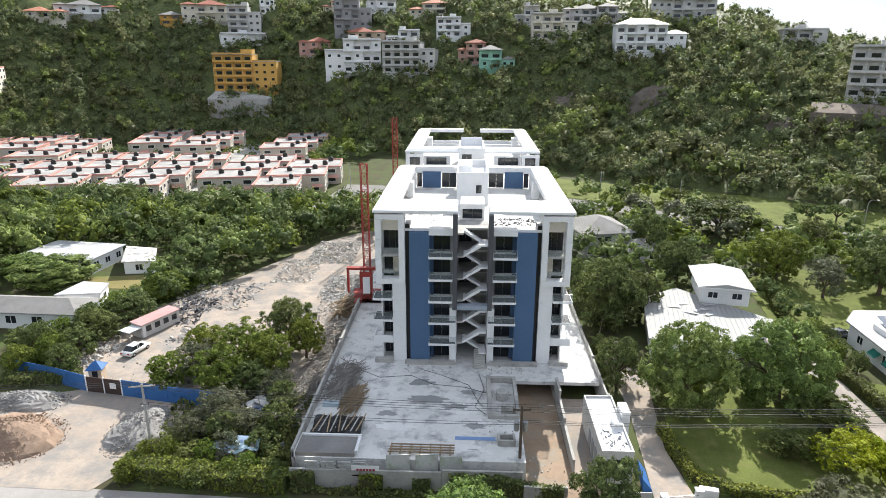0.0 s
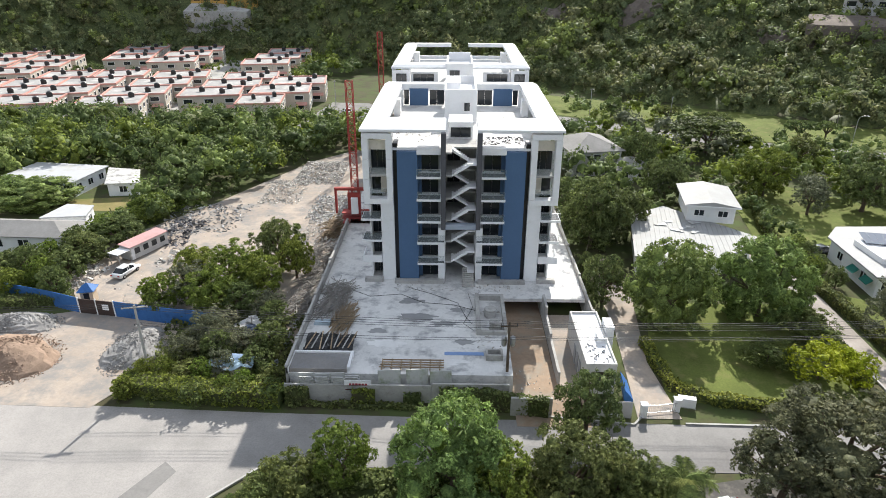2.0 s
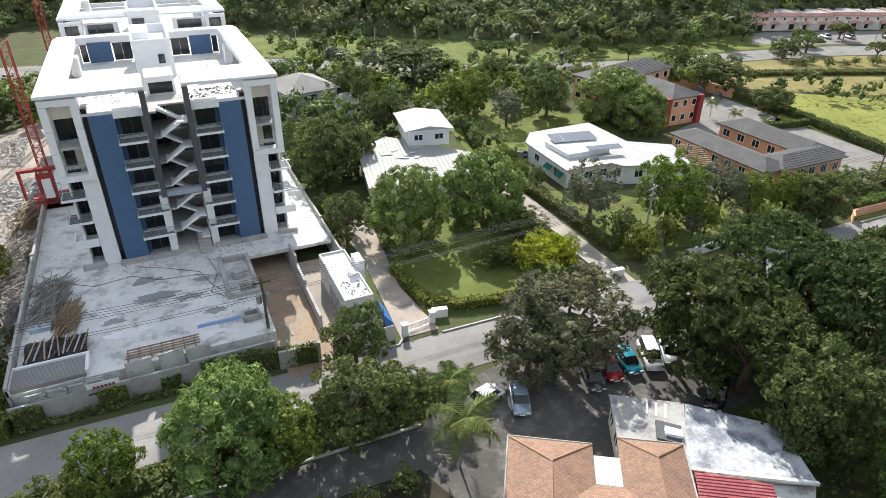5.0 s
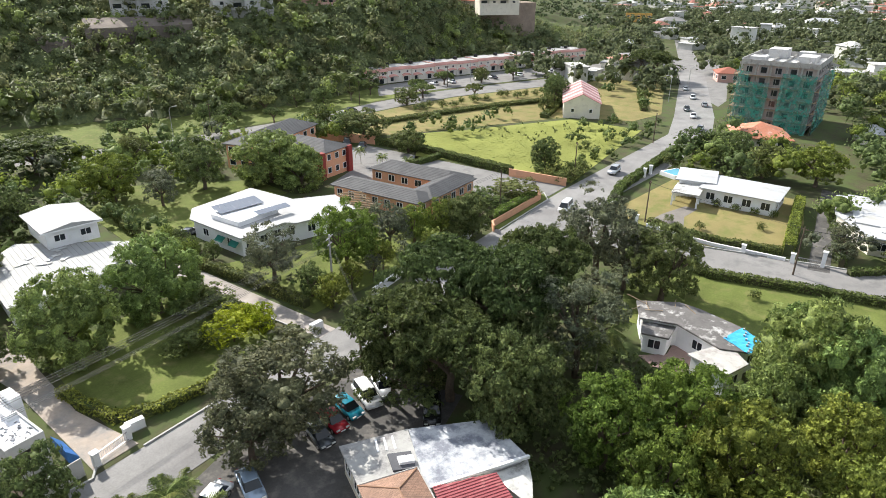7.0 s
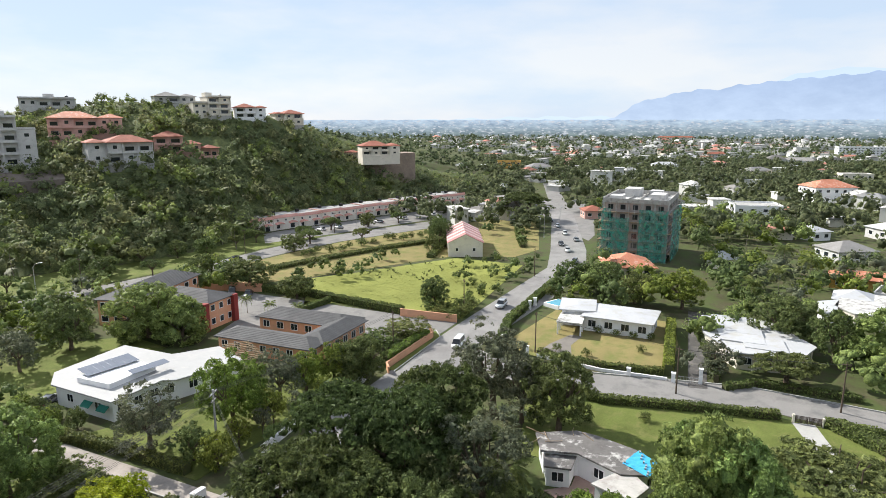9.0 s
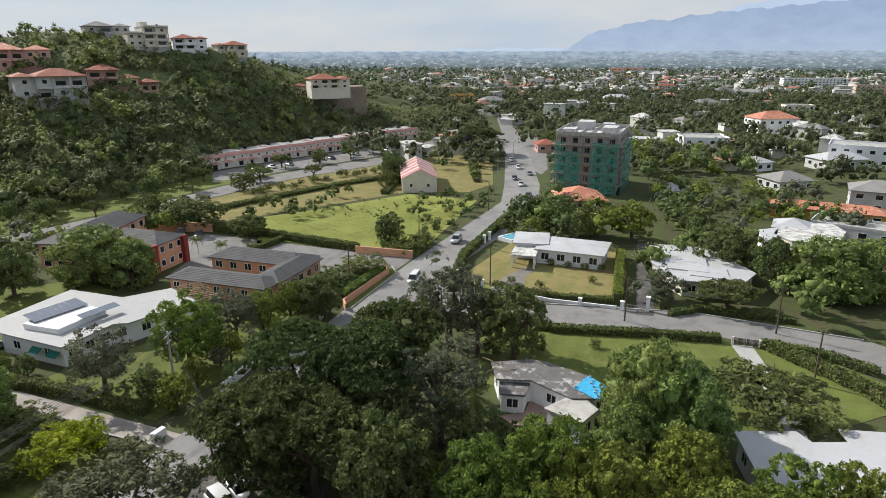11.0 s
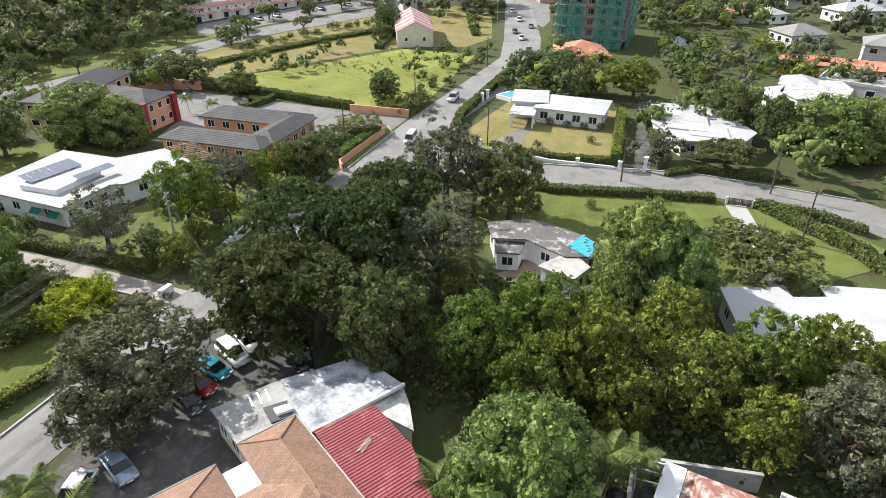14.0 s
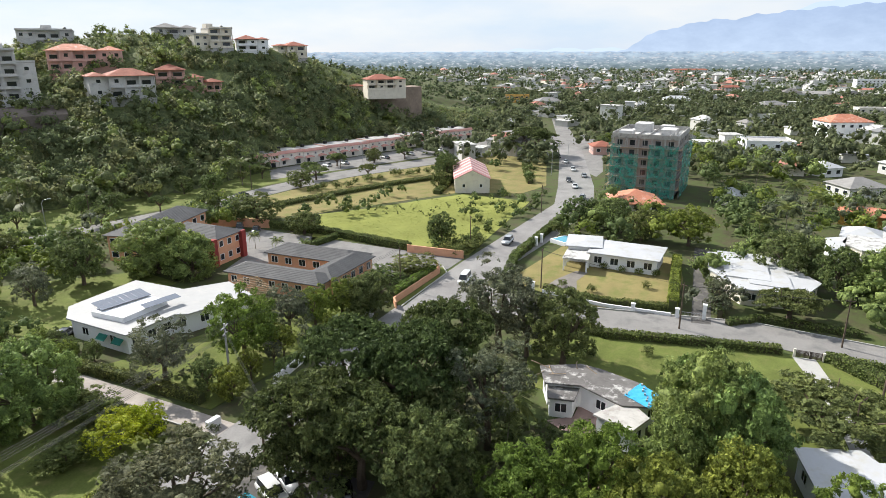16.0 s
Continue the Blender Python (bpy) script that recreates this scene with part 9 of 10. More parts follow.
sheet("lot_bed", "planted strip beside the parking lot", "bed", [(-14, 30), (-12, 35), (14, 34.6), (16, 29)], 0.075, BED)
for k, (x, y) in enumerate(((112.5, 21.2), (111.6, 33.0), (113, 26.8), (126.3, 21.6), (125.8, 14.5), (125.8, 17.8), (118.5, 12), (126.4, 11.2), (86, 16), (90, 8))):
    plant("bush", x, y, 0.9, 0.8, k % 2, False)

for k, (x, y) in enumerate(((163.5, 122.1), (170.3, 121.7), (172.2, 117.8), (176.5, 116.1), (181.6, 116.4), (199.4, 111.6), (202.9, 111.1), (202.1, 106.1), (204.9, 104.4), (209.8, 103.0), (166.5, 121.5), (186.5, 114.6), (191.5, 112.4))):
    plant("bush", x, y, 1.2 + 0.25 * (k * 5 % 4), 1.1 + 0.2 * (k % 3), k % 2, False, "scattered shrubs below the hill road")
for k, (x, y) in enumerate(((122.6, 55.5), (122.4, 52.9), (125, 51.6), (128.1, 51.4), (131.4, 51.6), (125.2, 58.7), (127.4, 56.5), (129.8, 53.9))):
    plant("bush", x, y, 1.7 + 0.2 * (k % 3), 1.5, k % 2, False, "shrubs in the street corner of the field")
for x, y, r in ((204.6, 92.9, 4.6), (187.9, 88.0, 2.8)):
    plant("dark", x, y, r, r * 1.05, 0, False, "trees beside the gabled block")

# ---- tall grass on the open field ----
rg = np.random.default_rng(9)
gx_, gy_ = (v.ravel() for v in np.meshgrid(np.arange(115, 181, 0.8), np.arange(51, 103, 0.8)))
gp = np.stack([gx_ + rg.uniform(-0.4, 0.4, gx_.size), gy_ + rg.uniform(-0.4, 0.4, gx_.size)], -1)
gp = gp[inside(gp[:, 0], gp[:, 1], [(115, 86), (141, 102), (150, 94), (178, 75), (178, 56), (126, 51.5), (125, 64), (125, 84)])]
k_ = len(gp)
hh = 0.18 + 0.16 * np.sin(gp[:, 0] * 0.31) * np.sin(gp[:, 1] * 0.27) + rg.uniform(-0.04, 0.05, k_)
blades = leaf_quads(rg, np.concatenate([gp, hh[:, None]], 1), np.tile([0.0, 0.0, 5.0], (k_, 1)), 0.5)
tagged(quads_object("tall_grass", blades, TALL), "tall yellow-green grass tufts on the open field", "grass", kind="stuff")

# ---- vehicles ----
CARPAINT = {}


def paint(tone):
    if tone not in CARPAINT:
        c = {"white": (0.72, 0.72, 0.72), "silver": (0.42, 0.44, 0.46), "blue": (0.015, 0.22, 0.30), "red": (0.35, 0.02, 0.03), "black": (0.015, 0.015, 0.017), "dark grey": (0.07, 0.08, 0.09), "steel blue": (0.28, 0.36, 0.46)}[tone]
        m, n, l, b = principled(tone.replace(" ", "_") + "_car_paint")
        b.inputs["Base Color"].default_value = (*c, 1)
        b.inputs["Roughness"].default_value = 0.25
        b.inputs["Coat Weight"].default_value = 0.6
        b.inputs["Metallic"].default_value = 0.3 if tone in ("silver", "steel blue", "dark grey") else 0.0
        CARPAINT[tone] = m
    return CARPAINT[tone]


LAMP = glass_mat("car_lamp", (0.6, 0.6, 0.58), 0.1)
TAIL = glass_mat("car_tail_lamp", (0.3, 0.02, 0.02), 0.15)
CARS = {}
SHAPES = {  # length, width, height, bonnet end, screen top, rear top, tail, body height
    "saloon": (4.5, 1.75, 1.45, 1.25, 0.45, -1.05, -1.75, 0.88),
    "hatchback": (4.0, 1.7, 1.5, 1.15, 0.4, -1.45, -1.85, 0.9),
    "suv": (4.6, 1.85, 1.75, 1.2, 0.55, -1.85, -2.1, 1.02),
    "minibus": (4.7, 1.75, 1.95, 1.9, 1.2, -2.1, -2.25, 1.05),
}


def car(shape, tone, x, y, heading, label, z=0.06, group=""):
    key = (shape, tone)
    m = pose(x, y, z, 0, 0, heading)
    if key in CARS:
        ob = copy_thing(CARS[key], m)
    else:
        L_, W_, H_, bon, st_, rt, tl, bh = SHAPES[shape]
        ob = thing("car", label, "car", m)
        bm = bmesh.new()
        prof = [(L_ / 2 - 0.05, 0.32), (L_ / 2, 0.55), (L_ / 2 - 0.12, bh - 0.16), (bon, bh), (tl, bh), (-L_ / 2 + 0.05, bh - 0.05), (-L_ / 2, 0.5), (-L_ / 2 + 0.08, 0.3)]
        a_, b_ = [bm.verts.new((u, -W_ / 2, v)) for u, v in prof], [bm.verts.new((u, W_ / 2, v)) for u, v in prof]
        bm.faces.new(a_)
        bm.faces.new(b_[::-1])
        for i in range(len(prof)):
            bm.faces.new((a_[i], a_[(i + 1) % 8], b_[(i + 1) % 8], b_[i]))
        bmesh.ops.bevel(bm, geom=list(bm.edges), offset=0.07, segments=2, affect="EDGES")
        part("body", bm, paint(tone), ob, shade=True)
        bm = bmesh.new()
        lo = [(bon - 0.05, -W_ / 2 + 0.1, bh - 0.03), (bon - 0.05, W_ / 2 - 0.1, bh - 0.03), (tl + 0.05, W_ / 2 - 0.1, bh - 0.03), (tl + 0.05, -W_ / 2 + 0.1, bh - 0.03)]
        hi = [(st_, -W_ / 2 + 0.27, H_ - 0.05), (st_, W_ / 2 - 0.27, H_ - 0.05), (rt, W_ / 2 - 0.27, H_ - 0.05), (rt, -W_ / 2 + 0.27, H_ - 0.05)]
        vl, vh = [bm.verts.new(p) for p in lo], [bm.verts.new(p) for p in hi]
        bm.faces.new(vl)
        bm.faces.new(vh)
        for i in range(4):
            bm.faces.new((vl[i], vl[(i + 1) % 4], vh[(i + 1) % 4], vh[i]))
        part("window_glass", bm, GLASS, ob, "dark glass")
        part("roof", soft_box(rt - 0.03, st_ + 0.05, -W_ / 2 + 0.24, W_ / 2 - 0.24, H_ - 0.06, H_, 0.025), paint(tone), ob, shade=True)
        for u in (st_ + (bon - st_) * 0.12 - 0.55, rt + 0.05 if rt < -1.2 else -0.35):
            for s in (-1, 1):
                bm = bmesh.new()
                tube(bm, [(u, s * (W_ / 2 - 0.11), bh - 0.04), (u - 0.04, s * (W_ / 2 - 0.25), H_ - 0.05)], 0.045, 5)
                part("pillar", bm, paint(tone), ob)
        for u in (L_ * 0.31, -L_ * 0.30):
            for s in (-1, 1):
                bm = bmesh.new()
                tube(bm, [(u, s * (W_ / 2 - 0.2), 0.32), (u, s * (W_ / 2 + 0.015), 0.32)], 0.32, 14)
                w_ = part("wheel", bm, TYRE, ob)
                bm = bmesh.new()
                tube(bm, [(u, s * (W_ / 2), 0.32), (u, s * (W_ / 2 + 0.03), 0.32)], 0.19, 12)
                part("rim", bm, STEEL, w_, "grey wheel rim")
        for s in (-1, 1):
            part("headlight", soft_box(L_ / 2 - 0.14, L_ / 2 + 0.01, s * (W_ / 2 - 0.3) - 0.2, s * (W_ / 2 - 0.3) + 0.2, 0.58, 0.72, 0.02), LAMP, ob)
            part("tail_light", soft_box(-L_ / 2 - 0.01, -L_ / 2 + 0.08, s * (W_ / 2 - 0.25) - 0.16, s * (W_ / 2 - 0.25) + 0.16, 0.62, 0.8, 0.02), TAIL, ob)
        part("number_plate", boxes((L_ / 2 - 0.02, L_ / 2 + 0.02, -0.26, 0.26, 0.42, 0.53)), WHITE, ob, "plain white plate")
        CARS[key] = ob
    ob["label"] = label
    if group:
        ob["group"] = group
    return ob


PK = "cars in the shaded lot"
car("saloon", "white", -48.7, 82.8, 76, "white saloon parked on the dirt yard")
car("hatchback", "blue", 38.8, 38.4, 258, "teal blue hatchback parked under trees", group=PK)
car("hatchback", "red", 36.4, 38.3, 256, "red hatchback parked under trees", group=PK)
car("suv", "white", 41.5, 38.1, 244, "white estate car parked under trees", group=PK)
car("saloon", "silver", 43.9, 37.9, 238, "silver saloon parked under trees", group=PK)
car("hatchback", "dark grey", 34.0, 37.8, 252, "dark grey hatchback half under a tree", group=PK)
car("suv", "black", 43.4, 30.8, 215, "black off-roader parked in deep shade", group=PK)
car("saloon", "steel blue", 25.8, 38.2, 246, "steel blue saloon parked on the lot", group=PK)
car("saloon", "white", 22.6, 39.6, 196, "white saloon nose-in beside the palms", group=PK)
car("suv", "dark grey", 119.2, 111.6, 220, "dark off-roader in the orange block's court")
car("saloon", "dark grey", 119.4, 106.6, 210, "dark saloon in the orange block's court")
car("minibus", "white", 107.5, 44.8, 187, "white minibus on the main street")
car("suv", "silver", 136.0, 45.8, 183, "silver estate car on the main street")
for k, (x, y, tone, hd) in enumerate(((206, 46.5, "white", 196), (215.6, 51, "dark grey", 200), (237.2, 54.8, "white", 200), (226, 48, "silver", 20), (253.3, 61.6, "silver", 200), (266, 68, "black", 200), (268.6, 74.1, "white", 200), (190, 40.5, "silver", 184))):
    car("saloon", tone, x, y, hd, f"{tone} saloon in traffic on the main street", group="traffic on the main street")
for k, (x, y) in enumerate(((200, 148), (207, 145.5), (214, 142), (226, 137), (233, 134), (246, 129), (262, 122), (276, 116))):
    car("saloon", ("dark grey", "white", "silver", "black")[k % 4], x, y, 70, f"{('dark grey', 'white', 'silver', 'black')[k % 4]} saloon parked before the terrace", group="cars before the terrace")
car("saloon", "black", 150, 138.5, 160, "black saloon on the hill road")
car("saloon", "dark grey", 58.4, 92.8, 20, "dark car in the bungalow's drive")
for k, (x, y) in enumerate(((-88, 205), (-86, 228), (-90, 262), (-84, 282), (-33, 190), (-92, 186))):
    car("saloon", ("black", "white", "dark grey")[k % 3], x, y, 80 + 12 * k, f"{('black', 'white', 'dark grey')[k % 3]} saloon parked in the estate", group="cars in the estate")

# ---- utility poles and wires ----


def pole(x, y, h, label, arms=((0.9, 1.0),), turn=0, material=None, r=0.16):
    t = thing("utility_pole", label, "pole", pose(x, y, float(height(x, y)), 0, 0, turn))
    bm = bmesh.new()
    tube(bm, [(0, 0, 0), (0, 0, h)], [r * 1.2, r * 0.75], 8)
    part("shaft", bm, material or CONC, t)
    for u, w in arms:
        a_ = part("crossarm", boxes((-w, w, -0.07, 0.07, h * u - 0.07, h * u + 0.07)), material or CONC, t)
        for q in (-0.9, 0, 0.9):
            bm = bmesh.new()
            tube(bm, [(q * w, 0, h * u + 0.07), (q * w, 0, h * u + 0.3)], [0.05, 0.035], 6)
            part("insulator", bm, PLASTIC, a_)
    return t


pole(-34.0, 57.8, 9.3, "leaning concrete utility pole with crossarms", ((0.97, 1.3), (0.72, 0.4)), 12)
pp = pole(5.8, 56.4, 8.6, "wooden pole with two grey transformers", ((0.95, 0.9),), 0, BARK)
for s in (-0.45, 0.45):
    bm = bmesh.new()
    tube(bm, [(s, 0.3, 5.6), (s, 0.3, 5.75), (s, 0.3, 6.6), (s, 0.3, 6.75)], [0.24, 0.3, 0.3, 0.2], 12)
    part("transformer", bm, STEEL, pp, "grey transformer can")
pole(56.7, 57.4, 9.5, "concrete utility pole with lamp arm", ((0.95, 1.1), (0.85, 0.7)), 20)
pole(46.0, 42.8, 8.5, "leaning wooden service pole", ((0.95, 0.5),), 40, BARK, 0.12)
for x, y in ((101.7, 4.6), (88.8, -21.2), (110.4, 30.3), (104.6, -18.5), (100, 55), (60, 178), (40, 190), (108, 152), (160, 143), (205, 138), (168, 47), (128, 52), (-38, 200), (-66, 232)):
    pole(x, y, 8.0, "slim utility pole by the road", ((0.95, 0.6),), (x * 13) % 180, BARK if x > 80 else CONC, 0.12)
for x, y in ((96, 152), (215, 134), (250, 60), (226, 60)):
    lp = thing("street_lamp", "tall grey street lamp with curved arm", "street lamp", pose(x, y, 0, 0, 0, (x * 7) % 360))
    bm = bmesh.new()
    tube(bm, [(0, 0, 0), (0, 0, 8), (0.4, 0, 8.8), (1.6, 0, 9.1)], [0.12, 0.08, 0.06, 0.05], 8)
    part("post", bm, STEEL, lp)
    part("lamp_head", soft_box(1.5, 2.2, -0.14, 0.14, 9.02, 9.16, 0.04), STEEL, lp)
WIRE = mat("wire", (0.05, 0.05, 0.05), 0.6, 0.1)


def wires(p, q, n, sag=0.5, gap=0.45, up=0.0):
    for k in range(n):
        bm = bmesh.new()
        off = (k - (n - 1) / 2) * gap
        pts_ = []
        for i in range(13):
            u = i / 12
            a_ = np.array(p) * (1 - u) + np.array(q) * u
            pts_.append((a_[0] + off * 0.25, a_[1] + off, a_[2] + up * k - 4 * sag * u * (1 - u)))
        tube(bm, pts_, 0.02, 4)
        tagged(part("overhead_wire", bm, WIRE), "thin dark overhead wire between poles", "wire", "overhead wires")


wires((-34, 57.8, 9.3), (5.8, 56.4, 8.4), 4, 0.5)
wires((5.8, 56.4, 8.4), (56.7, 57.4, 9.2), 4, 0.6)
wires((5.8, 56.4, 6.8), (56.7, 57.4, 7.8), 3, 0.6, 0.3)
wires((-34, 57.8, 7.0), (5.8, 56.4, 6.6), 2, 0.5)
wires((-34, 57.8, 9.3), (-90, 56, 9.0), 3, 0.6)
wires((56.7, 57.4, 9.2), (100, 55, 7.8), 3, 0.5)
wires((56.7, 57.4, 8.6), (46, 42.8, 8.2), 2, 0.2)
wires((101.7, 4.6, 7.6), (110.4, 30.3, 7.6), 2, 0.3)
wires((101.7, 4.6, 7.6), (104.6, -18.5, 7.6), 2, 0.3)

# ---- the yard: hoarding, gate, huts, rubble ----
hd = thing("hoarding", "blue painted sheet hoarding round the yard", "fence")
for k, (p, q) in enumerate((((-62, 75.5), (-58, 74.4)), ((-58, 74.4), (-54, 73.2)), ((-54, 73.2), (-49.6, 71.6)), ((-44.2, 70.7), (-41, 70.0)), ((-41, 70), (-37.6, 69.3)), ((-37.6, 69.3), (-34, 68.8)), ((-34, 68.8), (-30, 68.4)))):
    d = Vector(q) - Vector(p)
    o = part("sheet", boxes((0, d.length - 0.04, -0.04, 0.04, 0, 2.3)), BLUEHOARD, hd)
    o.matrix_basis = pose(*p, 0, 0, 0, math.degrees(math.atan2(d.y, d.x)))
gt = thing("yard_gate", "dark brown double gate with white posters", "gate", pose(-49.4, 71.5, 0, 0, 0, -9))
for k in range(2):
    part("leaf", boxes((0.1 + k * 2.55, 2.55 + k * 2.55, -0.05, 0.05, 0.1, 2.2)), mat("brown_sheet", (0.07, 0.05, 0.045), 0.7) if k == 0 else bpy.data.materials["brown_sheet"], gt)
for x in (0, 2.6, 5.2):
    part("post", boxes((x - 0.07, x + 0.07, -0.1, 0.1, 0, 2.4)), WHITE, gt)
part("poster", boxes((3.5, 4.4, -0.08, -0.055, 0.9, 1.7)), WHITE, gt, "plain white poster")
gh = thing("guard_hut", "small guard hut with blue pyramid roof", "hut", pose(-49.6, 74.4, 0, 0, 0, 10))
part("wall", boxes((-0.8, 0.8, -0.8, 0.8, 0, 2.1)), TAN, gh)
part("roof", hip_bm(1.7, 1.7, 2.1, 0.9, 0.25, 0.06), BLUEHOARD, gh)
# flat black panel on the solid wall paints the dark of an open door
part("doorway", boxes((-0.35, 0.35, -0.83, -0.805, 0.05, 1.8)), BLACK, gh)
pc_ = thing("site_office", "long portable site office with faded red roof", "hut", pose(-49.4, 90.8, 0, 0, 0, 66) @ Matrix.Diagonal((0.78, 0.8, 0.9, 1)))
part("wall", boxes((-4.6, 4.6, -1.4, 1.4, 0.2, 2.6)), PALEGREY, pc_)
part("roof", slab([(-4.8, -1.6), (4.8, -1.6), (4.8, 1.6), (-4.8, 1.6)], [2.55, 2.55, 2.75, 2.75], [2.65, 2.65, 2.85, 2.85]), mat("faded_pink_sheet", (0.5, 0.3, 0.29), 0.7, 0.15), pc_)
for k in range(4):
    part("window", boxes((-3.6 + k * 2.1, -2.4 + k * 2.1, -1.46, -1.41, 1.1, 2.1)), GLASS, pc_)
part("door", boxes((-4.4, -3.75, -1.45, -1.41, 0.2, 2.2)), WHITE, pc_)
part("lean_to", boxes((-7.6, -4.7, -1.6, 1.2, 2.2, 2.3)), WHITE, pc_, "white lean-to roof")
for k in range(4):
    part("lean_to_post", boxes((-7.4 + (k % 2) * 2.5, -7.3 + (k % 2) * 2.5, -1.5 + 2.5 * (k // 2), -1.4 + 2.5 * (k // 2), 0, 2.2)), STEEL, pc_)
rubble("rubble", "pile of broken concrete in the yard", [(-34, 124), (-24, 124), (-24, 140), (-34, 140)], 0.0, 1300, 0.62, PALERUB, 51, 1.9)
rubble("rubble", "pile of demolition rubble beside the yard track", [(-27, 104), (-19, 104), (-19, 118), (-27, 118)], 0.0, 900, 0.6, mat("grey_rubble", (0.47, 0.46, 0.44), 0.9, 0.15, 0.5, 3, 0.2, island=0.3), 52, 1.2)
rubble("rubble", "scattered scrap and blocks along the yard edge", [(-52, 98), (-38, 98), (-38, 112), (-52, 112)], 0.0, 480, 0.6, mat("mixed_scrap", (0.3, 0.3, 0.3), 0.85, 0.2, 0.5, 3, 0.2, island=0.6), 53, 0.7)
rubble("rubble", "stacked white sheets and scrap by the hut", [(-57, 78), (-52, 78), (-52, 86), (-57, 86)], 0.0, 300, 0.6, PALERUB, 54, 0.8)
rubble("rubble", "white scrap timber beside the hut", [(-46, 86), (-42, 86), (-42, 92), (-46, 92)], 0.0, 60, 0.9, PALERUB, 55, 0.5)
drum(-24.9, 65.9, 0.05, 0.8, 1.7, "dark blue water tank among weeds", mat("dark_blue_plastic", (0.03, 0.045, 0.08), 0.5, 0.1), "water_tank")
shk = thing("junk_stand", "rusty frame stacked with pale scrap sheets", "scrap")
for k in range(7):
    o = part("sheet", boxes((-1.1, 1.1, -0.5, 0.5, 0, 0.05)), (PALEGREY, STEEL, WHITE)[k % 3], shk)
    o.matrix_basis = pose(-27.0 + 0.35 * k, 67.6 + 0.5 * (k % 3), 0.5 + 0.17 * k, 8 * (k % 3 - 1), 9 * (k % 2), 25 * k)
for x_, y_ in ((-27.6, 67.2), (-25.2, 67.2), (-27.6, 69.2), (-25.2, 69.2)):
    part("post", boxes((x_, x_ + 0.08, y_, y_ + 0.08, 0, 2.4)), REBAR, shk)
lt = thing("lot_tarpaulin", "crumpled pale blue tarpaulin over scrap", "tarpaulin")
bm = bmesh.new()
rg = np.random.default_rng(31)
tg = [[bm.verts.new((-27.8 + 0.52 * i, 57.8 + 0.4 * j, 1.35 + 0.3 * math.sin(i * 0.9 + j) + rg.uniform(-0.1, 0.1))) for i in range(11)] for j in range(6)]
for j in range(5):
    for i in range(10):
        bm.faces.new((tg[j][i], tg[j][i + 1], tg[j + 1][i + 1], tg[j + 1][i]))
part("sheet", bm, mat("pale_blue_tarp", (0.36, 0.48, 0.58), 0.6, 0.15, 0.8, 3, 0.3), lt)
part("scrap_block", soft_box(-27.4, -23.0, 58.0, 59.6, 0, 1.15, 0.05), CONC, lt, "stack of scrap under the sheet")
rubble("rubble", "scrap metal and rubbish in the vacant lot", [(-27, 60), (-19, 60), (-19, 70), (-27, 70)], 0.05, 120, 0.7, mat("pale_scrap", (0.42, 0.44, 0.47), 0.6, 0.2, 0.5, 3, 0.2, island=0.6), 56, 0.8)
drum(-22.6, 64.5, 0.0, 0.9, 1.7, "black plastic water tank in the lot", PLASTIC, "water_tank")
sk = thing("scrap_sheet", "pale blue sheet metal propped in the lot", "scrap")
part("sheet", slab([(-26.5, 58.6), (-23.8, 58.6), (-23.8, 60.2), (-26.5, 60.2)], [1.2, 1.1, 1.6, 1.7], [1.25, 1.15, 1.65, 1.75]), mat("pale_blue_metal", (0.38, 0.5, 0.68), 0.5, 0.15), sk)


def mound(name, label, cx, cy, rx, ry, h, material, seed):
    """An earth heap with a rough, eroded surface."""
    rg = np.random.default_rng(seed)
    bm = bmesh.new()
    n, m_ = 12, 30
    rings = []
    for j in range(n):
        u = j / n
        row = []
        for i in range(m_):
            a_ = 2 * math.pi * i / m_
            k = (1 - u) * (1 + 0.12 * math.sin(3 * a_ + seed) + rg.uniform(-0.04, 0.04))
            row.append(bm.verts.new((cx + rx * k * math.cos(a_), cy + ry * k * math.sin(a_), h * (1 - (1 - u) ** 1.6) + rg.uniform(-0.12, 0.12) * (j > 0) - 0.05 * (j == 0))))
        rings.append(row)
    top = bm.verts.new((cx, cy, h))
    for r0, r1 in zip(rings, rings[1:]):
        for i in range(m_):
            bm.faces.new((r0[i], r0[(i + 1) % m_], r1[(i + 1) % m_], r1[i]))
    for i in range(m_):
        bm.faces.new((rings[-1][i], rings[-1][(i + 1) % m_], top))
    return tagged(part(name, bm, material), label, "earth heap")


mound("earth_mound", "large heap of brown excavated earth by the gate", -52.5, 60.5, 6.0, 5.2, 2.6, mat("excavated_earth", (0.30, 0.215, 0.16), 0.95, 0.2, 0.4, 2, 0.8), 2)
mound("gravel_mound", "grey gravel heap beside the utility pole", -38.2, 63.2, 3.4, 5.0, 1.6, GRAVEL, 3)
mound("gravel_mound", "grey stony spoil heap beside the hoarding", -56, 68.6, 5.5, 2.6, 1.3, GRAVEL, 4)

EARTHR = mat("earth_clods", (0.30, 0.22, 0.17), 0.95, 0.15, 0.5, 3, 0.2, island=0.2)
STONER = mat("grey_stones", (0.30, 0.29, 0.28), 0.95, 0.15, 0.5, 3, 0.2, island=0.35)


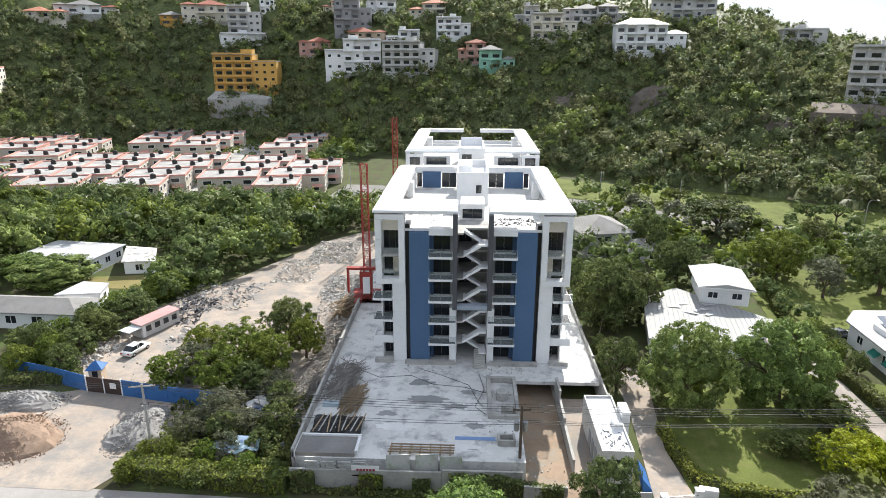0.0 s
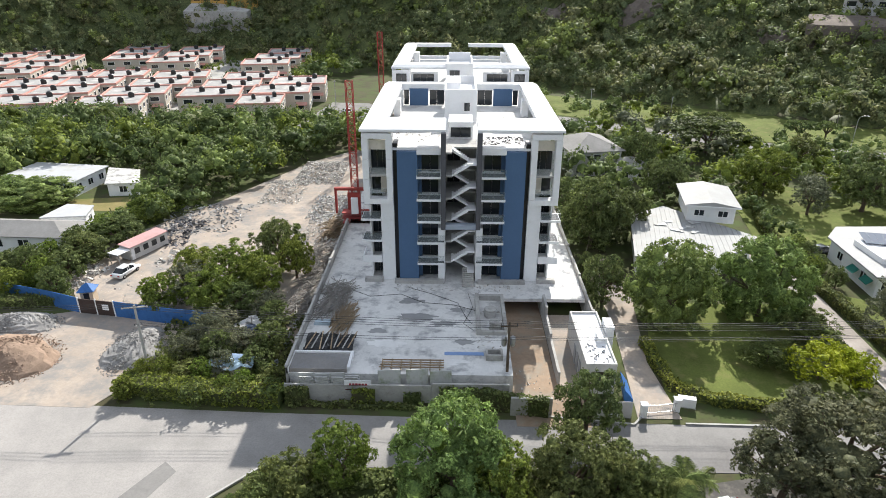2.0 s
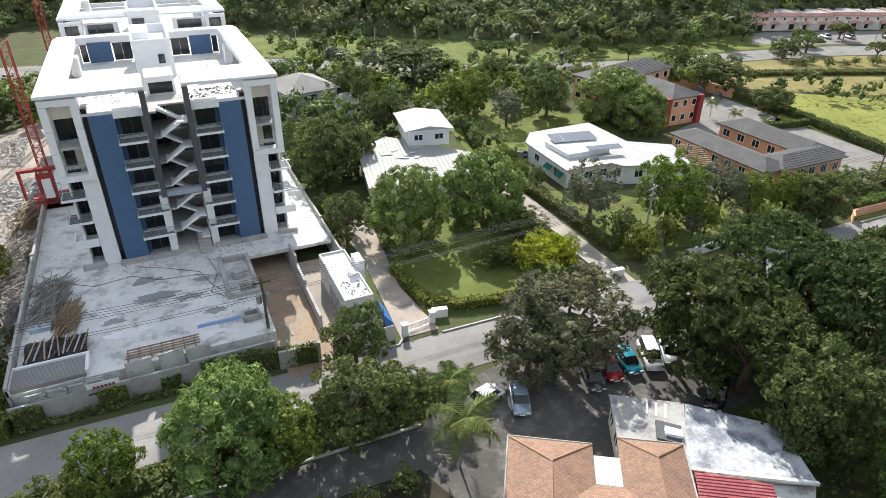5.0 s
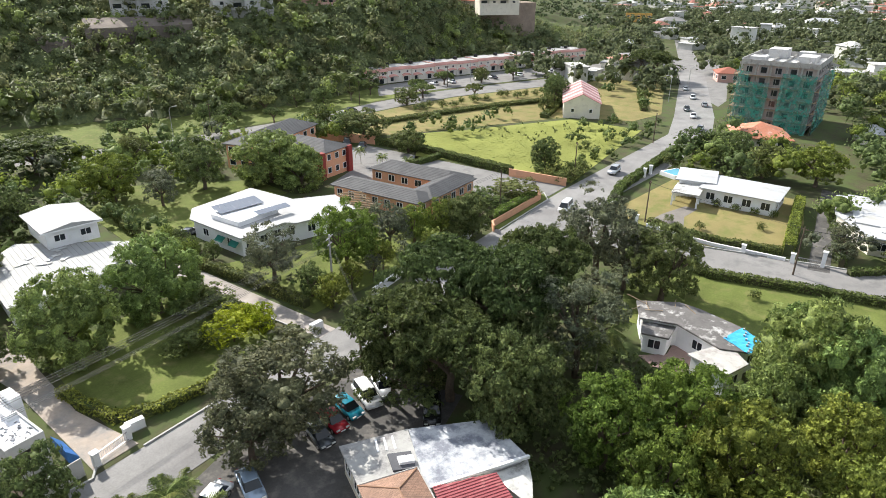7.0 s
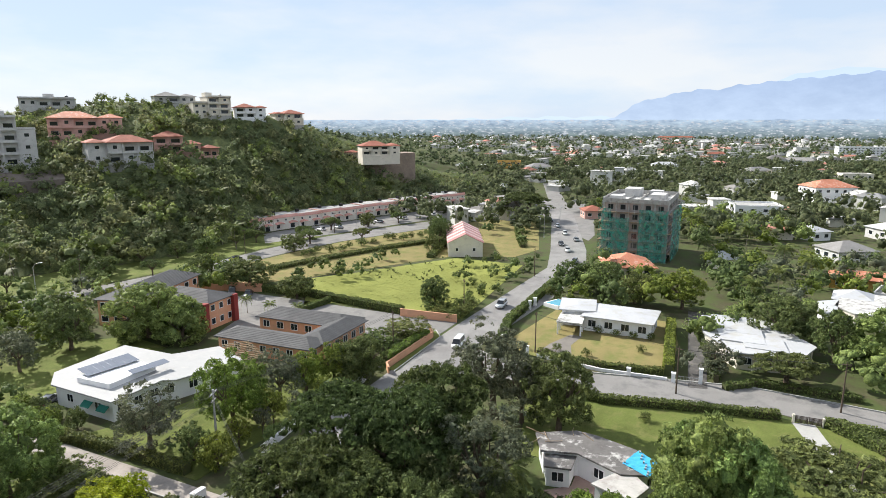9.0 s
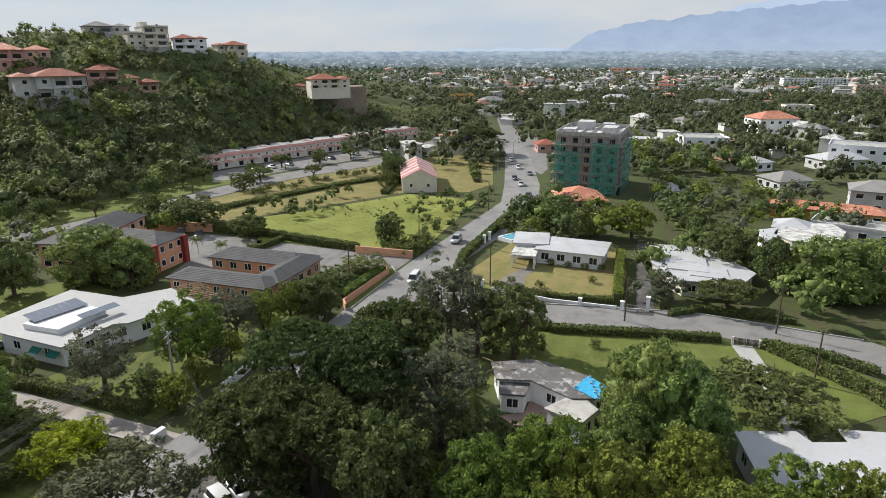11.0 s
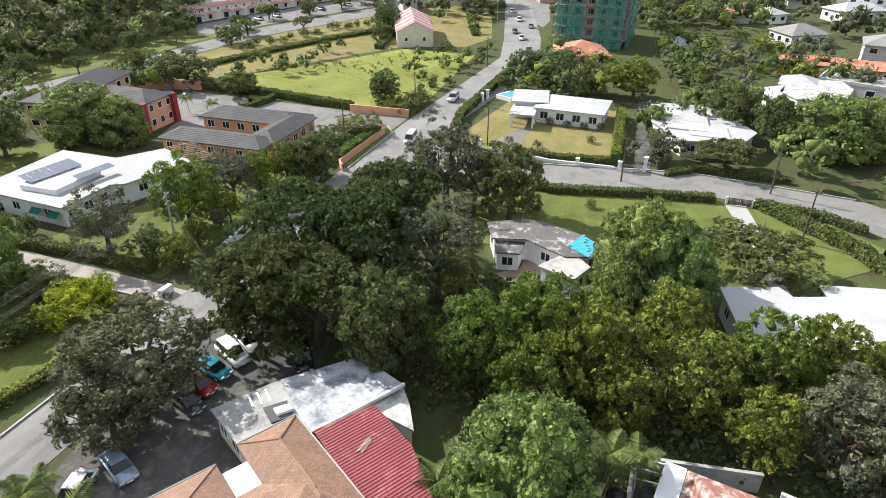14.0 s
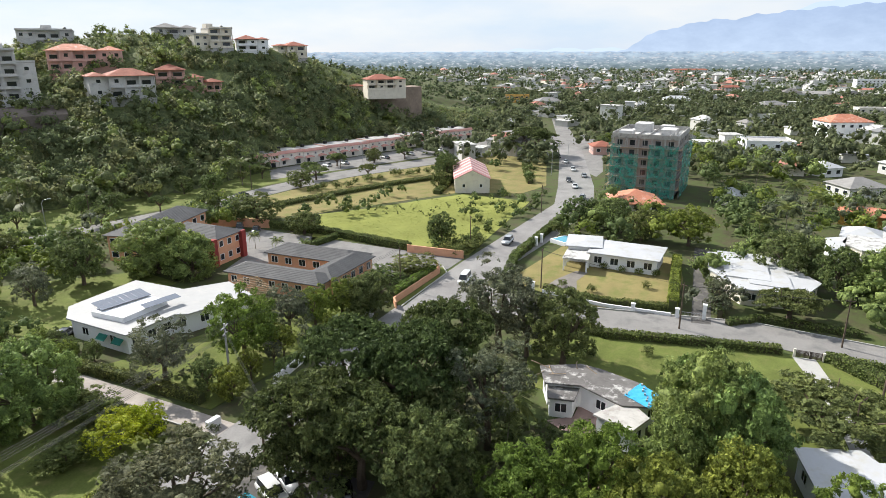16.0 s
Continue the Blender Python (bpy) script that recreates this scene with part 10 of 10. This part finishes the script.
def clods(label, cx, cy, rx, ry, h, n, size, material, seed):
    """Stones and clods lying over a heap and round its foot, joined in one mesh."""
    rg = np.random.default_rng(seed)
    V, F = [], []
    for k in range(n):
        a_, u = rg.uniform(0, 6.283), math.sqrt(rg.uniform(0, 1.25))
        e3 = rg.uniform(0.35, 1, 3) * size * rg.uniform(0.4, 1.3)
        b = np.array([(i, j, l) for l in (-1, 1) for j in (-1, 1) for i in (-1, 1)]) * e3 / 2 * rg.uniform(0.65, 1.1, (8, 3))
        b = b @ np.array(Euler(rg.uniform(-0.8, 0.8, 3)).to_matrix()).T + [cx + rx * u * math.cos(a_), cy + ry * u * math.sin(a_), max(0.06, h * (1 - min(1, u) ** 1.6)) + e3[2] * 0.15]
        o = len(V)
        V += b.tolist()
        F += [[o + i for i in q] for q in ((0, 2, 3, 1), (4, 5, 7, 6), (0, 1, 5, 4), (1, 3, 7, 5), (3, 2, 6, 7), (2, 0, 4, 6))]
    return tagged(obj_from("rubble", V, F, material), label, "rubble", kind="stuff")


clods("clods of earth over the excavated heap", -52.5, 60.5, 6.0, 5.2, 2.6, 1500, 0.2, EARTHR, 71)
clods("stones over the gravel heap beside the pole", -38.2, 63.2, 3.4, 5.0, 1.6, 1200, 0.18, STONER, 72)
clods("stones over the spoil heap beside the hoarding", -56, 68.6, 5.5, 2.6, 1.3, 900, 0.2, STONER, 73)
rubble("rubble", "long bank of pale demolition waste along the yard track", [(-38, 112), (-30, 112), (-30, 127), (-38, 127)], 0.0, 700, 0.5, PALERUB, 74, 1.0)
rubble("rubble", "pale broken sheets heaped beside the track", [(-26, 92), (-19.5, 92), (-19.5, 104), (-26, 104)], 0.0, 500, 0.5, PALERUB, 75, 0.9)
rubble("rubble", "dark scrap bags and sheets along the yard edge", [(-50, 92), (-44, 92), (-44, 104), (-50, 104)], 0.0, 260, 0.7, mat("dark_scrap", (0.10, 0.10, 0.11), 0.6, 0.2, 0.5, 3, 0.2, island=0.7), 76, 0.9)
rubble("rubble", "stones and litter on the dusty yard", [(-54, 74), (-20, 74), (-20, 120), (-54, 120)], 0.06, 700, 0.28, PALERUB, 77, 0.0)
rubble("rubble", "stones on the dirt apron outside the gate", [(-60, 53.5), (-37, 53.5), (-37, 70), (-60, 70)], 0.06, 260, 0.14, STONER, 78, 0.0)

# ---- kerbs, garden walls, gates ----


def kerb(path, name="kerb", h=0.16, w=0.2):
    t = thing(name, "pale concrete kerb along the street", "kerb", kind="structure")
    for p, q in zip(path, path[1:]):
        d = Vector(q) - Vector(p)
        o = part("kerb_stone", boxes((0, d.length, -w / 2, w / 2, 0, h + ROADZ)), KERB, t)
        o.matrix_basis = pose(*p, 0, 0, 0, math.degrees(math.atan2(d.y, d.x)))


kerb([(-17, 45), (-23, 38.6), (-26, 33), (-28, -30)])
kerb([(23.6, 51.2), (30, 51.1), (46.5, 51.0)], "kerb")
kerb([(9.8, 52.0), (18.4, 51.0), (19.4, 52.2)], "kerb")
kerb([(91.2, 50.2), (111, 50.2), (114.4, 52.8)], "kerb")
kerb([(47.3, 51.2), (47.4, 76), (46, 95)], "kerb")
kerb([(-12, 38.3), (-6, 39.6), (16, 39.3)], "kerb")
kerb([(104.9, 28), (104.9, 18), (109.2, -6), (106.4, -31)], "kerb")
wall_run("low white garden wall behind the drive", [(59.5, 52.6), (72, 53.6), (86, 52.6)], 1.3, WHITE, 0.2)
wall_run("low white wall with pillars along the side street", [(106.6, 6.4), (106.2, 17.6), (108.4, 29.4)], 0.5, WHITE, 0.2)
for x, y, h in ((106.4, 5.4, 1.6), (107.4, 1.2, 2.6), (106.1, 12.6, 1.4), (108.6, 31.4, 1.7), (112.4, 37.4, 1.7), (94.8, 27.4, 1.3), (19.6, 52.4, 1.5), (23.3, 53.4, 1.5), (137.0, 39.2, 2.0), (140, 38.8, 2.0)):
    gpil = thing("gate_pillar", "white rendered gate pillar with cap", "pillar")
    part("shaft", soft_box(x - 0.3, x + 0.3, y - 0.3, y + 0.3, 0, h, 0.02), WHITE, gpil)
    part("cap", soft_box(x - 0.38, x + 0.38, y - 0.38, y + 0.38, h, h + 0.12, 0.02), WHITE, gpil)


def bar_gate(x, y, w, turn, label):
    t = thing("gate", label, "gate", pose(x, y, 0, 0, 0, turn))
    for z in (0.25, 1.15):
        part("rail", boxes((0, w, -0.03, 0.03, z, z + 0.06)), STEEL, t)
    n = int(w / 0.22)
    b0 = part("bar", boxes((0.03, 0.06, -0.015, 0.015, 0.1, 1.3)), STEEL, t)
    for k in range(1, n):
        twin(b0, pose(w * k / n, 0, 0), t)
    return t


bar_gate(20.0, 52.6, 3.2, 8, "grey steel bar gate across the driveway")
sg = thing("gate", "dark brown slatted double gate across the drive", "gate")
for y0, y1 in ((-13.55, -11.9), (-15.3, -13.65)):
    lf = part("leaf", boxes((98.17, 98.21, y0, y0 + 0.08, 0.1, 1.3), (98.17, 98.21, y1 - 0.08, y1, 0.1, 1.3)), GATEBROWN, sg)
    for k in range(7):
        part("slat", boxes((98.12, 98.165, y0, y1, 0.18 + 0.16 * k, 0.28 + 0.16 * k)), GATEBROWN, lf)
for y in (-11.7, -15.5):
    gp_ = thing("gate_pillar", "short dull cream gate pillar", "pillar")
    part("shaft", soft_box(98.05, 98.4, y - 0.17, y + 0.17, 0, 1.35, 0.03), CREAM, gp_)
wall_run("low dull cream wall beside the slatted gate", [(98.2, -15.75), (97.9, -17.6)], 0.9, CREAM, 0.2)
bar_gate(106.6, 1.5, 3.4, 92, "black barred drive gate")
for x, y, tn in ((24.6, 54.2, -12), (48.8, 52.9, -5)):
    sb = thing("utility_cabinet", "white box-shaped street cabinet", "cabinet", pose(x, y, 0, 0, 0, tn))
    part("body", soft_box(-0.9, 0.9, -0.35, 0.35, 0.05, 1.1, 0.03), WHITE, sb)
    part("base", boxes((-0.95, 0.95, -0.4, 0.4, 0, 0.05)), CONC, sb)
pl = thing("swimming_pool", "small pale blue raised pool with white rim", "pool")
part("rim", slab([(139, 33), (143.5, 31), (145.5, 34.5), (141, 37)], 0, 0.9), WHITE, pl)
part("water", slab([(139.5, 33.1), (143.3, 31.5), (145, 34.4), (141.1, 36.5)], 0.85, 0.92), glass_mat("pool_water", (0.16, 0.42, 0.55), 0.05), pl)
drum(82.6, 88.8, 0, 0.5, 1.0, "dark plastic bin by the lawn", PLASTIC, "bin")
